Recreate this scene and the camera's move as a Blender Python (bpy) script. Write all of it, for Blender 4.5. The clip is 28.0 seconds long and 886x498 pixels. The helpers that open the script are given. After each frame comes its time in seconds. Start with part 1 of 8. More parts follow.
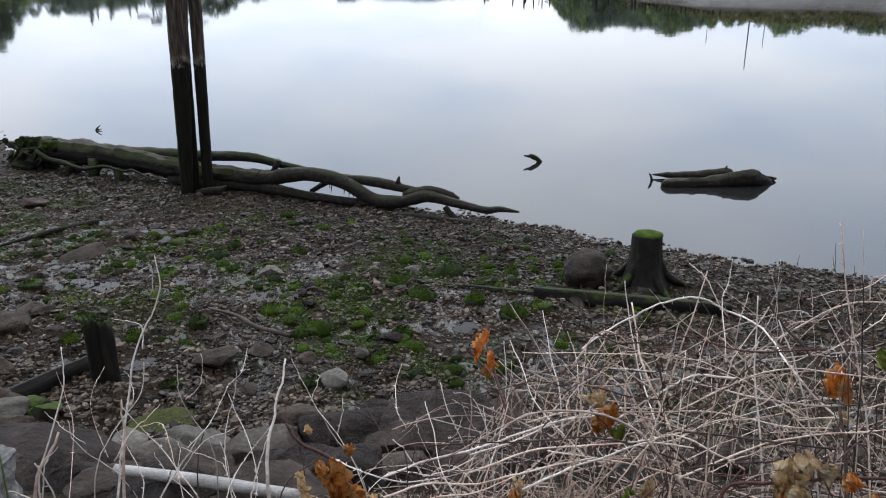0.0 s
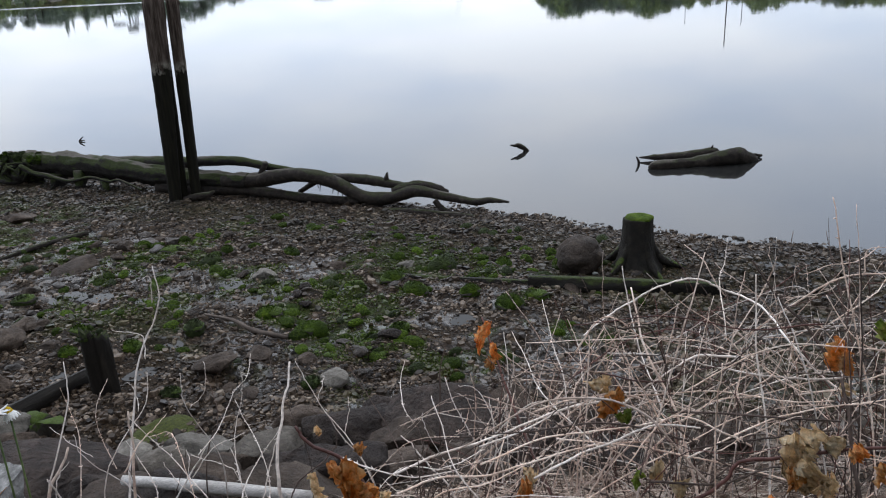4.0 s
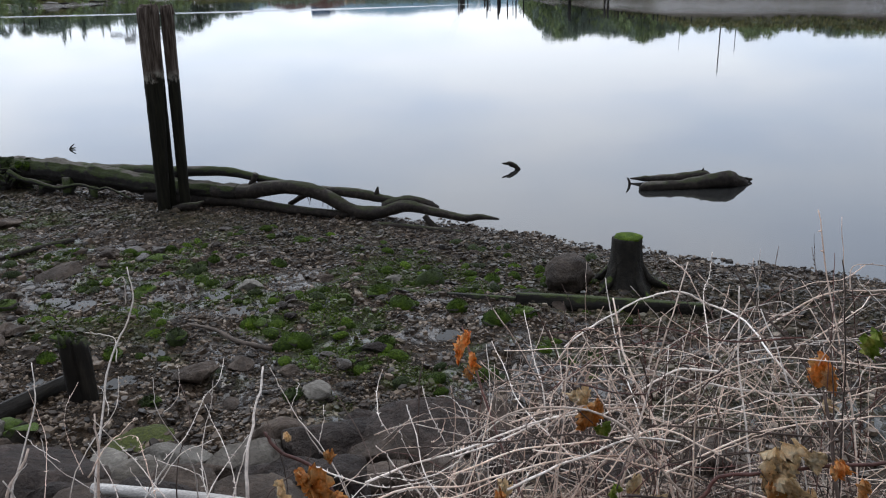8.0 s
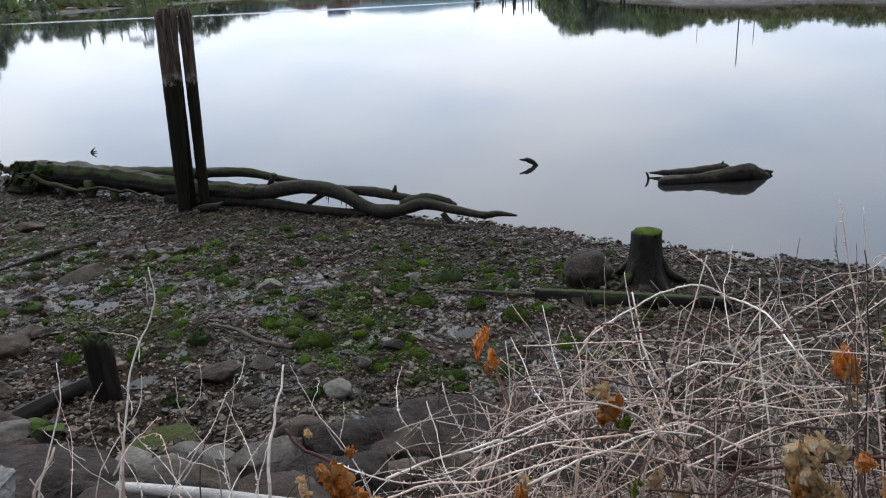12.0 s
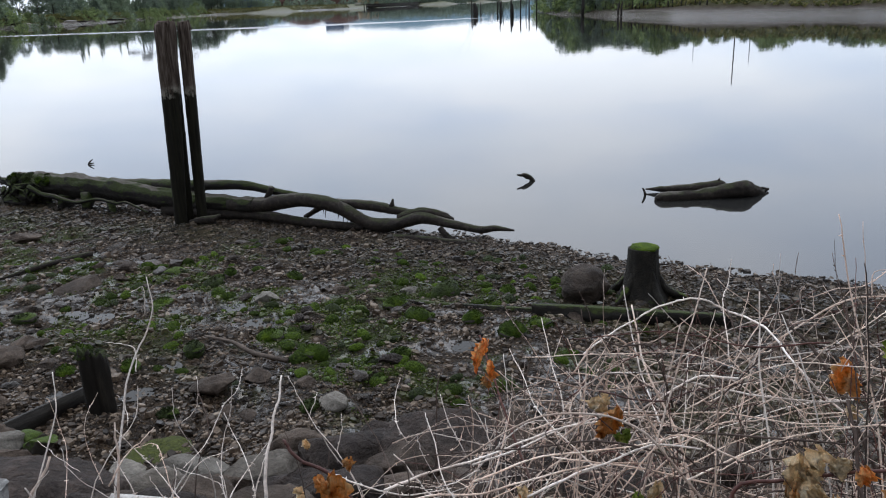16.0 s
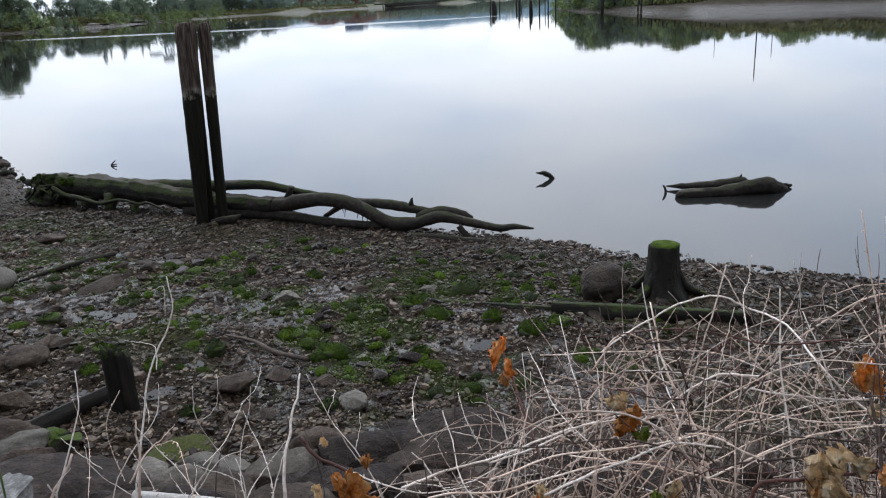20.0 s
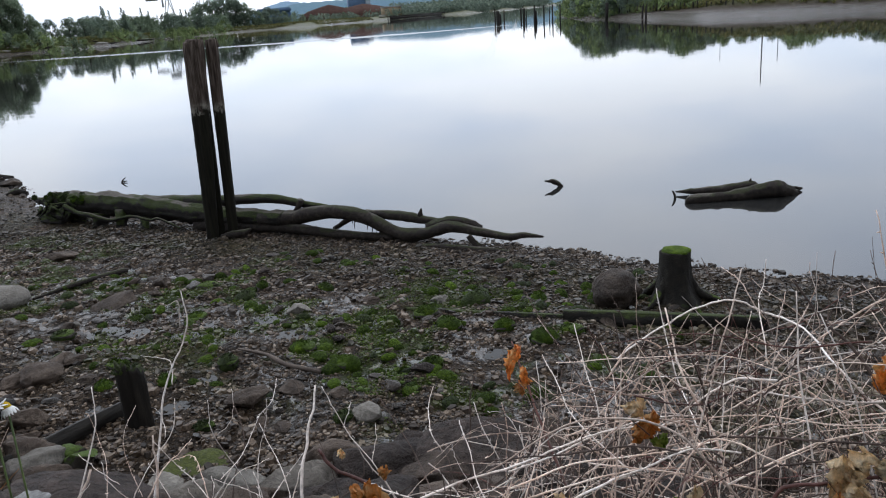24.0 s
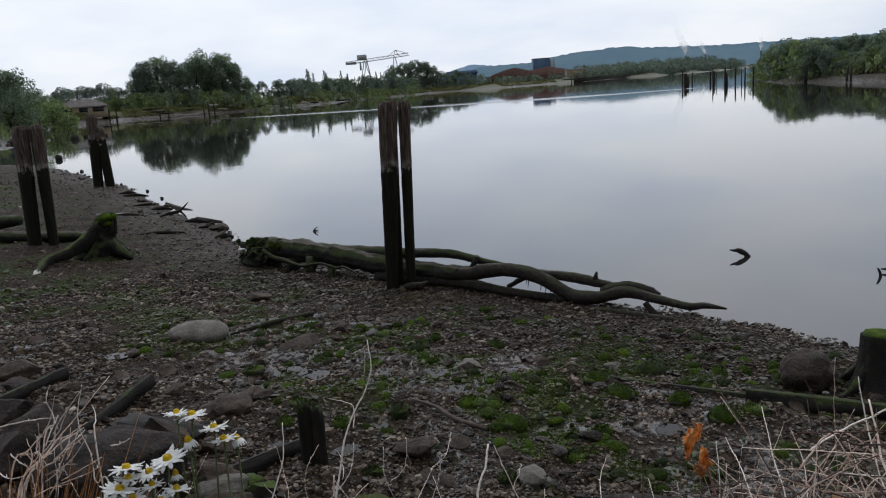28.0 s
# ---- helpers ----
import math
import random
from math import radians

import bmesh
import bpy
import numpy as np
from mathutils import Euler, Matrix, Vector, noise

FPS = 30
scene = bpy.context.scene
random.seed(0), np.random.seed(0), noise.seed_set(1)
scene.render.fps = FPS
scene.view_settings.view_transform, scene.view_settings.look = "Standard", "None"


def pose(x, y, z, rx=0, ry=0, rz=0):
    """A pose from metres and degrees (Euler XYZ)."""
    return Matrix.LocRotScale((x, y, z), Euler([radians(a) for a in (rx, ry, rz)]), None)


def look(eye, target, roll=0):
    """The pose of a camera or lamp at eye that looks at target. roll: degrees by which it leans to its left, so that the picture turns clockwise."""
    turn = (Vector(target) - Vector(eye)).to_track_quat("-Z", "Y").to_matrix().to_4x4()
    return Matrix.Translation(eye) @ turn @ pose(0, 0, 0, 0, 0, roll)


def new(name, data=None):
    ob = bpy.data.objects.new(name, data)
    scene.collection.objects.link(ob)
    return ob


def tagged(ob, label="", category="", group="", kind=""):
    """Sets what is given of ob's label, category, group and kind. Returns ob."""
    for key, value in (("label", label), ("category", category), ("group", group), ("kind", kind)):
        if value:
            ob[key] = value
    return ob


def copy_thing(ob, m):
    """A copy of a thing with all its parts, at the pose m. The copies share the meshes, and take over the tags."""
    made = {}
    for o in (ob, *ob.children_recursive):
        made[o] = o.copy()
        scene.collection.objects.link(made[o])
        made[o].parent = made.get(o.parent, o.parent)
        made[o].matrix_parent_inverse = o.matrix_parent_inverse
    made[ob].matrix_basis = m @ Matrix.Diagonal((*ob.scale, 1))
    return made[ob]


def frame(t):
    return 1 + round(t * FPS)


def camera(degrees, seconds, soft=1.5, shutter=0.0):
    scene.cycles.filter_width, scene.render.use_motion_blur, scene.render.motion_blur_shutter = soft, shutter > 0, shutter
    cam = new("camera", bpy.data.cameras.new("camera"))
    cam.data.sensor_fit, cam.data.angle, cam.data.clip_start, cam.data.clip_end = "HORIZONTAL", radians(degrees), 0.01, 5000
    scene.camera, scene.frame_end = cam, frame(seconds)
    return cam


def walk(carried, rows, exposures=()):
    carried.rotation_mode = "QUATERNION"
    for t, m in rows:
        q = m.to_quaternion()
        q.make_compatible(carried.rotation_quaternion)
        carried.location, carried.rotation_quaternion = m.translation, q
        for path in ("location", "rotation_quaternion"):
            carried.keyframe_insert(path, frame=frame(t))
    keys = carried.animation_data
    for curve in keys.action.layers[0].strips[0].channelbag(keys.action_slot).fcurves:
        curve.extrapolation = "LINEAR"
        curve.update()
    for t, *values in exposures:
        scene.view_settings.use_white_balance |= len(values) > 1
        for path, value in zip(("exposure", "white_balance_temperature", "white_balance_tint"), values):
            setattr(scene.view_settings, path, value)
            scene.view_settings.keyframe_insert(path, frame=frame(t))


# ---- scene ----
cam = camera(59.9, 28.0, 1.1)
PATH = [
    (0, (0.002, 0.005, 3.624), (2.542, 9.067, 0.243), -0.19),
    (0.5, (0.020, 0.005, 3.621), (2.453, 9.182, 0.484), -1.54),
    (1, (0.008, -0.002, 3.622), (2.456, 9.087, 0.247), -0.47),
    (1.5, (0.019, 0.000, 3.634), (2.442, 9.142, 0.385), -2.35),
    (2, (0.019, 0.006, 3.630), (2.345, 9.128, 0.257), -2.53),
    (2.5, (0.014, 0.008, 3.623), (2.324, 9.154, 0.303), -2.54),
    (3, (-0.003, 0.015, 3.621), (2.470, 9.024, 0.054), -3.44),
    (3.5, (-0.025, 0.004, 3.638), (2.636, 8.984, 0.134), -3.15),
    (5.5, (0.003, 0.007, 3.591), (2.528, 9.058, 0.170), -2.01),
    (6, (0.013, 0.008, 3.580), (2.686, 8.970, 0.038), -1.13),
    (6.5, (0.021, 0.008, 3.577), (2.762, 8.883, -0.129), -0.98),
    (7, (0.014, 0.010, 3.577), (2.754, 8.913, -0.060), -0.90),
    (7.5, (0.016, 0.018, 3.586), (2.720, 9.015, 0.160), -1.50),
    (8, (0.018, 0.023, 3.581), (2.804, 9.061, 0.333), -1.34),
    (8.5, (0.022, 0.018, 3.583), (2.760, 9.076, 0.349), -1.58),
    (9, (0.015, 0.016, 3.580), (2.746, 9.063, 0.309), -1.70),
    (9.5, (0.012, 0.023, 3.577), (2.739, 9.072, 0.308), -1.81),
    (10, (0.011, 0.017, 3.577), (2.655, 9.097, 0.327), -2.05),
    (10.5, (0.017, 0.022, 3.577), (2.579, 9.125, 0.328), -2.61),
    (11, (0.016, 0.017, 3.572), (2.543, 9.126, 0.310), -2.78),
    (11.5, (0.018, 0.019, 3.578), (2.561, 9.114, 0.291), -2.62),
    (13.5, (0.021, 0.018, 3.572), (2.591, 9.167, 0.460), -2.67),
    (14, (0.019, 0.018, 3.570), (2.683, 9.161, 0.518), -2.04),
    (14.5, (0.019, 0.014, 3.575), (2.777, 9.140, 0.558), -2.06),
    (15, (0.018, 0.016, 3.572), (2.677, 9.160, 0.520), -2.59),
    (15.5, (0.012, 0.021, 3.568), (2.606, 9.176, 0.496), -2.42),
    (16, (0.008, 0.019, 3.567), (2.631, 9.162, 0.482), -2.03),
    (16.5, (0.009, 0.022, 3.565), (2.619, 9.174, 0.494), -2.16),
    (17, (0.014, 0.022, 3.563), (2.611, 9.183, 0.507), -2.25),
    (17.5, (0.014, 0.018, 3.567), (2.563, 9.179, 0.471), -2.58),
    (18, (0.014, 0.019, 3.565), (2.514, 9.176, 0.417), -2.65),
    (18.5, (0.008, 0.023, 3.562), (2.463, 9.194, 0.423), -2.52),
    (19, (0.014, 0.024, 3.561), (2.439, 9.216, 0.458), -2.78),
    (19.5, (0.016, 0.022, 3.563), (2.404, 9.236, 0.496), -2.84),
    (20, (0.017, 0.018, 3.564), (2.390, 9.227, 0.473), -2.78),
    (20.5, (0.017, 0.024, 3.563), (2.346, 9.238, 0.453), -3.16),
    (21, (0.018, 0.026, 3.563), (2.278, 9.278, 0.514), -3.71),
    (21.5, (0.019, 0.022, 3.565), (2.347, 9.268, 0.549), -3.42),
    (23.5, (0.011, 0.020, 3.566), (2.270, 9.269, 0.507), -3.30),
    (24, (0.005, 0.019, 3.563), (2.280, 9.297, 0.605), -4.09),
    (24.5, (0.013, 0.023, 3.570), (2.276, 9.315, 0.650), -3.64),
    (25, (0.008, 0.024, 3.563), (2.392, 9.318, 0.748), -2.97),
    (25.5, (-0.044, 0.026, 3.588), (1.652, 9.497, 0.860), -3.61),
    (26, (-0.048, -0.009, 3.597), (-0.045, 9.741, 1.378), -5.33),
    (26.5, (-0.022, -0.013, 3.596), (0.070, 9.735, 1.371), -4.73),
    (27, (-0.021, -0.013, 3.605), (0.206, 9.742, 1.419), -4.33),
    (27.5, (-0.023, -0.003, 3.611), (0.174, 9.769, 1.498), -3.77),
    (28, (-0.031, -0.018, 3.593), (0.129, 9.763, 1.518), -3.93),
]

# ---- light ----
SKY_EXPOSURE = [(0.0, 0.4, 6500, 10), (25.0, 0.42, 6500, 10), (25.5, 0.38, 6500, 10), (26.2, 0.03, 6620, 10), (28.0, -0.22, 6720, 10)]
world = bpy.data.worlds.new("overcast_sky")
scene.world = world
world.use_nodes = True
wn, wl = world.node_tree.nodes, world.node_tree.links
sky = wn.new("ShaderNodeTexSky")
sky.sky_type, sky.sun_disc = "NISHITA", False
sky.sun_elevation, sky.sun_rotation = radians(64), radians(10)
wc = wn.new("ShaderNodeTexCoord")
sep = wn.new("ShaderNodeSeparateXYZ")
wl.new(wc.outputs["Generated"], sep.inputs[0])
lift = wn.new("ShaderNodeMath")
lift.operation, lift.inputs[1].default_value = "ADD", 0.22
wl.new(sep.outputs[2], lift.inputs[0])
flat = wn.new("ShaderNodeVectorMath")
flat.operation = "DIVIDE"
wl.new(wc.outputs["Generated"], flat.inputs[0])
wl.new(lift.outputs[0], flat.inputs[1])
cl = wn.new("ShaderNodeTexNoise")
cl.inputs["Scale"].default_value, cl.inputs["Detail"].default_value, cl.inputs["Roughness"].default_value = 1.1, 5, 0.5
wl.new(flat.outputs[0], cl.inputs["Vector"])
cr = wn.new("ShaderNodeValToRGB")
cr.color_ramp.elements[0].position, cr.color_ramp.elements[0].color = 0.34, (0.63, 0.725, 0.89, 1)
cr.color_ramp.elements[1].position, cr.color_ramp.elements[1].color = 0.62, (0.825, 0.875, 0.965, 1)
wl.new(cl.outputs["Fac"], cr.inputs[0])
clear = wn.new("ShaderNodeVectorMath")
clear.operation, clear.inputs[3].default_value = "SCALE", 0.08
wl.new(sky.outputs[0], clear.inputs[0])
mixs = wn.new("ShaderNodeMix")
mixs.data_type, mixs.inputs[0].default_value = "RGBA", 0.9
wl.new(clear.outputs[0], mixs.inputs[6])
wl.new(cr.outputs[0], mixs.inputs[7])
# the cloud is brighter on the side where the sun stands
SUN_WAY = Vector((-0.2, 0.9, 0.42)).normalized()
toward = wn.new("ShaderNodeVectorMath")
toward.operation, toward.inputs[1].default_value = "DOT_PRODUCT", SUN_WAY
wl.new(wc.outputs["Generated"], toward.inputs[0])
rise = wn.new("ShaderNodeMapRange")
rise.interpolation_type = "SMOOTHSTEP"
rise.inputs[1].default_value, rise.inputs[2].default_value, rise.inputs[3].default_value, rise.inputs[4].default_value = -0.7, 1.0, 0.4, 1.32
wl.new(toward.outputs["Value"], rise.inputs[0])
zen = wn.new("ShaderNodeVectorMath")
zen.operation = "SCALE"
wl.new(mixs.outputs[2], zen.inputs[0])
wl.new(rise.outputs[0], zen.inputs[3])
wl.new(zen.outputs[0], wn["Background"].inputs[0])
wn["Background"].inputs[1].default_value = 1.0

sun = new("sun", bpy.data.lights.new("sun", "SUN"))
sun.data.energy, sun.data.angle, sun.data.color = 0.5, radians(30), (1.0, 0.96, 0.9)
sun.matrix_world = look((4, 22, 46), (0, 0, 0))

walk(cam, [(t, look(eye, target, roll)) for t, eye, target, roll in PATH], SKY_EXPOSURE)


# ---- materials ----
def node_mat(name, rough=0.8, spec=0.4):
    m = bpy.data.materials.new(name)
    m.use_nodes = True
    b = m.node_tree.nodes["Principled BSDF"]
    b.inputs["Roughness"].default_value, b.inputs["Specular IOR Level"].default_value = rough, spec
    return m, m.node_tree.nodes, m.node_tree.links, b


def noise_node(n, l, vec, scale, detail=4.0, rough=0.55):
    t = n.new("ShaderNodeTexNoise")
    t.inputs["Scale"].default_value, t.inputs["Detail"].default_value, t.inputs["Roughness"].default_value = scale, detail, rough
    if vec is not None:
        l.new(vec, t.inputs["Vector"])
    return t.outputs["Fac"]


def ramp(n, l, fac, stops):
    r = n.new("ShaderNodeValToRGB")
    while len(r.color_ramp.elements) < len(stops):
        r.color_ramp.elements.new(0.5)
    for e, (p, c) in zip(r.color_ramp.elements, stops):
        e.position, e.color = p, ((*c, 1) if len(c) == 3 else (c[0], c[0], c[0], 1))
    l.new(fac, r.inputs[0])
    return r.outputs[0]


def mix(n, l, fac, a, b, mode="MIX"):
    x = n.new("ShaderNodeMix")
    x.data_type, x.blend_type = "RGBA", mode
    for sock, v in ((x.inputs[0], fac), (x.inputs[6], a), (x.inputs[7], b)):
        if isinstance(v, (int, float)):
            sock.default_value = v
        elif isinstance(v, tuple):
            sock.default_value = (*v, 1)
        else:
            l.new(v, sock)
    return x.outputs[2]


def maths(n, l, op, a, b=0.0, clamp=False):
    x = n.new("ShaderNodeMath")
    x.operation, x.use_clamp = op, clamp
    for sock, v in zip(x.inputs, (a, b)):
        if isinstance(v, (int, float)):
            sock.default_value = v
        else:
            l.new(v, sock)
    return x.outputs[0]


def bump(n, l, b, height, strength, dist):
    x = n.new("ShaderNodeBump")
    x.inputs["Strength"].default_value, x.inputs["Distance"].default_value = strength, dist
    l.new(height, x.inputs["Height"])
    l.new(x.outputs[0], b.inputs["Normal"])


def attr(n, name):
    a = n.new("ShaderNodeAttribute")
    a.attribute_name = name
    return a.outputs["Fac"]


def coords(n, kind="Object"):
    return n.new("ShaderNodeTexCoord").outputs[kind]


def position(n):
    return n.new("ShaderNodeNewGeometry").outputs["Position"]


def dead_leaf_mat(name, stops):
    """A thin dry leaf, blotched and veined, that lets light through."""
    m, n, l, b = node_mat(name, 0.7, 0.3)
    v = coords(n)
    blot, fine = noise_node(n, l, v, 26, 4), noise_node(n, l, v, 150, 5, 0.65)
    tone = ramp(n, l, n.new("ShaderNodeObjectInfo").outputs["Random"], [(0.0, (0.75,)), (1.0, (1.15,))])
    col = mix(n, l, 1.0, ramp(n, l, blot, stops), ramp(n, l, fine, [(0.3, (0.65,)), (0.7, (1.2,))]), "MULTIPLY")
    col = mix(n, l, 1.0, col, tone, "MULTIPLY")
    l.new(col, b.inputs["Base Color"])
    bump(n, l, b, fine, 0.6, 0.003)
    tl, both = n.new("ShaderNodeBsdfTranslucent"), n.new("ShaderNodeMixShader")
    l.new(col, tl.inputs[0])
    both.inputs[0].default_value = 0.62
    l.new(b.outputs[0], both.inputs[1])
    l.new(tl.outputs[0], both.inputs[2])
    l.new(both.outputs[0], n["Material Output"].inputs[0])
    return m


def rough_mat(name, stops, scale, rough=0.8, spec=0.35, fine=None, bumpy=0.5, depth=0.01, vary=0.25, stretch=None):
    """Two scales of colour noise, fine relief, a little change from piece to piece."""
    m, n, l, b = node_mat(name, rough, spec)
    v = coords(n)
    if stretch:
        mp = n.new("ShaderNodeMapping")
        mp.inputs["Scale"].default_value = stretch
        l.new(v, mp.inputs[0])
        v = mp.outputs[0]
    big = noise_node(n, l, v, scale, 5)
    small = noise_node(n, l, v, fine or scale * 9, 6, 0.65)
    col = ramp(n, l, big, stops)
    grain = ramp(n, l, small, [(0.3, (0.62,)), (0.7, (1.25,))])
    col = mix(n, l, 1.0, col, grain, "MULTIPLY")
    rnd = n.new("ShaderNodeObjectInfo").outputs["Random"]
    tone = ramp(n, l, rnd, [(0.0, (1 - vary,)), (1.0, (1 + vary,))])
    col = mix(n, l, 1.0, col, tone, "MULTIPLY")
    l.new(col, b.inputs["Base Color"])
    bump(n, l, b, maths(n, l, "ADD", small, maths(n, l, "MULTIPLY", big, 1.5)), bumpy, depth)
    return m


def ground_mat():
    m, n, l, b = node_mat("wet_mud_and_shingle", 0.6, 0.32)
    p = position(n)
    big, mid, fine = noise_node(n, l, p, 0.55, 4), noise_node(n, l, p, 5, 5), noise_node(n, l, p, 55, 5, 0.7)
    col = ramp(n, l, mid, [(0.25, (0.012, 0.007, 0.0036)), (0.5, (0.033, 0.021, 0.0118)), (0.75, (0.072, 0.048, 0.029))])
    col = mix(n, l, 1.0, col, ramp(n, l, fine, [(0.3, (0.5,)), (0.72, (1.5,))]), "MULTIPLY")
    vc = n.new("ShaderNodeTexVoronoi")
    vc.inputs["Scale"].default_value = 26
    l.new(p, vc.inputs["Vector"])
    vs = n.new("ShaderNodeSeparateColor")
    l.new(vc.outputs["Color"], vs.inputs[0])
    col = mix(n, l, 1.0, col, ramp(n, l, vs.outputs[0], [(0.0, (0.5,)), (0.7, (1.1,)), (1.0, (2.2,))]), "MULTIPLY")
    green = ramp(n, l, fine, [(0.3, (0.010, 0.017, 0.002)), (0.7, (0.06, 0.092, 0.007))])
    alg = maths(n, l, "MULTIPLY", attr(n, "algae"), ramp(n, l, mid, [(0.35, (0.1,)), (0.6, (1.0,))]), True)
    col = mix(n, l, alg, col, green)
    grass = ramp(n, l, mid, [(0.3, (0.05, 0.065, 0.02)), (0.7, (0.11, 0.115, 0.04))])
    col = mix(n, l, attr(n, "grass"), col, grass)
    l.new(col, b.inputs["Base Color"])
    # thin films of water in the hollows of the mud
    pool = ramp(n, l, noise_node(n, l, p, 9.0, 4, 0.6), [(0.38, (0.0,)), (0.52, (1.0,))])
    pool = maths(n, l, "MULTIPLY", pool, attr(n, "wet"), True)
    l.new(ramp(n, l, pool, [(0.0, (0.72,)), (1.0, (0.2,))]), b.inputs["Roughness"])
    l.new(ramp(n, l, pool, [(0.0, (0.2,)), (1.0, (0.8,))]), b.inputs["Specular IOR Level"])
    vor = n.new("ShaderNodeTexVoronoi")
    vor.inputs["Scale"].default_value = 26
    l.new(p, vor.inputs["Vector"])
    grit = maths(n, l, "SUBTRACT", 1.0, vor.outputs["Distance"])
    h = maths(n, l, "MULTIPLY", maths(n, l, "ADD", maths(n, l, "ADD", fine, mid), maths(n, l, "MULTIPLY", grit, 0.8)), maths(n, l, "SUBTRACT", 1.0, maths(n, l, "MULTIPLY", pool, 0.93)))
    bump(n, l, b, h, 1.0, 0.04)
    return m


def pebble_mat():
    m, n, l, b = node_mat("shingle", 0.5, 0.36)
    rnd = n.new("ShaderNodeNewGeometry").outputs["Random Per Island"]
    fine = noise_node(n, l, position(n), 60, 4, 0.65)
    col = ramp(n, l, rnd, [(0.0, (0.011, 0.0065, 0.0035)), (0.35, (0.042, 0.027, 0.0165)), (0.7, (0.105, 0.073, 0.049)), (0.95, (0.2, 0.148, 0.105)), (1.0, (0.32, 0.26, 0.2))])
    col = mix(n, l, 1.0, col, ramp(n, l, fine, [(0.3, (0.45,)), (0.7, (1.5,))]), "MULTIPLY")
    green = ramp(n, l, fine, [(0.3, (0.012, 0.02, 0.002)), (0.7, (0.065, 0.10, 0.007))])
    col = mix(n, l, maths(n, l, "MULTIPLY", attr(n, "algae"), ramp(n, l, fine, [(0.35, (0.35,)), (0.6, (1.0,))]), True), col, green)
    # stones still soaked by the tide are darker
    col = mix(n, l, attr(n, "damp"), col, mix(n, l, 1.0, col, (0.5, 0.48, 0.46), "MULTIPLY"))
    l.new(col, b.inputs["Base Color"])
    l.new(ramp(n, l, noise_node(n, l, position(n), 3.1, 3), [(0.38, (0.3,)), (0.62, (0.68,))]), b.inputs["Roughness"])
    bump(n, l, b, fine, 0.4, 0.004)
    return m


def water_mat(name="river_water", rough=0.03, ripple=0.05, ior=1.85):
    m, n, l, b = node_mat(name, rough, 0.5)
    b.inputs["IOR"].default_value = ior
    p = position(n)
    silt = noise_node(n, l, p, 0.12, 4)
    l.new(ramp(n, l, silt, [(0.3, (0.021, 0.0215, 0.021)), (0.7, (0.03, 0.029, 0.0275))]), b.inputs["Base Color"])
    mp = n.new("ShaderNodeMapping")
    mp.inputs["Scale"].default_value = (0.5, 1.0, 1.0)
    l.new(p, mp.inputs[0])
    bump(n, l, b, noise_node(n, l, mp.outputs[0], 0.8, 3), ripple, 0.05)
    return m


def pile_mat():
    m, n, l, b = node_mat("weathered_piling_timber", 0.85, 0.25)
    v = coords(n)
    mp = n.new("ShaderNodeMapping")
    mp.inputs["Scale"].default_value = (14, 14, 1.1)
    l.new(v, mp.inputs[0])
    grain, blot = noise_node(n, l, mp.outputs[0], 2.2, 6, 0.6), noise_node(n, l, v, 3.5, 4)
    dry = ramp(n, l, grain, [(0.32, (0.022, 0.015, 0.011)), (0.5, (0.085, 0.063, 0.05)), (0.68, (0.19, 0.155, 0.13))])
    low = ramp(n, l, grain, [(0.3, (0.006, 0.005, 0.0035)), (0.6, (0.017, 0.0155, 0.009)), (0.8, (0.032, 0.034, 0.013))])
    pale = ramp(n, l, grain, [(0.35, (0.14, 0.12, 0.09)), (0.65, (0.52, 0.49, 0.42))])
    s = n.new("ShaderNodeSeparateXYZ")
    l.new(position(n), s.inputs[0])
    z = maths(n, l, "ADD", s.outputs[2], maths(n, l, "MULTIPLY", maths(n, l, "SUBTRACT", blot, 0.5), 1.3))
    z = maths(n, l, "ADD", z, maths(n, l, "MULTIPLY", maths(n, l, "SUBTRACT", grain, 0.5), 0.5))
    scaled = maths(n, l, "DIVIDE", z, 4.0)
    col = mix(n, l, ramp(n, l, scaled, [(0.545, (0.0,)), (0.57, (1.0,))]), low, dry)
    worn = ramp(n, l, noise_node(n, l, v, 5.5, 4), [(0.45, (0.0,)), (0.58, (1.0,))])
    band = maths(n, l, "MULTIPLY", ramp(n, l, scaled, [(0.525, (0.0,)), (0.55, (0.85,)), (0.575, (0.5,)), (0.62, (0.0,))]), worn)
    col = mix(n, l, band, col, pale)
    l.new(col, b.inputs["Base Color"])
    bump(n, l, b, grain, 0.9, 0.02)
    return m


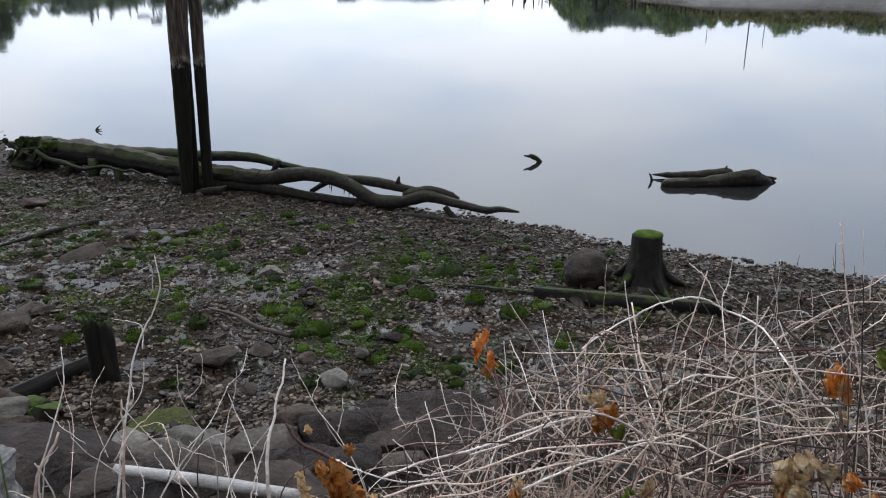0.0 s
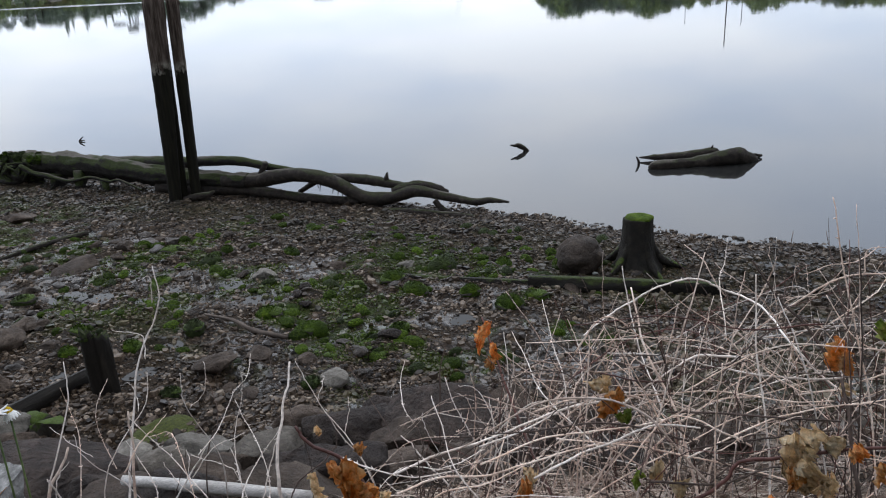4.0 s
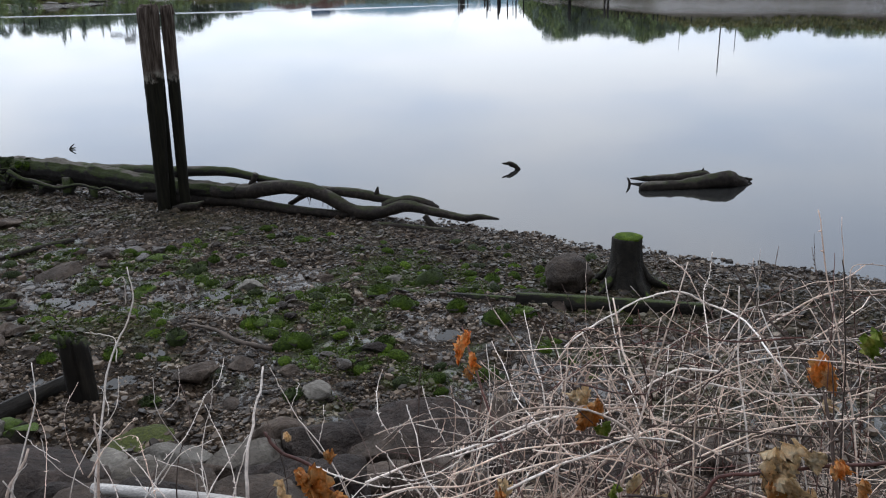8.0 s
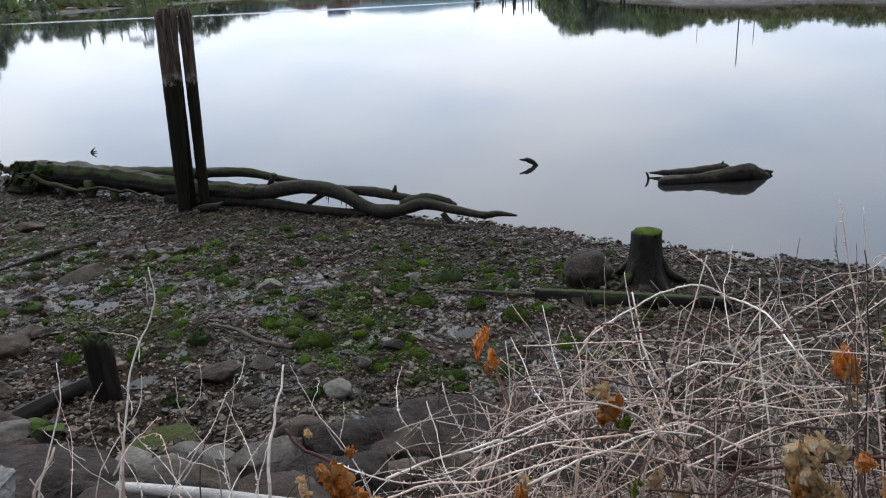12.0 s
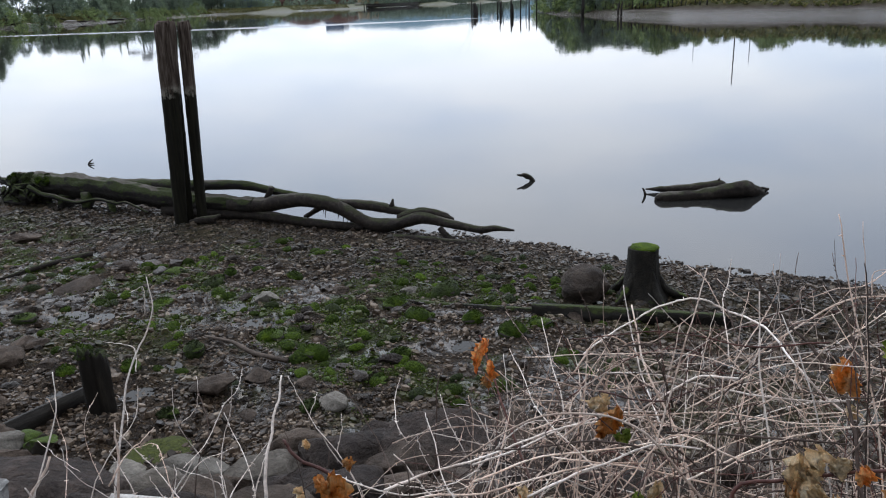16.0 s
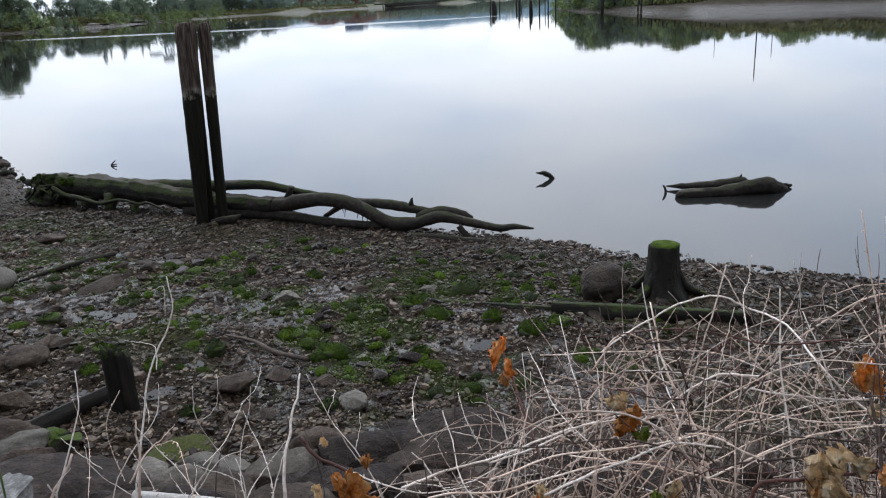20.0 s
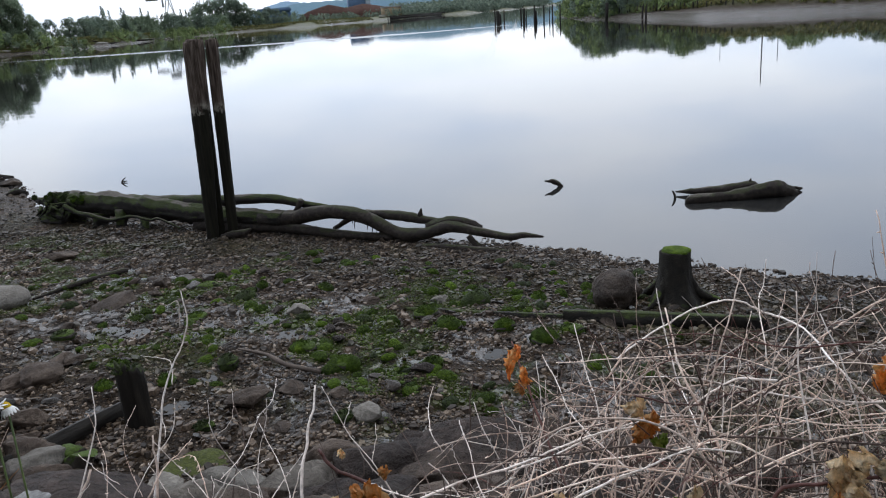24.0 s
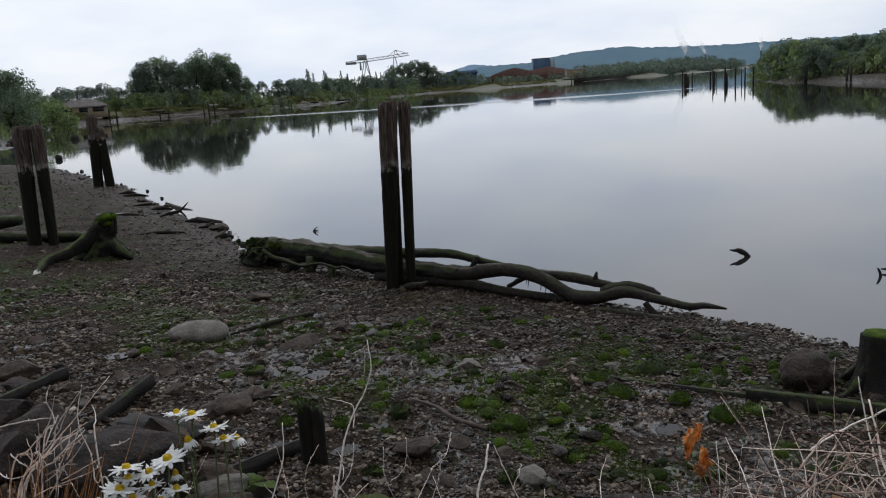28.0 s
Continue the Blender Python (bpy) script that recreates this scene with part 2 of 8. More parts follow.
def moss_wood_mat(name, bark, moss, cover, dry=0.0):
    """Wet dark wood with moss on the faces that look up."""
    m, n, l, b = node_mat(name, 0.75, 0.35)
    v = position(n)
    big, fine = noise_node(n, l, v, 4.5, 5), noise_node(n, l, v, 45, 6, 0.65)
    wood = ramp(n, l, noise_node(n, l, v, 13, 6, 0.6), bark)
    green = ramp(n, l, fine, moss)
    s = n.new("ShaderNodeSeparateXYZ")
    l.new(n.new("ShaderNodeNewGeometry").outputs["Normal"], s.inputs[0])
    up = maths(n, l, "ADD", maths(n, l, "MULTIPLY", s.outputs[2], 0.55), maths(n, l, "MULTIPLY", big, 1.1))
    fac = ramp(n, l, maths(n, l, "DIVIDE", up, 1.6), [(cover / 1.6, (0.0,)), (cover / 1.6 + 0.08, (1.0,))])
    col = mix(n, l, fac, wood, green)
    if dry:
        # bleached bare wood along the top
        bare = maths(n, l, "ADD", maths(n, l, "MULTIPLY", s.outputs[2], 0.7), noise_node(n, l, v, 1.3, 4))
        pale = ramp(n, l, fine, [(0.3, (0.05, 0.043, 0.034)), (0.7, (0.145, 0.13, 0.108))])
        col = mix(n, l, ramp(n, l, maths(n, l, "DIVIDE", bare, 1.6), [(dry / 1.6, (0.0,)), (dry / 1.6 + 0.06, (1.0,))]), col, pale)
    l.new(col, b.inputs["Base Color"])
    bump(n, l, b, maths(n, l, "ADD", fine, big), 0.8, 0.03)
    return m


def grain_mat(name, stops, stretch, moss, cover, rough=0.75):
    """Split timber with a long grain, moss on the faces that look up."""
    m, n, l, b = node_mat(name, rough, 0.4)
    mp = n.new("ShaderNodeMapping")
    mp.inputs["Scale"].default_value = stretch
    l.new(coords(n), mp.inputs[0])
    grain, blot = noise_node(n, l, mp.outputs[0], 26, 6, 0.65), noise_node(n, l, position(n), 5, 5)
    col = ramp(n, l, maths(n, l, "ADD", maths(n, l, "MULTIPLY", grain, 0.7), maths(n, l, "MULTIPLY", blot, 0.3)), stops)
    s = n.new("ShaderNodeSeparateXYZ")
    l.new(n.new("ShaderNodeNewGeometry").outputs["Normal"], s.inputs[0])
    up = maths(n, l, "ADD", maths(n, l, "MULTIPLY", s.outputs[2], 0.55), maths(n, l, "MULTIPLY", blot, 1.1))
    fac = ramp(n, l, maths(n, l, "DIVIDE", up, 1.6), [(cover / 1.6, (0.0,)), (cover / 1.6 + 0.08, (1.0,))])
    l.new(mix(n, l, fac, col, ramp(n, l, noise_node(n, l, position(n), 60, 5), moss)), b.inputs["Base Color"])
    bump(n, l, b, maths(n, l, "ADD", grain, maths(n, l, "MULTIPLY", blot, 0.6)), 0.9, 0.02)
    return m


def leaf_mat(name, stops, trans=0.55):
    m, n, l, b = node_mat(name, 0.75, 0.25)
    rnd = n.new("ShaderNodeNewGeometry").outputs["Random Per Island"]
    col = ramp(n, l, rnd, stops)
    big = noise_node(n, l, coords(n), 0.35, 3)
    col = mix(n, l, 1.0, col, ramp(n, l, big, [(0.35, (0.65,)), (0.65, (1.3,))]), "MULTIPLY")
    tone = ramp(n, l, n.new("ShaderNodeObjectInfo").outputs["Random"], [(0.0, (0.8,)), (1.0, (1.2,))])
    col = mix(n, l, 1.0, col, tone, "MULTIPLY")
    l.new(col, b.inputs["Base Color"])
    # thin leaves let light through
    tl, both = n.new("ShaderNodeBsdfTranslucent"), n.new("ShaderNodeMixShader")
    l.new(col, tl.inputs[0])
    both.inputs[0].default_value = trans
    l.new(b.outputs[0], both.inputs[1])
    l.new(tl.outputs[0], both.inputs[2])
    l.new(both.outputs[0], n["Material Output"].inputs[0])
    return m


MUD = ground_mat()
SHINGLE = pebble_mat()
WATER = water_mat()
PILE = pile_mat()
LOGWOOD = moss_wood_mat("mossy_wet_log", [(0.3, (0.0045, 0.0033, 0.0024)), (0.55, (0.012, 0.009, 0.0065)), (0.8, (0.04, 0.031, 0.024))], [(0.3, (0.008, 0.0125, 0.0025)), (0.7, (0.05, 0.068, 0.009))], 0.68, 1.13)
LIMBWOOD = moss_wood_mat("bare_wet_limb", [(0.3, (0.009, 0.0062, 0.0045)), (0.55, (0.028, 0.0205, 0.0155)), (0.8, (0.08, 0.063, 0.05))], [(0.3, (0.014, 0.016, 0.005)), (0.7, (0.042, 0.047, 0.014))], 0.93, 1.13)
STUMPWOOD = moss_wood_mat("mossy_stump_wood", [(0.3, (0.007, 0.0055, 0.004)), (0.6, (0.02, 0.0165, 0.0115)), (0.85, (0.045, 0.037, 0.027))], [(0.3, (0.02, 0.03, 0.005)), (0.7, (0.08, 0.12, 0.012))], 0.90)
MOSS = rough_mat("green_moss", [(0.3, (0.014, 0.027, 0.002)), (0.55, (0.042, 0.074, 0.005)), (0.75, (0.10, 0.15, 0.010))], 9, 0.9, 0.2, 70, 1.0, 0.02)
MOSS_BRIGHT = rough_mat("bright_green_moss", [(0.3, (0.03, 0.055, 0.004)), (0.55, (0.08, 0.135, 0.009)), (0.75, (0.16, 0.24, 0.016))], 9, 0.9, 0.2, 70, 1.0, 0.02)
ALGAE_DARK = rough_mat("dark_algae", [(0.3, (0.012, 0.018, 0.004)), (0.6, (0.035, 0.055, 0.008)), (0.8, (0.06, 0.095, 0.012))], 8, 0.8, 0.3, 60, 1.0, 0.02)
ROCK = rough_mat("brown_grey_rock", [(0.28, (0.03, 0.0205, 0.0145)), (0.5, (0.078, 0.056, 0.042)), (0.75, (0.16, 0.122, 0.094))], 5, 0.75, 0.35, 34, 1.0, 0.03)
ROCK_PALE = rough_mat("pale_grey_rock", [(0.28, (0.11, 0.098, 0.082)), (0.5, (0.18, 0.163, 0.14)), (0.75, (0.28, 0.26, 0.228))], 5, 0.75, 0.35, 34, 0.9, 0.025)
ROCK_DARK = rough_mat("dark_brown_boulder", [(0.28, (0.018, 0.012, 0.0095)), (0.5, (0.047, 0.033, 0.027)), (0.75, (0.105, 0.077, 0.063))], 7, 0.72, 0.35, 34, 1.0, 0.06)
BOULDER = rough_mat("dark_round_boulder", [(0.28, (0.014, 0.0095, 0.0066)), (0.5, (0.046, 0.032, 0.023)), (0.75, (0.13, 0.097, 0.073))], 3, 0.7, 0.35, 30, 1.0, 0.03)
WETSTONE = rough_mat("wet_grey_brown_stone", [(0.28, (0.018, 0.0125, 0.009)), (0.5, (0.045, 0.033, 0.0245)), (0.75, (0.095, 0.073, 0.057))], 6, 0.45, 0.5, 40, 0.8, 0.02)
GRANITE = rough_mat("speckled_granite", [(0.3, (0.075, 0.073, 0.07)), (0.5, (0.16, 0.157, 0.15)), (0.7, (0.32, 0.315, 0.305))], 22, 0.75, 0.4, 120, 0.7, 0.006)
MOSSROCK = moss_wood_mat("mossy_beach_stone", [(0.3, (0.035, 0.03, 0.024)), (0.6, (0.08, 0.07, 0.058)), (0.8, (0.13, 0.115, 0.1))], [(0.3, (0.024, 0.04, 0.005)), (0.7, (0.09, 0.145, 0.014))], 0.66)
BEAM = moss_wood_mat("rotten_beam", [(0.3, (0.006, 0.004, 0.0027)), (0.6, (0.016, 0.0115, 0.0082)), (0.8, (0.045, 0.034, 0.026))], [(0.3, (0.016, 0.024, 0.004)), (0.7, (0.045, 0.07, 0.009))], 1.02, 1.33)
BEAM_MOSS = moss_wood_mat("mossy_beam", [(0.3, (0.006, 0.0048, 0.0033)), (0.7, (0.017, 0.0135, 0.009))], [(0.3, (0.014, 0.021, 0.003)), (0.7, (0.055, 0.078, 0.009))], 0.9)
POSTWOOD = grain_mat("split_wet_timber", [(0.3, (0.0045, 0.0035, 0.0026)), (0.55, (0.016, 0.0125, 0.009)), (0.8, (0.05, 0.041, 0.031))], (1, 1, 0.12), [(0.3, (0.012, 0.018, 0.003)), (0.7, (0.045, 0.062, 0.009))], 0.86)
BOARDWOOD = grain_mat("wet_grey_board", [(0.3, (0.006, 0.0048, 0.0037)), (0.55, (0.02, 0.016, 0.0125)), (0.8, (0.05, 0.043, 0.036))], (0.12, 1, 1), [(0.3, (0.012, 0.018, 0.003)), (0.7, (0.04, 0.055, 0.009))], 1.16, 0.65)
DRIFT = rough_mat("bleached_driftwood", [(0.3, (0.42, 0.39, 0.36)), (0.6, (0.66, 0.63, 0.6)), (0.8, (0.8, 0.78, 0.75))], 3, 0.8, 0.3, 40, 0.6, 0.006, stretch=(1, 6, 6))
STICKWOOD = rough_mat("bare_brown_stick", [(0.3, (0.05, 0.036, 0.028)), (0.6, (0.13, 0.1, 0.08)), (0.8, (0.24, 0.2, 0.165))], 6, 0.7, 0.35, 60, 0.6, 0.006)
CANE = rough_mat("pale_dead_cane", [(0.3, (0.42, 0.28, 0.21)), (0.5, (0.8, 0.61, 0.5)), (0.75, (0.94, 0.83, 0.74))], 7, 0.75, 0.3, 90, 0.5, 0.002, 0.35)
CANE_PALE = rough_mat("bleached_twig", [(0.3, (0.5, 0.4, 0.34)), (0.5, (0.8, 0.7, 0.63)), (0.75, (0.93, 0.87, 0.82))], 7, 0.75, 0.3, 90, 0.5, 0.002, 0.25)
CANE_DARK = rough_mat("brown_dead_cane", [(0.3, (0.045, 0.03, 0.024)), (0.6, (0.12, 0.085, 0.07)), (0.8, (0.24, 0.18, 0.15))], 7, 0.75, 0.3, 90, 0.5, 0.002, 0.3)
CANE_RED = rough_mat("red_brown_cane", [(0.3, (0.045, 0.016, 0.013)), (0.6, (0.12, 0.045, 0.035)), (0.8, (0.2, 0.10, 0.075))], 9, 0.55, 0.4, 90, 0.4, 0.002)
LEAF_DEAD = dead_leaf_mat("withered_orange_leaf", [(0.3, (0.5, 0.17, 0.04)), (0.5, (0.86, 0.4, 0.11)), (0.72, (0.92, 0.66, 0.36))])
LEAF_TAN = dead_leaf_mat("withered_tan_leaf", [(0.3, (0.6, 0.4, 0.2)), (0.5, (0.88, 0.68, 0.42)), (0.72, (0.93, 0.82, 0.62))])
LEAF_LIVE = dead_leaf_mat("yellowing_green_leaf", [(0.3, (0.09, 0.14, 0.015)), (0.55, (0.22, 0.3, 0.04)), (0.75, (0.5, 0.46, 0.14))])
STEM = rough_mat("green_stem", [(0.3, (0.05, 0.085, 0.025)), (0.7, (0.14, 0.18, 0.06))], 20, 0.6, 0.35, 90, 0.3, 0.001)
PETAL = rough_mat("white_petal", [(0.3, (0.68, 0.68, 0.66)), (0.7, (0.84, 0.84, 0.82))], 30, 0.6, 0.3, 200, 0.2, 0.001, 0.05)
DISC = rough_mat("yellow_flower_disc", [(0.3, (0.5, 0.30, 0.012)), (0.7, (0.82, 0.58, 0.03))], 60, 0.8, 0.2, 300, 1.0, 0.002, 0.1)
STRAW = rough_mat("orange_dry_grass", [(0.3, (0.24, 0.095, 0.03)), (0.7, (0.46, 0.225, 0.09))], 20, 0.8, 0.2, 90, 0.3, 0.001)
# leaf colours lightened and greyed to stand for haze over the far banks
FOLIAGE = leaf_mat("hazed_broadleaf_foliage", [(0.0, (0.13, 0.185, 0.125)), (0.5, (0.205, 0.265, 0.18)), (1.0, (0.275, 0.325, 0.225))], 0.65)
FOLIAGE_DARK = leaf_mat("hazed_dark_foliage", [(0.0, (0.115, 0.16, 0.13)), (0.5, (0.18, 0.23, 0.18)), (1.0, (0.24, 0.29, 0.22))], 0.65)
FOLIAGE_SHRUB = leaf_mat("hazed_shrub_foliage", [(0.0, (0.13, 0.19, 0.08)), (0.5, (0.23, 0.3, 0.13)), (1.0, (0.31, 0.37, 0.17))], 0.62)
GRASS = leaf_mat("bank_grass", [(0.0, (0.06, 0.08, 0.025)), (0.5, (0.14, 0.14, 0.055)), (1.0, (0.24, 0.21, 0.09))])
BARK = rough_mat("tree_bark", [(0.3, (0.03, 0.026, 0.022)), (0.7, (0.09, 0.08, 0.07))], 3, 0.9, 0.2)
FARWOOD = rough_mat("far_dark_timber", [(0.3, (0.02, 0.018, 0.016)), (0.7, (0.055, 0.05, 0.045))], 2, 0.9, 0.2)
# distance haze is mixed into both hill colours as blue
HILL_HAZED = rough_mat("haze_tinted_forested_hill", [(0.3, (0.135, 0.225, 0.285)), (0.7, (0.185, 0.275, 0.33))], 0.004, 1.0, 0.0, 0.5, 0.0, 0.5, 0.05)
HILL_HAZED_BLUE = rough_mat("haze_tinted_blue_hill", [(0.3, (0.22, 0.33, 0.44)), (0.7, (0.26, 0.37, 0.48))], 0.006, 1.0, 0.0, 0.5, 0.0, 2.0, 0.05)
STEEL = rough_mat("grey_crane_steel", [(0.3, (0.34, 0.35, 0.36)), (0.7, (0.5, 0.51, 0.52))], 0.4, 0.6, 0.4)
CHIPS = rough_mat("red_brown_wood_chips", [(0.3, (0.06, 0.032, 0.026)), (0.7, (0.10, 0.058, 0.046))], 0.06, 0.95, 0.1, 0.6, 1.0, 0.5)
CLADDING = rough_mat("blue_metal_cladding", [(0.3, (0.06, 0.12, 0.22)), (0.7, (0.09, 0.16, 0.27))], 0.1, 0.6, 0.4, 1.0, 0.3, 0.1, 0.05)
CLADDING_PALE = rough_mat("pale_metal_cladding", [(0.3, (0.30, 0.36, 0.42)), (0.7, (0.40, 0.46, 0.52))], 0.1, 0.6, 0.4, 1.0, 0.3, 0.1, 0.05)
ROOFING = rough_mat("brown_shingle_roof", [(0.3, (0.11, 0.095, 0.09)), (0.7, (0.19, 0.17, 0.16))], 0.8, 0.9, 0.2)
STUCCO = rough_mat("tan_painted_wall", [(0.3, (0.36, 0.28, 0.18)), (0.7, (0.46, 0.36, 0.24))], 0.8, 0.9, 0.2)
GLASS = rough_mat("dark_window_glass", [(0.3, (0.02, 0.024, 0.03)), (0.7, (0.04, 0.045, 0.05))], 0.8, 0.08, 0.6, bumpy=0.0)


# ---- mesh helpers ----
def mesh_data(name, verts, faces, material, smooth=True, attrs=None, sharp=0):
    me = bpy.data.meshes.new(name)
    verts = np.asarray(verts, np.float32).reshape(-1, 3)
    if isinstance(faces, np.ndarray):
        k = faces.shape[1]
        me.vertices.add(len(verts))
        me.vertices.foreach_set("co", verts.ravel())
        me.loops.add(faces.size)
        me.loops.foreach_set("vertex_index", faces.astype(np.int32).ravel())
        me.polygons.add(len(faces))
        me.polygons.foreach_set("loop_start", np.arange(0, faces.size, k, dtype=np.int32))
        me.update(calc_edges=True)
    else:
        me.from_pydata(verts.tolist(), [], faces)
        me.update()
    me.polygons.foreach_set("use_smooth", np.full(len(me.polygons), smooth))
    for key, values in (attrs or {}).items():
        me.attributes.new(key, "FLOAT", "POINT").data.foreach_set("value", np.asarray(values, np.float32))
    me.materials.append(material)
    if sharp:
        me.set_sharp_from_angle(angle=radians(sharp))
    return me


def part(name, shape, material, parent=None, label="", smooth=True):
    ob = new(name, shape if isinstance(shape, bpy.types.Mesh) else mesh_data(name, *shape, material, smooth))
    if parent is not None:
        ob.parent = parent
    return tagged(ob, label)


def thing(name, m, label, category, group=""):
    ob = new(name)
    ob.matrix_world = m
    return tagged(ob, label, category, group)


def joined(shapes):
    verts, faces, k = [], [], 0
    for v, f in shapes:
        verts.append(np.asarray(v, float).reshape(-1, 3))
        faces += [[i + k for i in q] for q in (f.tolist() if isinstance(f, np.ndarray) else f)]
        k += len(verts[-1])
    return np.concatenate(verts), faces


def spline(points, per=6):
    p = np.array(points, float)
    p = np.vstack([2 * p[0] - p[1], p, 2 * p[-1] - p[-2]])
    out = []
    for i in range(1, len(p) - 2):
        for t in np.arange(per) / per:
            a, b, c, d = p[i - 1 : i + 3]
            out.append(0.5 * (2 * b + (c - a) * t + (2 * a - 5 * b + 4 * c - d) * t**2 + (3 * b - a - 3 * c + d) * t**3))
    return np.array(out + [p[-2]])


def tube(path, radii, sides=8, knobs=0.0, seed=0, end=True, bark=0.0):
    """A tapered, uneven tube along a path; bark: how deep its lumps and furrows are."""
    path = np.asarray(path, float)
    radii = np.interp(np.linspace(0, 1, len(path)), np.linspace(0, 1, len(np.atleast_1d(radii))), np.atleast_1d(radii))
    rng = np.random.default_rng(seed)
    tang = np.gradient(path, axis=0)
    tang /= np.linalg.norm(tang, axis=1)[:, None] + 1e-9
    side = np.cross(tang[0], (0.3, 0.1, 1.0) if abs(tang[0][2]) < 0.9 else (1.0, 0.2, 0))
    side /= np.linalg.norm(side)
    ang = np.linspace(0, 2 * math.pi, sides, endpoint=False)
    lobes = 1 + knobs * rng.uniform(-1, 1, sides)
    rings = []
    for p, t, r in zip(path, tang, radii):
        side = side - t * (side @ t)
        side /= np.linalg.norm(side) + 1e-9
        up = np.cross(t, side)
        wob = lobes * (1 + knobs * 0.5 * rng.uniform(-1, 1, sides))
        ring = np.cos(ang)[:, None] * side + np.sin(ang)[:, None] * up
        if bark:
            at = [Vector(p + r * q) for q in ring]
            wob = wob * np.array([1 + bark * (noise.noise(a * 3.1 + Vector((seed, 0, 0))) + 0.6 * noise.noise(a * 9.0)) - bark * 0.7 * max(0, noise.noise(Vector((a.x * 2.2, a.y * 17, a.z * 17)))) for a in at])
        rings.append(p + r * wob[:, None] * ring)
    verts = np.concatenate(rings)
    faces = [[a * sides + i, a * sides + (i + 1) % sides, (a + 1) * sides + (i + 1) % sides, (a + 1) * sides + i] for a in range(len(path) - 1) for i in range(sides)]
    if end:
        faces += [list(range(sides))[::-1], [(len(path) - 1) * sides + i for i in range(sides)]]
    return verts, faces


def box(x0, x1, y0, y1, z0, z1, m=None, bevel=0.0, warp=0.0, seed=0, cuts=0):
    bm = bmesh.new()
    bmesh.ops.create_cube(bm, size=1.0)
    for v in bm.verts:
        v.co = Vector((x0 + (v.co.x + 0.5) * (x1 - x0), y0 + (v.co.y + 0.5) * (y1 - y0), z0 + (v.co.z + 0.5) * (z1 - z0)))
    if bevel:
        bmesh.ops.bevel(bm, geom=bm.edges[:], offset=bevel, segments=2, affect="EDGES")
    if cuts:
        bmesh.ops.subdivide_edges(bm, edges=[e for e in bm.edges if e.calc_length() > 0.12], cuts=cuts)
    for v in bm.verts:
        if warp:
            v.co += noise.noise_vector(v.co * 4 + Vector((seed, 0, 0))) * warp
        if m is not None:
            v.co = m @ v.co
    out = [tuple(v.co) for v in bm.verts], [[v.index for v in f.verts] for f in bm.faces]
    bm.free()
    return out


ICO = {}
for level in (1, 2, 3, 4):
    _bm = bmesh.new()
    bmesh.ops.create_icosphere(_bm, subdivisions=level, radius=1.0)
    _bm.verts.ensure_lookup_table()
    ICO[level] = np.array([v.co[:] for v in _bm.verts]), np.array([[v.index for v in f.verts] for f in _bm.faces])
    _bm.free()


def stone(seed, size, level=3, facets=7, rough=0.12, sink=0.25):
    """A worn stone with broken facets, its base a little under z = 0."""
    rng = np.random.default_rng(seed)
    v = ICO[level][0].copy()
    for _ in range(facets):
        d = rng.normal(size=3)
        d /= np.linalg.norm(d)
        over = np.maximum(v @ d - rng.uniform(0.42, 0.8), 0)
        v -= over[:, None] * d * 0.97
    off = rng.uniform(0, 50, 3)
    v *= np.array([1 + rough * noise.noise(Vector(p * 1.8 + off)) + rough * 0.45 * noise.noise(Vector(p * 5 + off)) for p in v])[:, None]
    v = v * np.array(size) * 0.5
    v[:, 2] += size[2] * (0.5 - sink)
    return v, ICO[level][1]


def value_noise(x, y, seed=0):
    """Smooth noise from 0 to 1 for arrays."""
    xi, yi = np.floor(x).astype(np.int64), np.floor(y).astype(np.int64)
    fx, fy = x - xi, y - yi
    fx, fy = fx * fx * (3 - 2 * fx), fy * fy * (3 - 2 * fy)

    def h(i, j):
        k = (i * 374761393 + j * 668265263 + seed * 974711) & 0x7FFFFFFF
        k = ((k ^ (k >> 13)) * 1274126177) & 0x7FFFFFFF
        return ((k ^ (k >> 16)) & 0xFFFF) / 65535.0

    return (h(xi, yi) * (1 - fx) + h(xi + 1, yi) * fx) * (1 - fy) + (h(xi, yi + 1) * (1 - fx) + h(xi + 1, yi + 1) * fx) * fy


def moss_tuft(seed, r, h, blades):
    """A cushion of short upright blades over a low dome."""
    rng = np.random.default_rng(seed)
    a, q = rng.uniform(0, 2 * math.pi, blades), np.sqrt(rng.random(blades))
    base = np.stack([r * q * np.cos(a), r * q * np.sin(a) * 0.8, h * (1 - q**2)], -1)
    out = np.stack([np.cos(a) * q, np.sin(a) * q, 0.9 + 0 * a], -1) + rng.normal(0, 0.35, (blades, 3))
    out /= np.linalg.norm(out, axis=1)[:, None]
    side = np.cross(out, rng.normal(size=(blades, 3)))
    side /= np.linalg.norm(side, axis=1)[:, None]
    ln = rng.uniform(0.012, 0.028, (blades, 1)) * (1 + r)
    v = np.stack([base - side * 0.006, base + side * 0.006, base + out * ln], 1).reshape(-1, 3)
    dome = ICO[2][0] * (r, r * 0.8, h * 1.02)
    dome = dome * (1 + 0.12 * np.array([noise.noise(Vector(p * 14 + seed)) for p in dome])[:, None])
    return np.concatenate([dome, v]), np.concatenate([ICO[2][1], np.arange(blades * 3).reshape(-1, 3) + len(dome)])


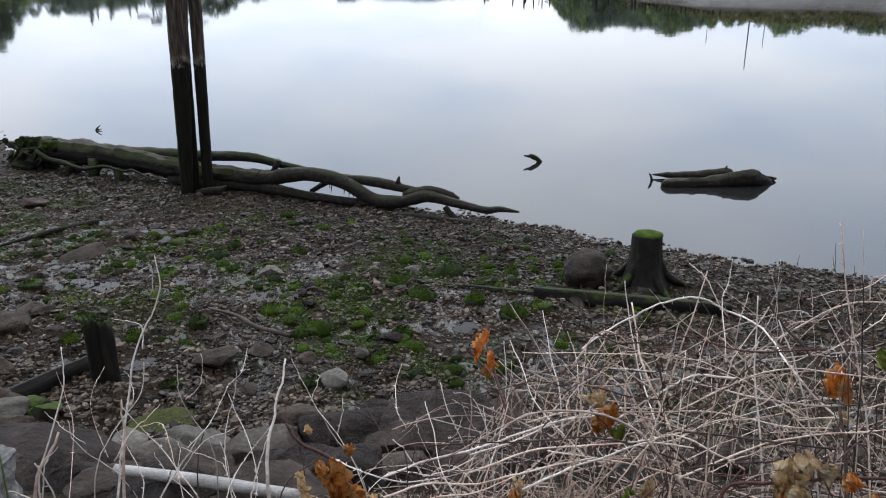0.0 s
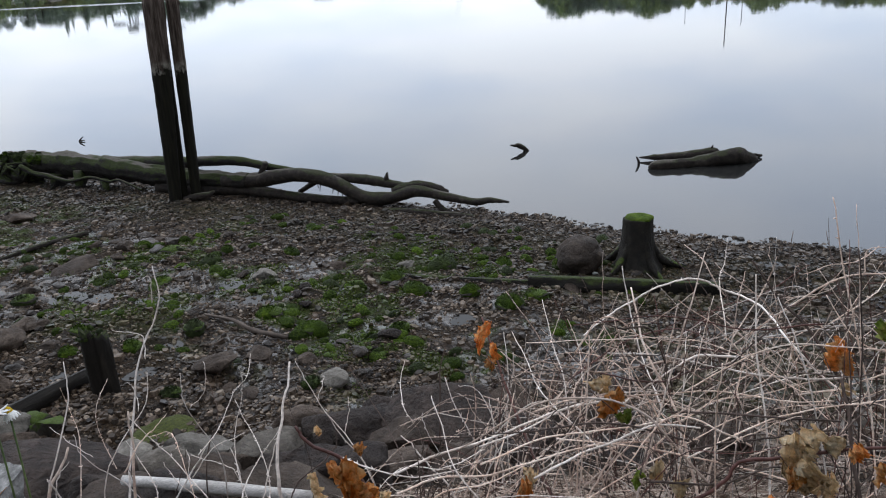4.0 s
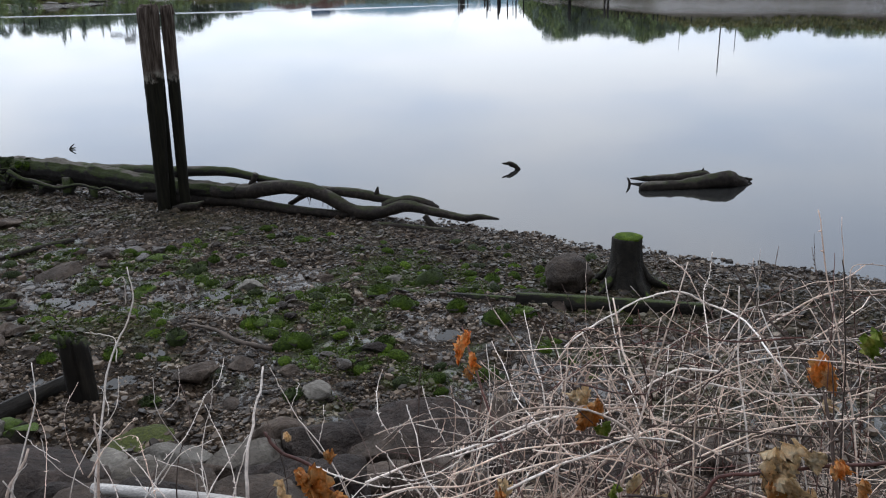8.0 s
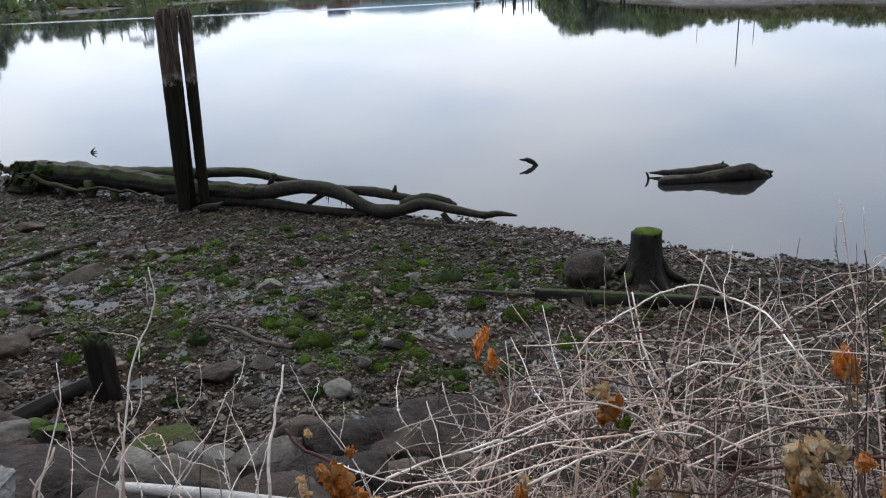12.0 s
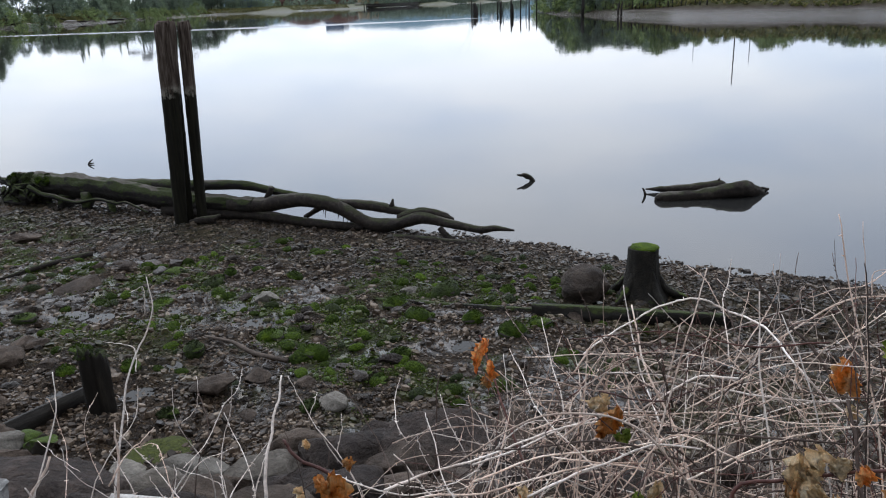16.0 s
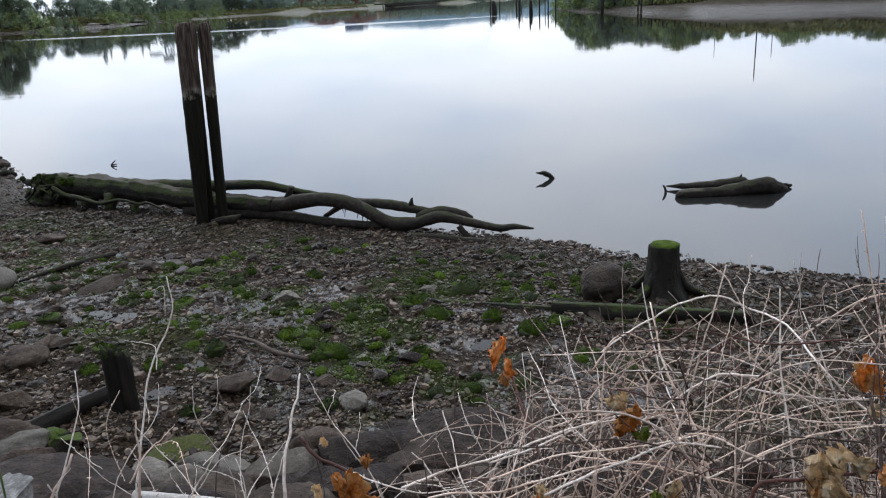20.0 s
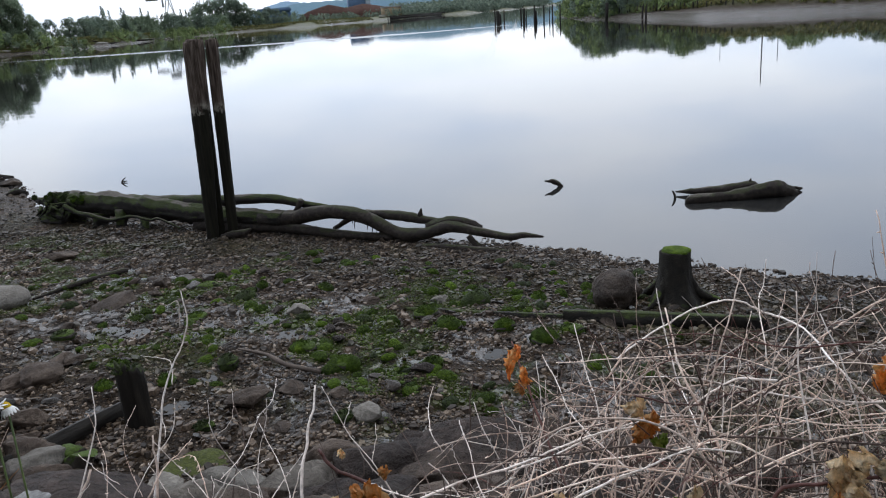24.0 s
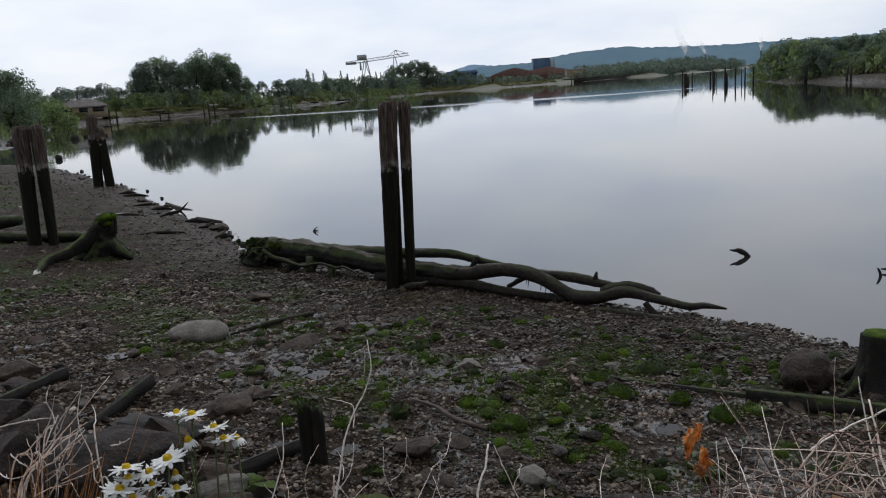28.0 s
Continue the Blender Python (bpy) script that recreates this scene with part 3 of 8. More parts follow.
# ---- ground and river ----
SHORE = np.array([(20, -8), (12, 2), (7.4, 7.2), (6.1, 8.4), (5.3, 9.2), (4.1, 10.4), (3.45, 11.1), (1.8, 12.5), (-2.2, 16), (-4.65, 18.7), (-6.1, 22), (-7.8, 24.7), (-10.8, 29.9),
                  (-13.6, 35.4), (-23.1, 49.7), (-28, 56.1), (-40, 64)])
FAR_SHORE = np.array([(-52, 72), (-50, 82), (-44, 85), (-49, 95), (-66, 130), (-80, 174), (-83, 200), (-79, 219), (-66, 231), (-51, 238), (-35, 272), (-20, 345), (10, 420), (50, 455), (90, 488), (149, 584), (190, 610), (260, 712), (420, 1000), (520, 1000), (380, 720), (240, 480), (150, 320), (100, 225),
                      (78, 182), (66, 145), (62, 124), (62, 113), (63, 100), (73, 76), (90, 40), (90, -60), (40, -60)])
RIVER = np.vstack([SHORE, FAR_SHORE])
TOE = np.array([(-60, 42), (-30, 28), (-12, 14), (-6, 9), (-4, 7.2), (-2.5, 5.8), (0, 4.8), (3, 4.3), (8, 2.5), (20, -10), (60, -30)], float)


def line_distance(p, line, closed):
    best, side, inside = np.full(len(p), 1e9), np.ones(len(p)), np.zeros(len(p), bool)
    pairs = list(zip(line[:-1], line[1:])) + ([(line[-1], line[0])] if closed else [])
    for a, b in pairs:
        d = b - a
        k = np.clip(((p - a) @ d) / (d @ d), 0, 1)
        far = np.hypot(*(p - a - k[:, None] * d).T)
        hit = far < best
        side[hit] = np.sign(d[0] * (p - a)[:, 1] - d[1] * (p - a)[:, 0])[hit]
        best = np.minimum(best, far)
        cross = (a[1] > p[:, 1]) != (b[1] > p[:, 1])
        inside ^= cross & (p[:, 0] < (b[0] - a[0]) * (p[:, 1] - a[1]) / (b[1] - a[1] + 1e-12) + a[0])
    return np.where(inside, -best, best) if closed else -side * best


POOLS = [(-1.79, 8.73, 0.15), (-1.5, 8.6, 0.12), (-1.34, 8.17, 0.1), (-0.95, 8.23, 0.14), (-0.73, 8.55, 0.1), (-0.08, 8.54, 0.11), (0.2, 7.93, 0.13), (1.06, 7.97, 0.1), (2.09, 6.66, 0.1), (-0.74, 6.91, 0.12), (-0.92, 6.39, 0.1),
         (-1.61, 6.52, 0.1), (-5.66, 10.19, 0.2), (-5.4, 9.7, 0.13), (3.45, 6.51, 0.1), (0.81, 6.43, 0.08), (0.47, 8.0, 0.1), (-4.18, 9.63, 0.12), (6.11, 7.08, 0.14)]


def pool_level(x, y):
    return 0.075 * float(line_distance(np.array([[x, y]], float), RIVER, True)[0]) - 0.005


POOL_LEVEL = {(x, y): pool_level(x, y) for x, y, _ in POOLS}


def terrain(x, y):
    """Height, distance from the water, and how far up the camera's bank, for arrays."""
    p = np.stack([x, y], -1).astype(float)
    s = line_distance(p, RIVER, True)
    e = line_distance(p, TOE, False)
    near = (np.hypot(x + 5, y - 10) < 75) & ~((y > 66) | ((x < -42) & (y > 60)))
    edge = 0.35 * (value_noise(x * 1.3, y * 1.3, 4) - 0.5) + 0.2 * (value_noise(x * 4.5, y * 4.5, 5) - 0.5)
    s2 = s + np.where(near, edge, 3 * (value_noise(x * 0.12, y * 0.12, 9) - 0.5))
    k = np.clip(e / 3.6, 0, 1)
    beach = np.minimum(0.075 * s2, 0.6) + 1.45 * k * k * (3 - 2 * k)
    far = np.where(s2 < 6, 0.15 * s2, 0.9 + np.minimum((s2 - 6) * 0.45, 1.6)) + 0.8 * (value_noise(x * 0.05, y * 0.05, 2) - 0.5) * np.clip(s2 / 15, 0, 1)
    steep = (x > 40) & (y < 260)
    far = np.where(steep, np.where(s2 < 6, 0.24 * s2, 1.44 + np.minimum((s2 - 6) * 0.5, 1.0)), far)
    h = np.where(s2 < 0, np.maximum(0.14 * s2, -2.5), np.where(near, beach, far))
    lumps = 0.07 * (value_noise(x * 1.9, y * 1.9, 11) - 0.5) + 0.07 * (value_noise(x * 5, y * 5, 12) - 0.5) + 0.04 * (value_noise(x * 12, y * 12, 13) - 0.5)
    h = h + np.where(near, lumps * np.clip(s2 / 1.5, 0.15, 1), 0)
    for qx, qy, qr in POOLS:
        if np.hypot(x - qx, y - qy).min() > 3 * qr:
            continue
        d = np.hypot((x - qx) / 1.25, y - qy) + 1.1 * qr * (value_noise(x * 7, y * 7, 81) - 0.5) + 0.9 * qr * (value_noise(x * 16, y * 16, 82) - 0.5)
        w = np.clip((qr * 1.3 - d) / (qr * 0.5), 0, 1)
        h = h * (1 - w) + (POOL_LEVEL[qx, qy] - 0.02) * w
    return h, s2, e, near


def gz(x, y):
    return float(terrain(np.array([float(x)]), np.array([float(y)]))[0][0])


def algae_at(x, y, s, e):
    spots = value_noise(x * 0.9, y * 0.9, 21) * 0.5 + value_noise(x * 2.8, y * 2.8, 22) * 0.35 + value_noise(x * 8, y * 8, 23) * 0.25
    belt = np.clip((s - 1.3) / 1.2, 0, 1) * np.clip((6.4 - s) / 1.6, 0, 1) * np.clip((0.5 - e) / 0.6, 0, 1)
    belt = belt * np.where(x > 3.0, 0.3, 1.0)
    belt = np.where(x < -6, np.where(s > 4.5, 1.3, 0.7) * np.clip((s - 1.2) / 2, 0, 1), belt)
    film = 0.2 * np.clip((value_noise(x * 1.7, y * 1.7, 24) * 0.6 + value_noise(x * 6, y * 6, 25) * 0.4 - 0.42) / 0.1, 0, 1) * np.clip((s - 0.4) / 0.6, 0, 1) * np.clip((2.6 - s) / 0.8, 0, 1)
    return np.maximum(np.clip((spots - 0.572) / 0.06, 0, 1) * belt, film)


def wet_at(x, y, s, e):
    """Where the mud lies bare and shines with water."""
    spots = value_noise(x * 0.9, y * 1.5, 71) * 0.5 + value_noise(x * 2.6, y * 4.2, 72) * 0.5
    return np.clip((spots - 0.5) / 0.07, 0, 1) * np.clip((6.8 - s) / 0.8, 0, 1) * np.clip((s - 2.2) / 0.8, 0, 1) * np.clip((0.4 - e) / 0.5, 0, 1) * np.clip((x + 4.0) / 1.2, 0, 1)


def graded(lo, a, b, hi, step, low_grow=0.022, high_grow=0.022):
    """Fine steps from a to b, growing with the distance beyond."""
    def run(end, grow):
        out, at = [], 0.0
        while at < end:
            at += step + at * (grow if at < 330 else 0.16)
            out.append(at)
        return np.array(out)

    return np.concatenate([a - run(a - lo, low_grow)[::-1], np.arange(a, b, step), b + np.r_[0, run(hi - b, high_grow)]])


gx, gy = graded(-4000, -6.5, 7.5, 4000, 0.08), graded(-600, 2.0, 15.0, 4600, 0.08, 0.2, 0.022)
X, Y = np.meshgrid(gx, gy)
X, Y = X.ravel(), Y.ravel()
Z, S, E, NEAR = terrain(X, Y)
nx, ny = len(gx), len(gy)
idx = np.arange(nx * ny).reshape(ny, nx)
quads = np.stack([idx[:-1, :-1], idx[:-1, 1:], idx[1:, 1:], idx[1:, :-1]], -1).reshape(-1, 4)
ALG = np.where(NEAR, algae_at(X, Y, S, E), 0)
GRS = np.where(NEAR, np.clip((E - 4.2) / 1.0, 0, 1) * 0.8, np.clip((S - np.where(Y > 380, 0.5, 5.5)) / 2, 0, 1))
WET = np.where(NEAR & (X > -4.0), wet_at(X, Y, S, E), np.where(NEAR, 0.25 * np.clip((2.5 - S) / 1.5, 0, 1), np.clip((5 - S) / 2, 0, 1)))
ground = new("ground", mesh_data("ground", np.stack([X, Y, Z], -1), quads, MUD, True, {"algae": ALG, "grass": GRS, "wet": WET}))
tagged(ground, "dark wet mud flat strewn with shingle and green algae, sloping into the river", "ground", kind="structure")

water = new("water", mesh_data("water", [(-1200, -300, 0), (1200, -300, 0), (1200, 1300, 0), (-1200, 1300, 0)], [[0, 1, 2, 3]], WATER, False))
tagged(water, "still grey river water reflecting an overcast sky and the far banks", "water", kind="structure")

# pools left by the tide in hollows of the mud
POOL = water_mat("pool_water", 0.12, 0.3, 1.28)
for qx, qy, qr in POOLS:
    qr *= 0.8
    ring = [(1.5 * qr * 1.25 * math.cos(a * math.pi / 12), 1.5 * qr * math.sin(a * math.pi / 12), 0) for a in range(24)]
    pool = new("water_pool", mesh_data("water_pool", ring, [list(range(24))], POOL, False))
    pool.matrix_world = pose(qx, qy, pool_level(qx, qy) - 0.012)
    tagged(pool, "shallow tide pool among the shingle", "pool", kind="structure")

# a slow current seam that catches the brighter sky
SEAM = water_mat("ruffled_water", 0.16, 0.5)
for pts, wide in (([(-75, 172), (-34, 156), (-5, 146), (14, 141), (34, 140), (52, 144)], 5.0), ([(86, 474), (118, 516), (158, 570), (200, 592), (268, 690), (340, 820)], 9.0)):
    c = spline([(x, y, 0) for x, y in pts], 8)
    w = wide * np.sin(np.linspace(0.12, 2.9, len(c))) * (0.7 + 0.6 * value_noise(np.arange(len(c)) * 0.6, np.zeros(len(c)), 3))
    v = np.concatenate([c + np.stack([0 * w, w, 0 * w + 0.004], -1), c - np.stack([0 * w, w, 0 * w - 0.004], -1)])
    seam = new("water_seam", mesh_data("water_seam", v, [[i, i + 1, len(c) + i + 1, len(c) + i] for i in range(len(c) - 1)], SEAM))
    tagged(seam, "pale ruffled streak of current on the still river", "water", kind="structure")


# ---- the fallen tree ----
LOG = Matrix(((0.788, 0.615, 0, -4.1), (-0.615, 0.788, 0, 16.8), (0, 0, 1, -0.03), (0, 0, 0, 1)))


def log_path(*uz, off=0.0, per=9):
    return spline([(u, off, z) for u, z in uz], per)


fallen = thing("fallen_tree", LOG, "fallen mossy tree with torn roots and bare limbs at the waterline", "fallen tree")
part("trunk", tube(log_path((0.25, 0.46), (0.9, 0.47), (1.8, 0.475), (2.9, 0.43), (4.0, 0.35), (4.8, 0.33), (5.8, 0.33), per=16), [0.18, 0.215, 0.22, 0.21, 0.19, 0.165, 0.14], 38, 0.05, 3, bark=0.2), LOGWOOD, fallen, "thick moss-covered trunk")
part("limb", tube(log_path((5.3, 0.33), (5.8, 0.33), (6.35, 0.44), (6.84, 0.50), (7.42, 0.42), (7.97, 0.19), (8.41, 0.19), (8.9, 0.34), (9.31, 0.29), (9.85, 0.22), (10.12, 0.26), (10.42, 0.25)), [0.135, 0.13, 0.125, 0.12, 0.112, 0.105, 0.1, 0.09, 0.075, 0.055, 0.05, 0.014], 22, 0.03, 4, bark=0.14), LIMBWOOD, fallen, "long wavy bare limb")
part("limb", tube(log_path((2.6, 0.50), (4.0, 0.55), (4.87, 0.62), (5.54, 0.65), (6.16, 0.57), (6.54, 0.53), (6.9, 0.47), off=0.14), [0.135, 0.125, 0.092, 0.08, 0.066, 0.06, 0.052], 22, 0.03, 5, bark=0.14), LOGWOOD, fallen)
part("limb", tube(log_path((3.9, 0.16), (5.02, 0.18), (5.9, 0.19), (6.8, 0.13), (7.9, 0.12), off=-0.04), [0.145, 0.115, 0.09, 0.075, 0.055], 18, 0.03, 6, bark=0.14), LIMBWOOD, fallen)
part("limb", tube(log_path((7.3, 0.43), (7.68, 0.43), (8.1, 0.41), (8.35, 0.37), (8.75, 0.33), off=0.2), [0.075, 0.075, 0.085, 0.08, 0.05], 18, 0.04, 7, bark=0.16), LIMBWOOD, fallen)
part("stub", tube([(8.3, 0.2, 0.40), (8.31, 0.2, 0.48), (8.33, 0.2, 0.56)], [0.055, 0.035, 0.012], 12, 0.15, 8, bark=0.22), LIMBWOOD, fallen)
part("stub", tube([(6.02, 0.02, 0.42), (6.08, 0.02, 0.54), (6.16, 0.02, 0.68)], [0.07, 0.055, 0.05], 12, 0.12, 9, bark=0.22), LIMBWOOD, fallen)
part("limb", tube(log_path((6.62, 0.12), (6.85, 0.26), (7.06, 0.36), off=0.25), [0.04, 0.05, 0.04], 12, 0.1, 10, bark=0.22), LIMBWOOD, fallen)
part("limb", tube(log_path((8.2, 0.02), (8.7, 0.06), (9.66, 0.05), (10.45, 0.0), off=-0.22), [0.04, 0.055, 0.05, 0.03], 12, 0.1, 11, bark=0.22), LIMBWOOD, fallen)
part("stub", tube(log_path((9.25, 0.24), (9.36, 0.12), (9.5, 0.03), off=-0.12), [0.04, 0.05, 0.045], 12, 0.1, 12, bark=0.22), LIMBWOOD, fallen)
# the crook that stands up where two limbs cross
part("limb", tube(log_path((8.45, 0.28), (8.7, 0.37), (9.0, 0.42), (9.25, 0.36), (9.4, 0.31), off=0.1), [0.05, 0.075, 0.08, 0.07, 0.03], 14, 0.1, 13, bark=0.35), LIMBWOOD, fallen)
part("root", tube(log_path((0.95, 0.48), (1.25, 0.36), (1.6, 0.32), (2.1, 0.25), (2.6, 0.34), (3.05, 0.29), (3.3, 0.32), (3.75, 0.16), off=-0.34), [0.05, 0.045, 0.05, 0.03, 0.028, 0.024, 0.024, 0.015], 12, 0.1, 14, bark=0.22), LOGWOOD, fallen)
part("root", tube([(1.6, -0.1, 0.3), (1.58, -0.14, 0.1), (1.56, -0.16, -0.06)], [0.16, 0.14, 0.16], 16, 0.08, 15, bark=0.18), LOGWOOD, fallen)
part("root", tube([(2.2, -0.12, 0.36), (2.24, -0.24, 0.16), (2.28, -0.28, -0.04)], [0.14, 0.11, 0.12], 12, 0.12, 16, bark=0.22), LOGWOOD, fallen)
part("root", tube([(2.75, -0.15, 0.25), (2.85, -0.26, 0.1), (2.9, -0.3, -0.04)], [0.08, 0.06, 0.05], 12, 0.12, 17, bark=0.22), LOGWOOD, fallen)
ball = stone(91, (1.25, 0.62, 0.54), 4, 0, 0.5, 0.5)
torn = ball[0] * np.array([1 + 0.16 * noise.noise(Vector(p * 7)) + 0.12 * noise.noise(Vector(p * 17)) for p in ball[0]])[:, None]
part("root_ball", (torn + (0.5, 0.0, 0.16), ball[1]), LOGWOOD, fallen, "torn mossy root mass")
part("root", tube(spline([(0.4, 0.0, 0.47), (0.12, -0.05, 0.47), (-0.12, -0.04, 0.49), (-0.2, -0.04, 0.5)], 5), [0.12, 0.08, 0.06, 0.045], 12, 0.14, 39, bark=0.2), LOGWOOD, fallen, "blunt dark root end")
rr = random.Random(5)
for k in range(26):
    u0, a = rr.uniform(0.15, 1.1), rr.uniform(-2.6, 0.9)
    c, q = math.cos(a), math.sin(a)
    fall = rr.uniform(0.05, 0.2)
    p = [(u0 + rr.uniform(-0.1, 0.1), -0.2 * abs(c), 0.43 + 0.18 * q), (u0 + rr.uniform(-0.2, 0.12), -0.31 * abs(c), 0.42 + 0.24 * q - fall * 0.3), (u0 + rr.uniform(-0.3, 0.2), -0.33 * abs(c), max(0.16, 0.4 + 0.25 * q - fall))]
    part("root", tube(spline(p, 5), [rr.uniform(0.03, 0.05), rr.uniform(0.022, 0.035), 0.008], 8, 0.2, 40 + k), LOGWOOD, fallen)
for k in range(24):
    u, a = rr.uniform(-0.05, 1.3), rr.uniform(0.3, 2.4)
    tuft = part("moss", moss_tuft(60 + k, rr.uniform(0.05, 0.1), 0.04, 120), ALGAE_DARK if k % 4 else MOSS, fallen, "ragged green moss")
    tuft.matrix_local = pose(u, -0.2 * math.sin(a), 0.45 + (0.2 if u > 0.9 else 0.22) * math.cos(a * 0.7), 55 * math.sin(a), 0, 0)
for k in range(14):
    u = rr.uniform(6.9, 8.6)
    zz = 0.5 - 0.2 * (u - 6.9)
    part("hanging_root", tube([(u, -0.06, max(zz, 0.2)), (u + rr.uniform(-0.04, 0.04), -0.09, max(zz, 0.2) - rr.uniform(0.10, 0.2))], [0.012, 0.004], 4, 0, k), LIMBWOOD, fallen)


# ---- pilings ----
def piling(x, y, top, radius, lean, seed, label, low=-0.3, group="old mooring piles", taper=0.14):
    z0 = min(gz(x, y), 0.1)
    p = thing("piling", pose(x, y, z0), label, "piling", group)
    n = 30
    t = np.linspace(0, 1, n)
    h = top - z0
    path = np.stack([lean[0] * t, lean[1] * t, low + (h - low) * t], -1)
    rng = np.random.default_rng(seed)
    sides = 26
    rad = radius * (1 - taper / 2 + taper * t)
    rad[-3:] *= (1.0, 0.985, 0.93)
    v, f = tube(path, rad, sides, 0.0, seed)
    v = v.reshape(n, sides, 3)
    around = np.arange(sides) * 2 * math.pi / sides
    groove = 1 - 0.10 * rng.random(sides) - np.where(rng.random(sides) < 0.14, 0.2, 0) + 0.1 * np.cos(3 * around + seed)
    for a in range(n):
        wear = 0.35 + 0.65 * (a / n)
        v[a] = path[a] + (v[a] - path[a]) * (1 + (groove[:, None] - 1) * wear + 0.025 * rng.uniform(-1, 1, (sides, 1)))
    v[-1, :, 2] += rng.uniform(-0.05, 0.03, sides)
    v[-2, :, 2] += rng.uniform(-0.03, 0.02, sides)
    part("post", (v.reshape(-1, 3), f), PILE, p)
    end = np.array([path[-1] + (0, 0, -0.03), path[-1] + (0, 0, 0.012), path[-1] + (0, 0, 0.02)])
    part("end_grain", tube(end, rad[-1] * np.array([0.8, 0.72, 0.3]), 12, 0.12, seed), PILE, p, "rotted end grain")
    for k in range(4):
        a = rng.uniform(0, 6.28)
        o = path[-1] + rad[-1] * 0.82 * np.array([math.cos(a), math.sin(a), 0])
        part("splinter", tube([o + (0, 0, -0.12), o + (0, 0, rng.uniform(0.01, 0.06))], [0.035, 0.008], 5, 0.2, k), PILE, p)
    return p


piling(-0.788, 13.4, 3.375, 0.134, (0.2, 0.0), 1, "tall weathered timber piling, dark algae below a pale tide mark", taper=0.56)
piling(-0.65, 13.55, 3.3, 0.07, (0.13, 0.0), 11, "dark timber piling wedged behind its taller neighbour", taper=-0.1)
piling(-0.435, 13.45, 3.36, 0.094, (0.132, 0.0), 2, "slimmer weathered timber piling leaning beside its neighbour", taper=0.22)
piling(-9.9, 19.1, 3.31, 0.175, (0.15, 0.0), 3, "grey weathered piling with dark wet foot on the beach", taper=0.2)
piling(-9.47, 19.2, 3.3, 0.14, (0.03, 0.05), 4, "leaning grey piling with dark wet foot on the beach", taper=0.5)
piling(-15.3, 36.2, 3.34, 0.23, (0.17, 0), 5, "split dark piling standing at the waterline")
piling(-14.75, 36.3, 2.72, 0.22, (-0.17, 0), 6, "leaning dark piling standing at the waterline")
base = thing("driftwood_root", pose(-0.42, 13.2, gz(-0.42, 13.2)), "dark broken root lying at the foot of the pilings", "driftwood")
part("wood", tube(spline([(-0.2, 0.05, 0.03), (0.0, -0.05, 0.07), (0.16, 0.0, 0.06), (0.3, 0.06, 0.1)], 4), [0.04, 0.07, 0.075, 0.02], 9, 0.15, 2), LIMBWOOD, base)


# ---- stumps, boulder, beams and driftwood ----
def stump(x, y, height, r_top, spread, roots, seed, label, turn=0.0, tilt=(0.0, 0.0)):
    st = thing("tree_stump", pose(x, y, gz(x, y), 0, 0, turn), label, "tree stump")
    rng = random.Random(seed)
    zs = np.array([-0.08, 0.0, 0.1, 0.22, 0.36, 0.55, 0.8, 0.97, 1.0])
    path = np.stack([tilt[0] * zs, tilt[1] * zs, zs * height], -1)
    rad = r_top * np.array([1.9, 1.75, 1.5, 1.32, 1.18, 1.08, 1.01, 1.0, 0.96])
    smooth = np.interp(np.linspace(0, 1, 22), np.linspace(0, 1, 9), np.arange(9.0))
    at = [np.interp(smooth, np.arange(9.0), col) for col in (*path.T, rad)]
    v, f = tube(np.stack(at[:3], -1), at[3], 48, 0.0, seed)
    mid = np.repeat(np.stack([at[0], at[1]], -1), 48, axis=0)
    ring = np.tile(np.arange(48) * 2 * math.pi / 48, 22)
    rib = np.array([1 + 0.13 * noise.noise(Vector((2.2 * math.cos(a), 2.2 * math.sin(a), z * 0.9 + seed))) + 0.06 * noise.noise(Vector((7 * math.cos(a), 7 * math.sin(a), z * 2))) for a, z in zip(ring, v[:, 2])])
    v[:, :2] = mid + (v[:, :2] - mid) * rib[:, None]
    part("bole", (v, f), STUMPWOOD, st)
    top = part("top", tube(np.array([path[-1] - (0, 0, 0.01), path[-1] + (0, 0, 0.012), path[-1] + (0, 0, 0.02)]), [r_top * 0.96, r_top * 0.9, r_top * 0.6], 18, 0.06, seed + 1), MOSS_BRIGHT, st, "bright green moss cap")
    for k in range(roots):
        a = k * 2 * math.pi / roots + rng.uniform(-0.3, 0.3)
        reach = spread * rng.uniform(0.75, 1.25)
        c, s = math.cos(a), math.sin(a)
        p = [(c * r_top * 0.8, s * r_top * 0.8, height * 0.62), (c * r_top * 1.1, s * r_top * 1.1, height * 0.34), (c * r_top * 1.75, s * r_top * 1.75, height * 0.12), (c * reach, s * reach, -0.05)]
        part("root", tube(spline(p, 5), [r_top * 0.16, r_top * 0.3, r_top * 0.3, r_top * 0.12], 11, 0.12, seed + 5 + k, bark=0.2), STUMPWOOD, st)
    return st


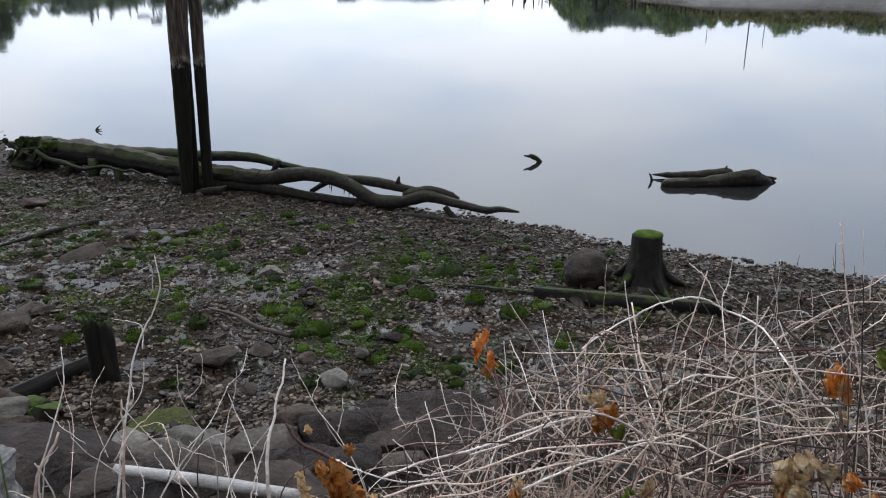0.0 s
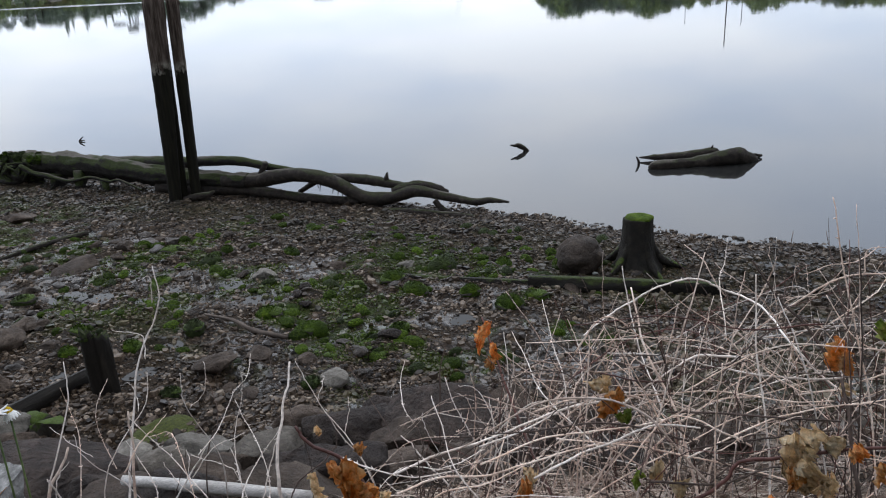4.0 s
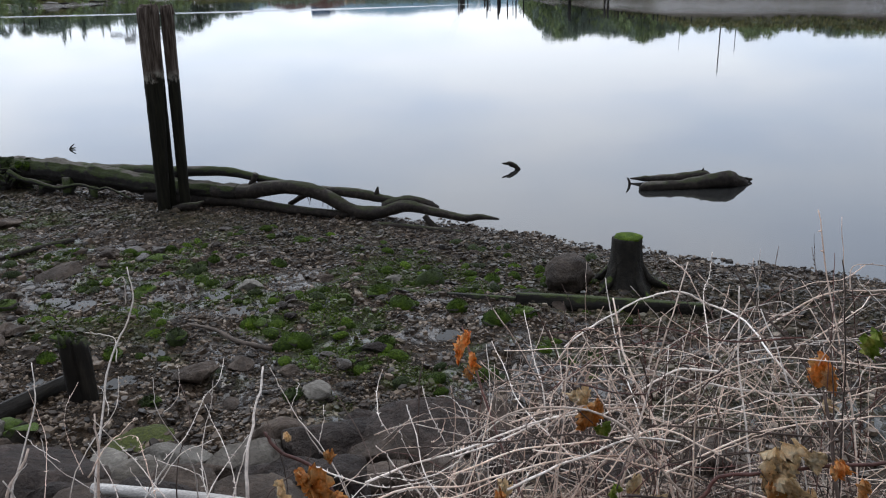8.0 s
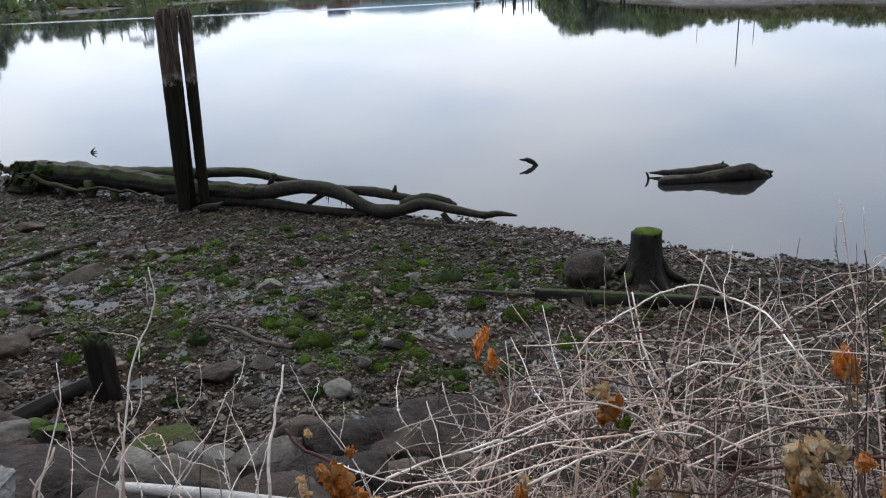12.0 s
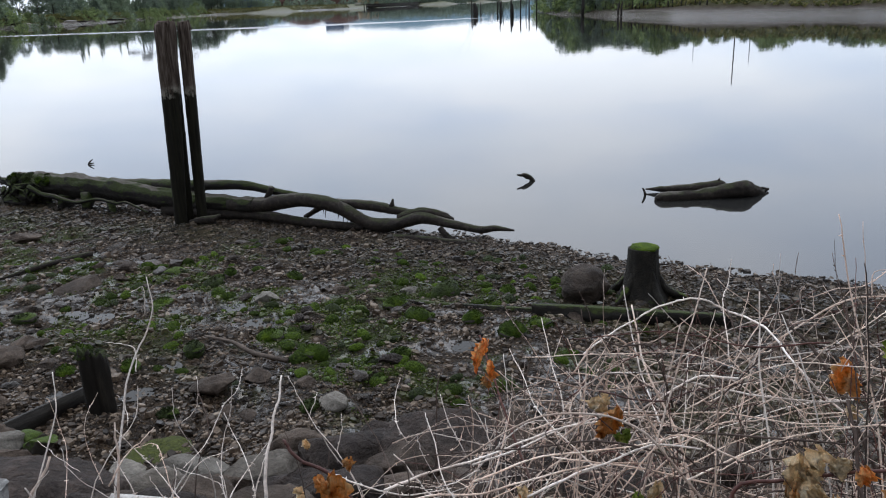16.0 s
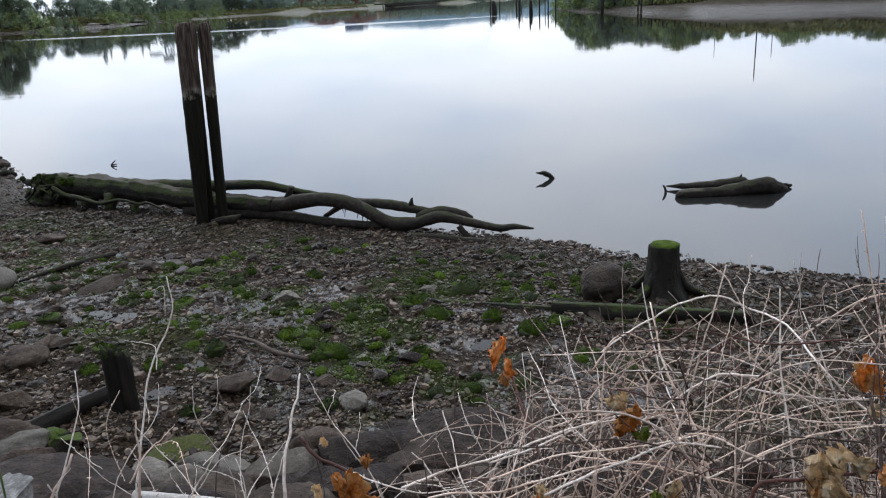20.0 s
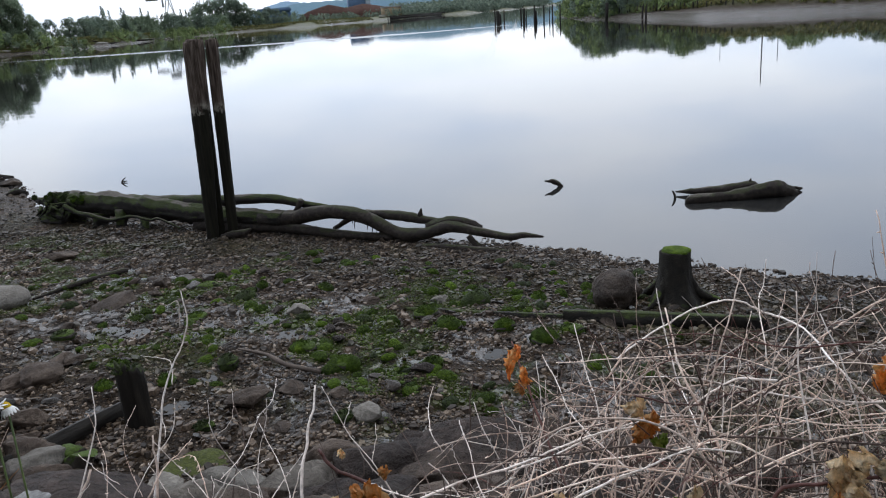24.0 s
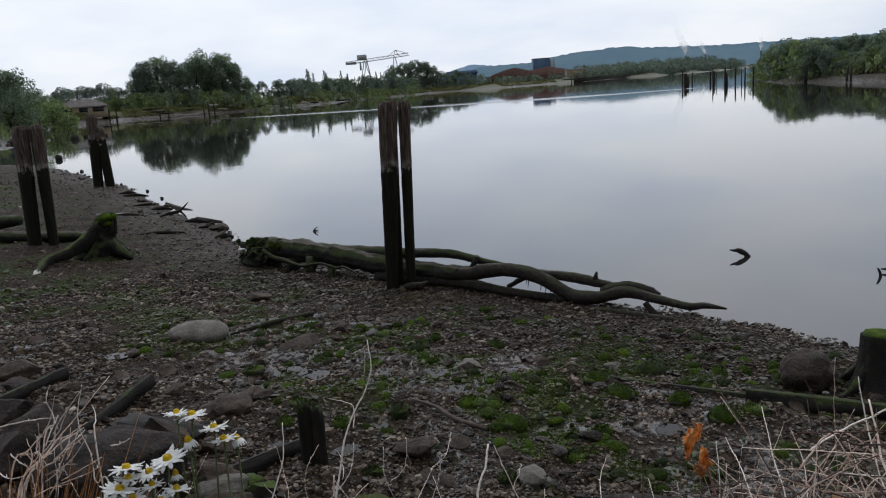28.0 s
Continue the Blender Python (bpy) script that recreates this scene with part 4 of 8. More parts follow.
stump(4.58, 7.5, 0.61, 0.17, 0.5, 6, 30, "short dark tree stump with spreading roots and a bright mossy top", 20)
SX, SY = -7.62, 17.6
stl = thing("tree_stump", pose(SX, SY, gz(SX, SY)), "broken tree stump on the beach, mossy, one long pale root", "tree stump")
part("bole", tube(spline([(0.0, 0.05, -0.1), (0.0, 0.03, 0.08), (0.05, 0.0, 0.3), (0.12, 0.0, 0.55), (0.18, 0.0, 0.8), (0.22, 0.0, 0.93)], 5), [0.6, 0.5, 0.33, 0.23, 0.2, 0.15], 34, 0.1, 52, bark=0.32), LOGWOOD, stl, "dark split bole")
for k, (x, z, r) in enumerate(((0.30, 1.05, 0.1), (0.2, 1.0, 0.11), (0.08, 0.93, 0.09), (0.36, 0.98, 0.07))):
    part("shard", tube(spline([(x * 0.8, 0.02 * k, 0.55), (x, 0.03 * k - 0.04, z - 0.14), (x + 0.02, 0.0, z)], 4), [r * 1.2, r, 0.02], 11, 0.25, 60 + k, bark=0.3), STUMPWOOD, stl, "jagged mossy shard")
for k, (x, y, z, r) in enumerate(((0.22, -0.1, 0.95, 0.17), (0.36, -0.06, 0.95, 0.14), (0.06, -0.12, 0.84, 0.13), (0.3, -0.16, 0.82, 0.1))):
    cap = part("moss", moss_tuft(90 + k, r, r * 0.55, 260), MOSS_BRIGHT, stl, "bright green moss cap")
    cap.matrix_local = pose(x, y, z, 20, -15, 0)
for k, (x, y) in enumerate(((0.72, -0.1), (0.5, 0.5))):
    part("root", tube(spline([(x * 0.2, y * 0.2, 0.4), (x * 0.6, y * 0.6, 0.14), (x, y, -0.04)], 5), [0.2, 0.13, 0.05], 12, 0.15, 70 + k, bark=0.25), LOGWOOD, stl)
part("root", tube(spline([(0.1, -0.05, 0.75), (-0.2, -0.2, 0.46), (-0.55, -0.55, 0.26), (-0.8, -0.95, 0.2), (-0.72, -1.4, 0.14), (-0.66, -1.75, 0.1)], 6), [0.19, 0.17, 0.13, 0.11, 0.085, 0.06], 16, 0.14, 77, bark=0.25), STUMPWOOD, stl, "long mossy root")
part("root_tip", tube(spline([(-0.67, -1.68, 0.11), (-0.62, -2.0, 0.06), (-0.56, -2.3, 0.02)], 5), [0.066, 0.06, 0.03], 10, 0.2, 78), DRIFT, stl, "bleached root end")

rock = new("boulder", mesh_data("boulder", *stone(14, (0.58, 0.54, 0.46), 4, 0, 0.16, 0.15), BOULDER))
rock.matrix_world = pose(3.93, 7.72, gz(3.93, 7.72), 0, 0, 30)
tagged(rock, "rounded dark brown boulder beside the mossy stump", "boulder")


def lone_stone(name, x, y, w, seed, material, label, category="rock", flatness=0.5, facets=7, sink=0.28, group="", worn=False):
    rng = random.Random(seed)
    ob = new(name, mesh_data(name, *stone(seed, (w, w * rng.uniform(0.65, 0.9), w * flatness * rng.uniform(0.85, 1.15)), 4 if w > 0.3 else 3, 2 if worn else facets, 0.15, sink), material, sharp=0 if worn else 48))
    ob.matrix_world = pose(x, y, gz(x, y), rng.uniform(-6, 6), rng.uniform(-6, 6), rng.uniform(0, 360) if w < 0.35 else rng.uniform(-25, 25))
    return tagged(ob, label, category, group)


def beam(name, a, b, wide, high, label, category, material, sink=0.03, seed=0, split=0):
    a, b = Vector(a), Vector(b)
    mid, d = (a + b) / 2, b - a
    ob = thing(name, Matrix.Translation(mid) @ d.to_track_quat("X", "Z").to_matrix().to_4x4(), label, category)
    h = d.length / 2
    part("timber", box(-h, h, -wide / 2, wide / 2, -sink, high - sink, None, 0.01, 0.014, seed, 5), material, ob)
    return ob


def on(x, y, up=0.0):
    return (x, y, gz(x, y) + up)


beam("half_buried_beam", on(1.18, 8.52, 0.0), on(3.3, 7.28, 0.02), 0.07, 0.12, "long thin beam half buried in shingle, green with algae", "beam", BEAM_MOSS, 0.09, 3)
beam("half_buried_beam", on(3.12, 7.36, 0.0), on(4.92, 6.3, 0.06), 0.1, 0.18, "heavy squared beam half buried in shingle by the stump", "beam", BEAM_MOSS, 0.09, 8)
beam("board", on(-2.0, 5.56, 0.1), on(-1.22, 6.42, 0.12), 0.05, 0.19, "dark wet board on edge leading to the rotten post", "board", BOARDWOOD, 0.13, 4)
beam("beam", on(-4.75, 7.4, 0.0), on(-4.45, 8.75, 0.08), 0.08, 0.13, "dark broken beam among the rocks", "beam", BEAM, 0.08, 5)
beam("beam", on(-3.5, 6.95, 0.02), on(-3.2, 8.1, 0.13), 0.08, 0.13, "dark broken beam sloping out of the rocks", "beam", BEAM, 0.08, 6)
beam("plank", on(-3.1, 7.0, 0.12), on(-2.25, 6.62, 0.08), 0.24, 0.06, "grey weathered plank wedged between rocks", "plank", BOARDWOOD, 0.03, 7)

post = thing("rotten_post", pose(-1.16, 6.16, gz(-1.16, 6.16), 0, 0, 12), "short rotten dark timber post standing in the mud", "post")
pa = np.arange(44) * 2 * math.pi / 44
edge = 0.11 / np.maximum(np.abs(np.cos(pa)), np.abs(np.sin(pa))) ** 0.8
split = np.array([1 - 0.2 * max(0, noise.noise(Vector((3.1 * math.cos(a), 3.1 * math.sin(a), 4))) - 0.05) - 0.3 * max(0, noise.noise(Vector((9 * math.cos(a), 9 * math.sin(a), 1))) - 0.25) for a in pa])
rim = np.array([0.5 + 0.07 * math.cos(a + 2.6) + 0.09 * noise.noise(Vector((4 * math.cos(a), 4 * math.sin(a), 9))) for a in pa])
pv = []
for i in range(14):
    f = i / 13
    wear = np.array([1 + 0.05 * noise.noise(Vector((math.cos(a) * 2, math.sin(a) * 2, f * 3))) - (0.06 if f > 0.9 else 0) for a in pa])
    pv += [(edge[j] * split[j] * wear[j] * math.cos(pa[j]), edge[j] * split[j] * wear[j] * math.sin(pa[j]), -0.2 + (rim[j] + 0.2) * f) for j in range(44)]
pv.append((0.0, 0.0, 0.43))
pf = [[a * 44 + i, a * 44 + (i + 1) % 44, (a + 1) * 44 + (i + 1) % 44, (a + 1) * 44 + i] for a in range(13) for i in range(44)] + [[13 * 44 + i, 13 * 44 + (i + 1) % 44, 14 * 44] for i in range(44)]
part("post", (pv, pf), POSTWOOD, post)
cap = part("moss", moss_tuft(77, 0.07, 0.03, 120), ALGAE_DARK, post, "dark moss on the broken top")
cap.matrix_local = pose(-0.06, -0.05, 0.5, 0, -10, 0)


def stick(name, pts, radii, label, material, seed=0, category="driftwood"):
    o = Vector(pts[0])
    ob = thing(name, Matrix.Translation(o), label, category)
    part("wood", tube(spline([Vector(p) - o for p in pts], 5), radii, 8, 0.12, seed), material, ob)
    return ob


stick("driftwood_stick", [on(-2.92, 10.38, 0.03), on(-2.45, 10.85, 0.05), on(-1.92, 11.42, 0.05)], [0.016, 0.034, 0.04], "thin grey driftwood stick on the shingle", LIMBWOOD, 1)
stick("driftwood_stick", [on(-0.36, 7.52, 0.04), on(-0.1, 7.2, 0.05), on(0.08, 6.95, 0.03), on(0.38, 6.74, 0.04)], [0.012, 0.018, 0.025, 0.021], "crooked pale brown stick lying in wet mud", STICKWOOD, 2)
stick("driftwood_log", [(-0.64, 3.26, 1.50), (-0.25, 3.07, 1.49), (0.16, 2.87, 1.47)], [0.024, 0.031, 0.028], "smooth bleached white driftwood pole on the rocks", DRIFT, 3)
stick("driftwood_log", [on(0.16, 2.88, 0.02), on(0.3, 2.78, 0.05), on(0.46, 2.7, 0.03)], [0.03, 0.055, 0.03], "short bleached white piece of driftwood under the brambles", DRIFT, 13)
stick("driftwood_log", [on(-11.6, 20.0, 0.1), on(-10.9, 19.9, 0.14), on(-9.0, 19.9, 0.12), on(-8.2, 19.6, 0.1)], [0.17, 0.15, 0.12, 0.08], "dark mossy log lying behind the beach pilings", LOGWOOD, 4)
stick("driftwood_log", [on(-12.2, 20.6, 0.15), on(-11.4, 20.3, 0.4), on(-10.7, 20.2, 0.5)], [0.22, 0.2, 0.13], "dark rotten log propped on the beach", LOGWOOD, 5)
stick("driftwood_stick", [on(-9.7, 28.6, 0.03), on(-8.9, 27.2, 0.04), on(-8.1, 26.3, 0.05)], [0.06, 0.09, 0.05], "low dark log at the water's edge", BEAM, 6)
fork = stick("driftwood_branch", [(-8.6, 24.6, 0.1), (-8.26, 24.5, 0.2), (-7.93, 24.5, 0.26), (-7.63, 24.5, 0.51)], [0.03, 0.05, 0.045, 0.012], "forked branch standing out of the shallow water", LIMBWOOD, 7)
part("prong", tube(spline([(0.45, -0.1, 0.12), (0.67, -0.1, 0.14), (0.85, -0.1, -0.06)], 4), [0.04, 0.035, 0.02], 8, 0.12, 4), LIMBWOOD, fork)
stick("driftwood_stick", [on(-7.4, 24.4, 0.03), on(-6.9, 23.6, 0.06), on(-6.3, 23.2, 0.04)], [0.05, 0.07, 0.05], "dark stick at the water's edge", LIMBWOOD, 8)
stick("driftwood_stick", [on(-11.0, 25.4, 0.01), on(-10.5, 25.4, 0.02), on(-10.1, 25.8, 0.01)], [0.02, 0.025, 0.015], "pale driftwood stick on the wide beach", DRIFT, 9)


for k, (x, y, a, L) in enumerate([(-10.3, 28.2, 0.5, 0.9), (-9.3, 26.9, 0.2, 0.7), (-7.1, 23.4, -0.3, 0.8), (-6.4, 22.2, 0.4, 0.6), (-11.9, 31.5, 0.3, 0.9), (-12.6, 32.6, 0.7, 0.7), (-9.9, 25.2, 0.1, 1.1), (-7.4, 21.0, 0.0, 1.3), (-5.5, 20.3, 0.6, 0.5)]):
    c, q = math.cos(a) * L / 2, math.sin(a) * L / 2
    stick("driftwood_stick", [on(x - c, y - q, 0.02), on(x, y, 0.05), on(x + c, y + q, 0.03)], [0.03, 0.05 + 0.02 * (k % 3), 0.025], "dark sodden driftwood stranded along the waterline", BEAM, 20 + k)
for k, (x, y, w) in enumerate([(-6.05, 21.9, 0.55), (-6.5, 22.6, 0.35), (-8.6, 25.6, 0.3), (-10.9, 29.3, 0.35), (-5.3, 19.9, 0.25), (-9.4, 27.6, 0.3)]):
    lone_stone("beach_rock", x, y, w, 380 + k, BOULDER, "dark wet rock at the water's edge", "rock", 0.5, 6, 0.3, "brown beach rocks")


# ---- snags standing in the river ----
snag = thing("sunken_snag", pose(8.6, 11.85, 0), "dark curved sunken log breaking the calm water", "snag")
part("log", tube(spline([(-1.2, -0.02, 0.0), (-1.08, -0.05, 0.05), (-0.75, -0.13, 0.06), (-0.45, -0.2, 0.07), (-0.15, -0.28, 0.09), (0.12, -0.34, 0.13), (0.36, -0.37, 0.13), (0.58, -0.37, 0.07), (0.8, -0.33, -0.02), (0.9, -0.31, -0.08)], 8), [0.04, 0.1, 0.105, 0.1, 0.12, 0.145, 0.15, 0.13, 0.085, 0.03], 22, 0.05, 3, bark=0.22), LIMBWOOD, snag)
part("log", tube(spline([(-1.02, 0.62, 0.05), (-0.8, 0.46, 0.06), (-0.72, 0.42, 0.06), (-0.3, 0.14, 0.11), (0.06, -0.1, 0.18), (0.16, -0.16, 0.19)], 8), [0.012, 0.06, 0.05, 0.085, 0.09, 0.03], 14, 0.06, 4, bark=0.2), LIMBWOOD, snag)
part("stub", tube([(0.04, -0.09, 0.24), (0.06, -0.1, 0.31)], [0.03, 0.01], 7, 0.1, 9), LIMBWOOD, snag)
part("twig", tube(spline([(0.74, -0.33, 0.02), (0.82, -0.3, 0.09), (0.92, -0.28, 0.06), (1.02, -0.25, 0.04), (0.95, -0.25, 0.01), (0.86, -0.3, 0.03)], 5), [0.025, 0.022, 0.025, 0.018, 0.018, 0.015], 8, 0.1, 5), LIMBWOOD, snag)
part("twig", tube(spline([(-1.2, 0.38, -0.1), (-1.17, 0.38, 0.01), (-1.2, 0.38, 0.1), (-1.23, 0.38, 0.14)], 4), [0.016, 0.024, 0.02, 0.01], 7, 0.1, 6), LIMBWOOD, snag)
hook = thing("sunken_branch", pose(5.95, 14.2, 0), "bent black branch tip sticking out of the water", "branch")
part("branch", tube([(0.12, 0, -0.12), (0.09, 0, -0.01), (0.02, 0.0, 0.07), (-0.06, 0.02, 0.11), (-0.12, 0.02, 0.14), (-0.17, 0.02, 0.13), (-0.26, 0.02, 0.15)], [0.045, 0.05, 0.045, 0.05, 0.04, 0.025, 0.012], 9, 0.14, 7), LIMBWOOD, hook)
hook2 = thing("sunken_branch", pose(-3.08, 20.4, 0), "small forked twig sticking out of the water", "branch")
part("branch", tube(spline([(-0.06, 0, -0.1), (-0.04, 0, 0.03), (0.06, 0, 0.12)], 4), [0.025, 0.022, 0.01], 7, 0.1, 8), LIMBWOOD, hook2)
part("branch", tube(spline([(-0.05, 0, 0.03), (0.0, 0, 0.02), (0.08, 0, 0.03)], 4), [0.02, 0.018, 0.01], 7, 0.1, 9), LIMBWOOD, hook2)
for x, y, r, name in ((-44.6, 101, 0.75, "mooring_stub"), (-28.1, 60.2, 0.4, "mooring_stub"), (-20.5, 46.6, 0.18, "mooring_stub"), (-12.0, 33.2, 0.1, "mooring_stub"), (-10.4, 30.2, 0.1, "mooring_stub")):
    ob = new(name, mesh_data(name, *stone(int(r * 100), (r * 1.5, r * 1.3, r * 1.6), 2, 4, 0.15, 0.4), FARWOOD))
    ob.matrix_world = pose(x, y, 0)
    tagged(ob, "dark rounded stub showing above the water", "stub", "stubs in the water")


# ---- stones ----
for k, (x, y, w) in enumerate([(0.33, 8.6, 0.39), (1.58, 8.65, 0.19), (2.01, 8.56, 0.31), (-2.21, 9.15, 0.18), (0.63, 5.65, 0.29), (3.27, 7.33, 0.26), (3.52, 7.06, 0.25), (0.81, 6.41, 0.12), (3.29, 10.06, 0.16), (3.35, 9.4, 0.19)]):
    lone_stone("beach_stone", x, y, w, 100 + k, ROCK_PALE if k < 5 else ROCK, "pale grey angular stone lying on the shingle", "stone", 0.42, 8, 0.25, "pale beach stones")
for k, (x, y, w) in enumerate([(-1.79, 9.65, 0.64), (-0.27, 6.18, 0.43), (0.1, 6.43, 0.31), (0.49, 6.18, 0.25), (-2.03, 7.85, 0.38), (-3.06, 12.85, 0.5), (4.78, 6.78, 0.22), (-0.2, 5.89, 0.2), (-0.03, 5.72, 0.2),
                              (-1.76, 7.23, 0.24), (-2.21, 7.45, 0.5), (-2.1, 6.4, 0.43), (-1.74, 10.65, 0.25), (-0.87, 10.87, 0.3), (1.19, 8.8, 0.3), (-1.95, 6.05, 0.3)]):
    lone_stone("beach_rock", x, y, w, 200 + k, ROCK, "brown-grey rock half sunk in wet mud", "rock", 0.42, 7, 0.3, "brown beach rocks")
v = ICO[4][0]
v = np.sign(v) * np.abs(v) ** 0.8
v = v / np.linalg.norm(v, axis=1)[:, None] ** 0.55
v = v * np.array([1 + 0.07 * noise.noise(Vector(p * 1.3)) + 0.02 * noise.noise(Vector(p * 5)) for p in v])[:, None] * (0.41, 0.29, 0.15)
big = new("flat_boulder", mesh_data("flat_boulder", v + (0, 0, 0.10), ICO[4][1], ROCK_PALE))
big.matrix_world = pose(-3.31, 10.25, gz(-3.31, 10.25), 0, 2, 8)
tagged(big, "large smooth pale grey flat boulder with a dark wet foot", "boulder")
for k, (x, y, w) in enumerate([(-4.94, 8.72, 0.54), (-4.22, 8.25, 0.29), (-3.8, 8.62, 0.29), (-2.45, 7.43, 0.31), (-2.27, 9.04, 0.22), (-5.64, 10.38, 0.36), (-4.7, 10.75, 0.35), (-3.96, 9.61, 0.25), (-2.08, 7.88, 0.32), (-2.93, 7.96, 0.33), (-3.25, 8.78, 0.29)]):
    lone_stone("beach_rock", x, y, w, 320 + k, ROCK, "dark brown rock on the muddy shingle", "rock", 0.5, 7, 0.3, "brown beach rocks")


for k, (x, y, w) in enumerate([(1.26, 8.02, 0.29), (1.4, 6.46, 0.27), (-0.46, 7.15, 0.26), (-1.52, 7.5, 0.24), (0.63, 6.84, 0.34), (2.39, 7.25, 0.27), (0.45, 5.6, 0.2), (-1.01, 6.9, 0.25), (-1.53, 6.88, 0.23), (-0.77, 10.2, 0.32),
                              (-0.27, 9.5, 0.32), (-0.05, 9.8, 0.23), (0.73, 9.6, 0.3), (0.27, 7.38, 0.3), (2.39, 8.28, 0.41), (-0.84, 8.9, 0.34), (1.84, 7.5, 0.37), (2.67, 6.8, 0.35), (-2.23, 8.66, 0.28), (1.12, 6.42, 0.16),
                              (3.14, 8.16, 0.28), (3.01, 6.87, 0.3), (-0.64, 5.87, 0.2), (1.72, 8.05, 0.33)]):
    ms = thing("mossy_stone", pose(x, y, gz(x, y), 0, 0, 40 * k), "beach stone under a cushion of bright green moss", "mossy stone", "mossy stones")
    part("stone", stone(400 + k, (w, w * 0.8, w * 0.42), 2, 6, 0.14, 0.35), MOSSROCK, ms)
    part("moss", moss_tuft(k, w * 0.47, w * (0.24 + 0.06 * (k % 3)), 260), (MOSS, MOSS, ALGAE_DARK, MOSS)[k % 4], ms, "cushion of green moss")

lone_stone("shell", 4.03, 7.5, 0.09, 77, PETAL, "white broken shell lying beside the dark boulder", "shell", 0.4, 5, 0.2)
for k, (x, y, w) in enumerate([(-1.35, 10.55, 0.3), (-1.1, 10.8, 0.36), (-0.95, 10.35, 0.26), (-1.5, 10.9, 0.22), (-0.7, 10.6, 0.3), (-1.15, 11.2, 0.24), (0.0, 10.6, 0.2), (-1.95, 9.1, 0.2), (-2.6, 9.55, 0.16), (1.9, 6.0, 0.17), (1.35, 5.9, 0.14)]):
    lone_stone("beach_rock", x, y, w, 360 + k, WETSTONE if k % 3 else BOULDER, "dark wet stone lying among the mossy shingle", "rock", 0.42, 6, 0.3, "brown beach rocks")

# small moss cushions scattered over the damp belt
rm = random.Random(14)
CUSHION = [mesh_data("moss_cushion", *moss_tuft(120 + k, 0.5, 0.24 + 0.05 * k, 150), (MOSS, MOSS_BRIGHT, ALGAE_DARK, MOSS)[k], False) for k in range(4)]
placed = 0
while placed < 300:
    az, r = radians(rm.uniform(-36, 32)), 5.4 + 6.4 * rm.random()
    x, y = math.sin(az) * r, math.cos(az) * r
    a = np.array([x]), np.array([y])
    _, s, e, _ = terrain(*a)
    if algae_at(a[0], a[1], s, e)[0] < 0.15:
        continue
    ob = new("moss_cushion", CUSHION[rm.randrange(4)])
    w = rm.uniform(0.09, 0.24)
    ob.matrix_world = pose(x, y, gz(x, y) - 0.004, 0, 0, rm.uniform(0, 360)) @ Matrix.Diagonal((w, w * rm.uniform(0.6, 1.0), w * rm.uniform(0.7, 1.1), 1))
    tagged(ob, "small cushion of green moss on the shingle", "moss", "moss cushions")
    placed += 1

# flat stones scattered over the beach
rs = random.Random(33)
SCATTER = [mesh_data("beach_rock", *stone(950 + k, (1.0, 0.75, 0.4), 3, 7, 0.16, 0.3), (WETSTONE, ROCK_DARK, WETSTONE, BOULDER, ROCK)[k], sharp=50) for k in range(5)]
for k in range(60):
    az, r = radians(rs.uniform(-37, 14)), 6.0 + 6.5 * rs.random()
    x, y = math.sin(az) * r, math.cos(az) * r
    ob = new("beach_rock", SCATTER[k % 4 if k % 11 else 4])
    w = rs.uniform(0.09, 0.24)
    ob.matrix_world = pose(x, y, gz(x, y), rs.uniform(-8, 8), rs.uniform(-8, 8), rs.uniform(0, 360)) @ Matrix.Diagonal((w, w, w * rs.uniform(0.8, 1.2), 1))
    tagged(ob, "small flat stone among the wet shingle", "rock", "small beach stones")

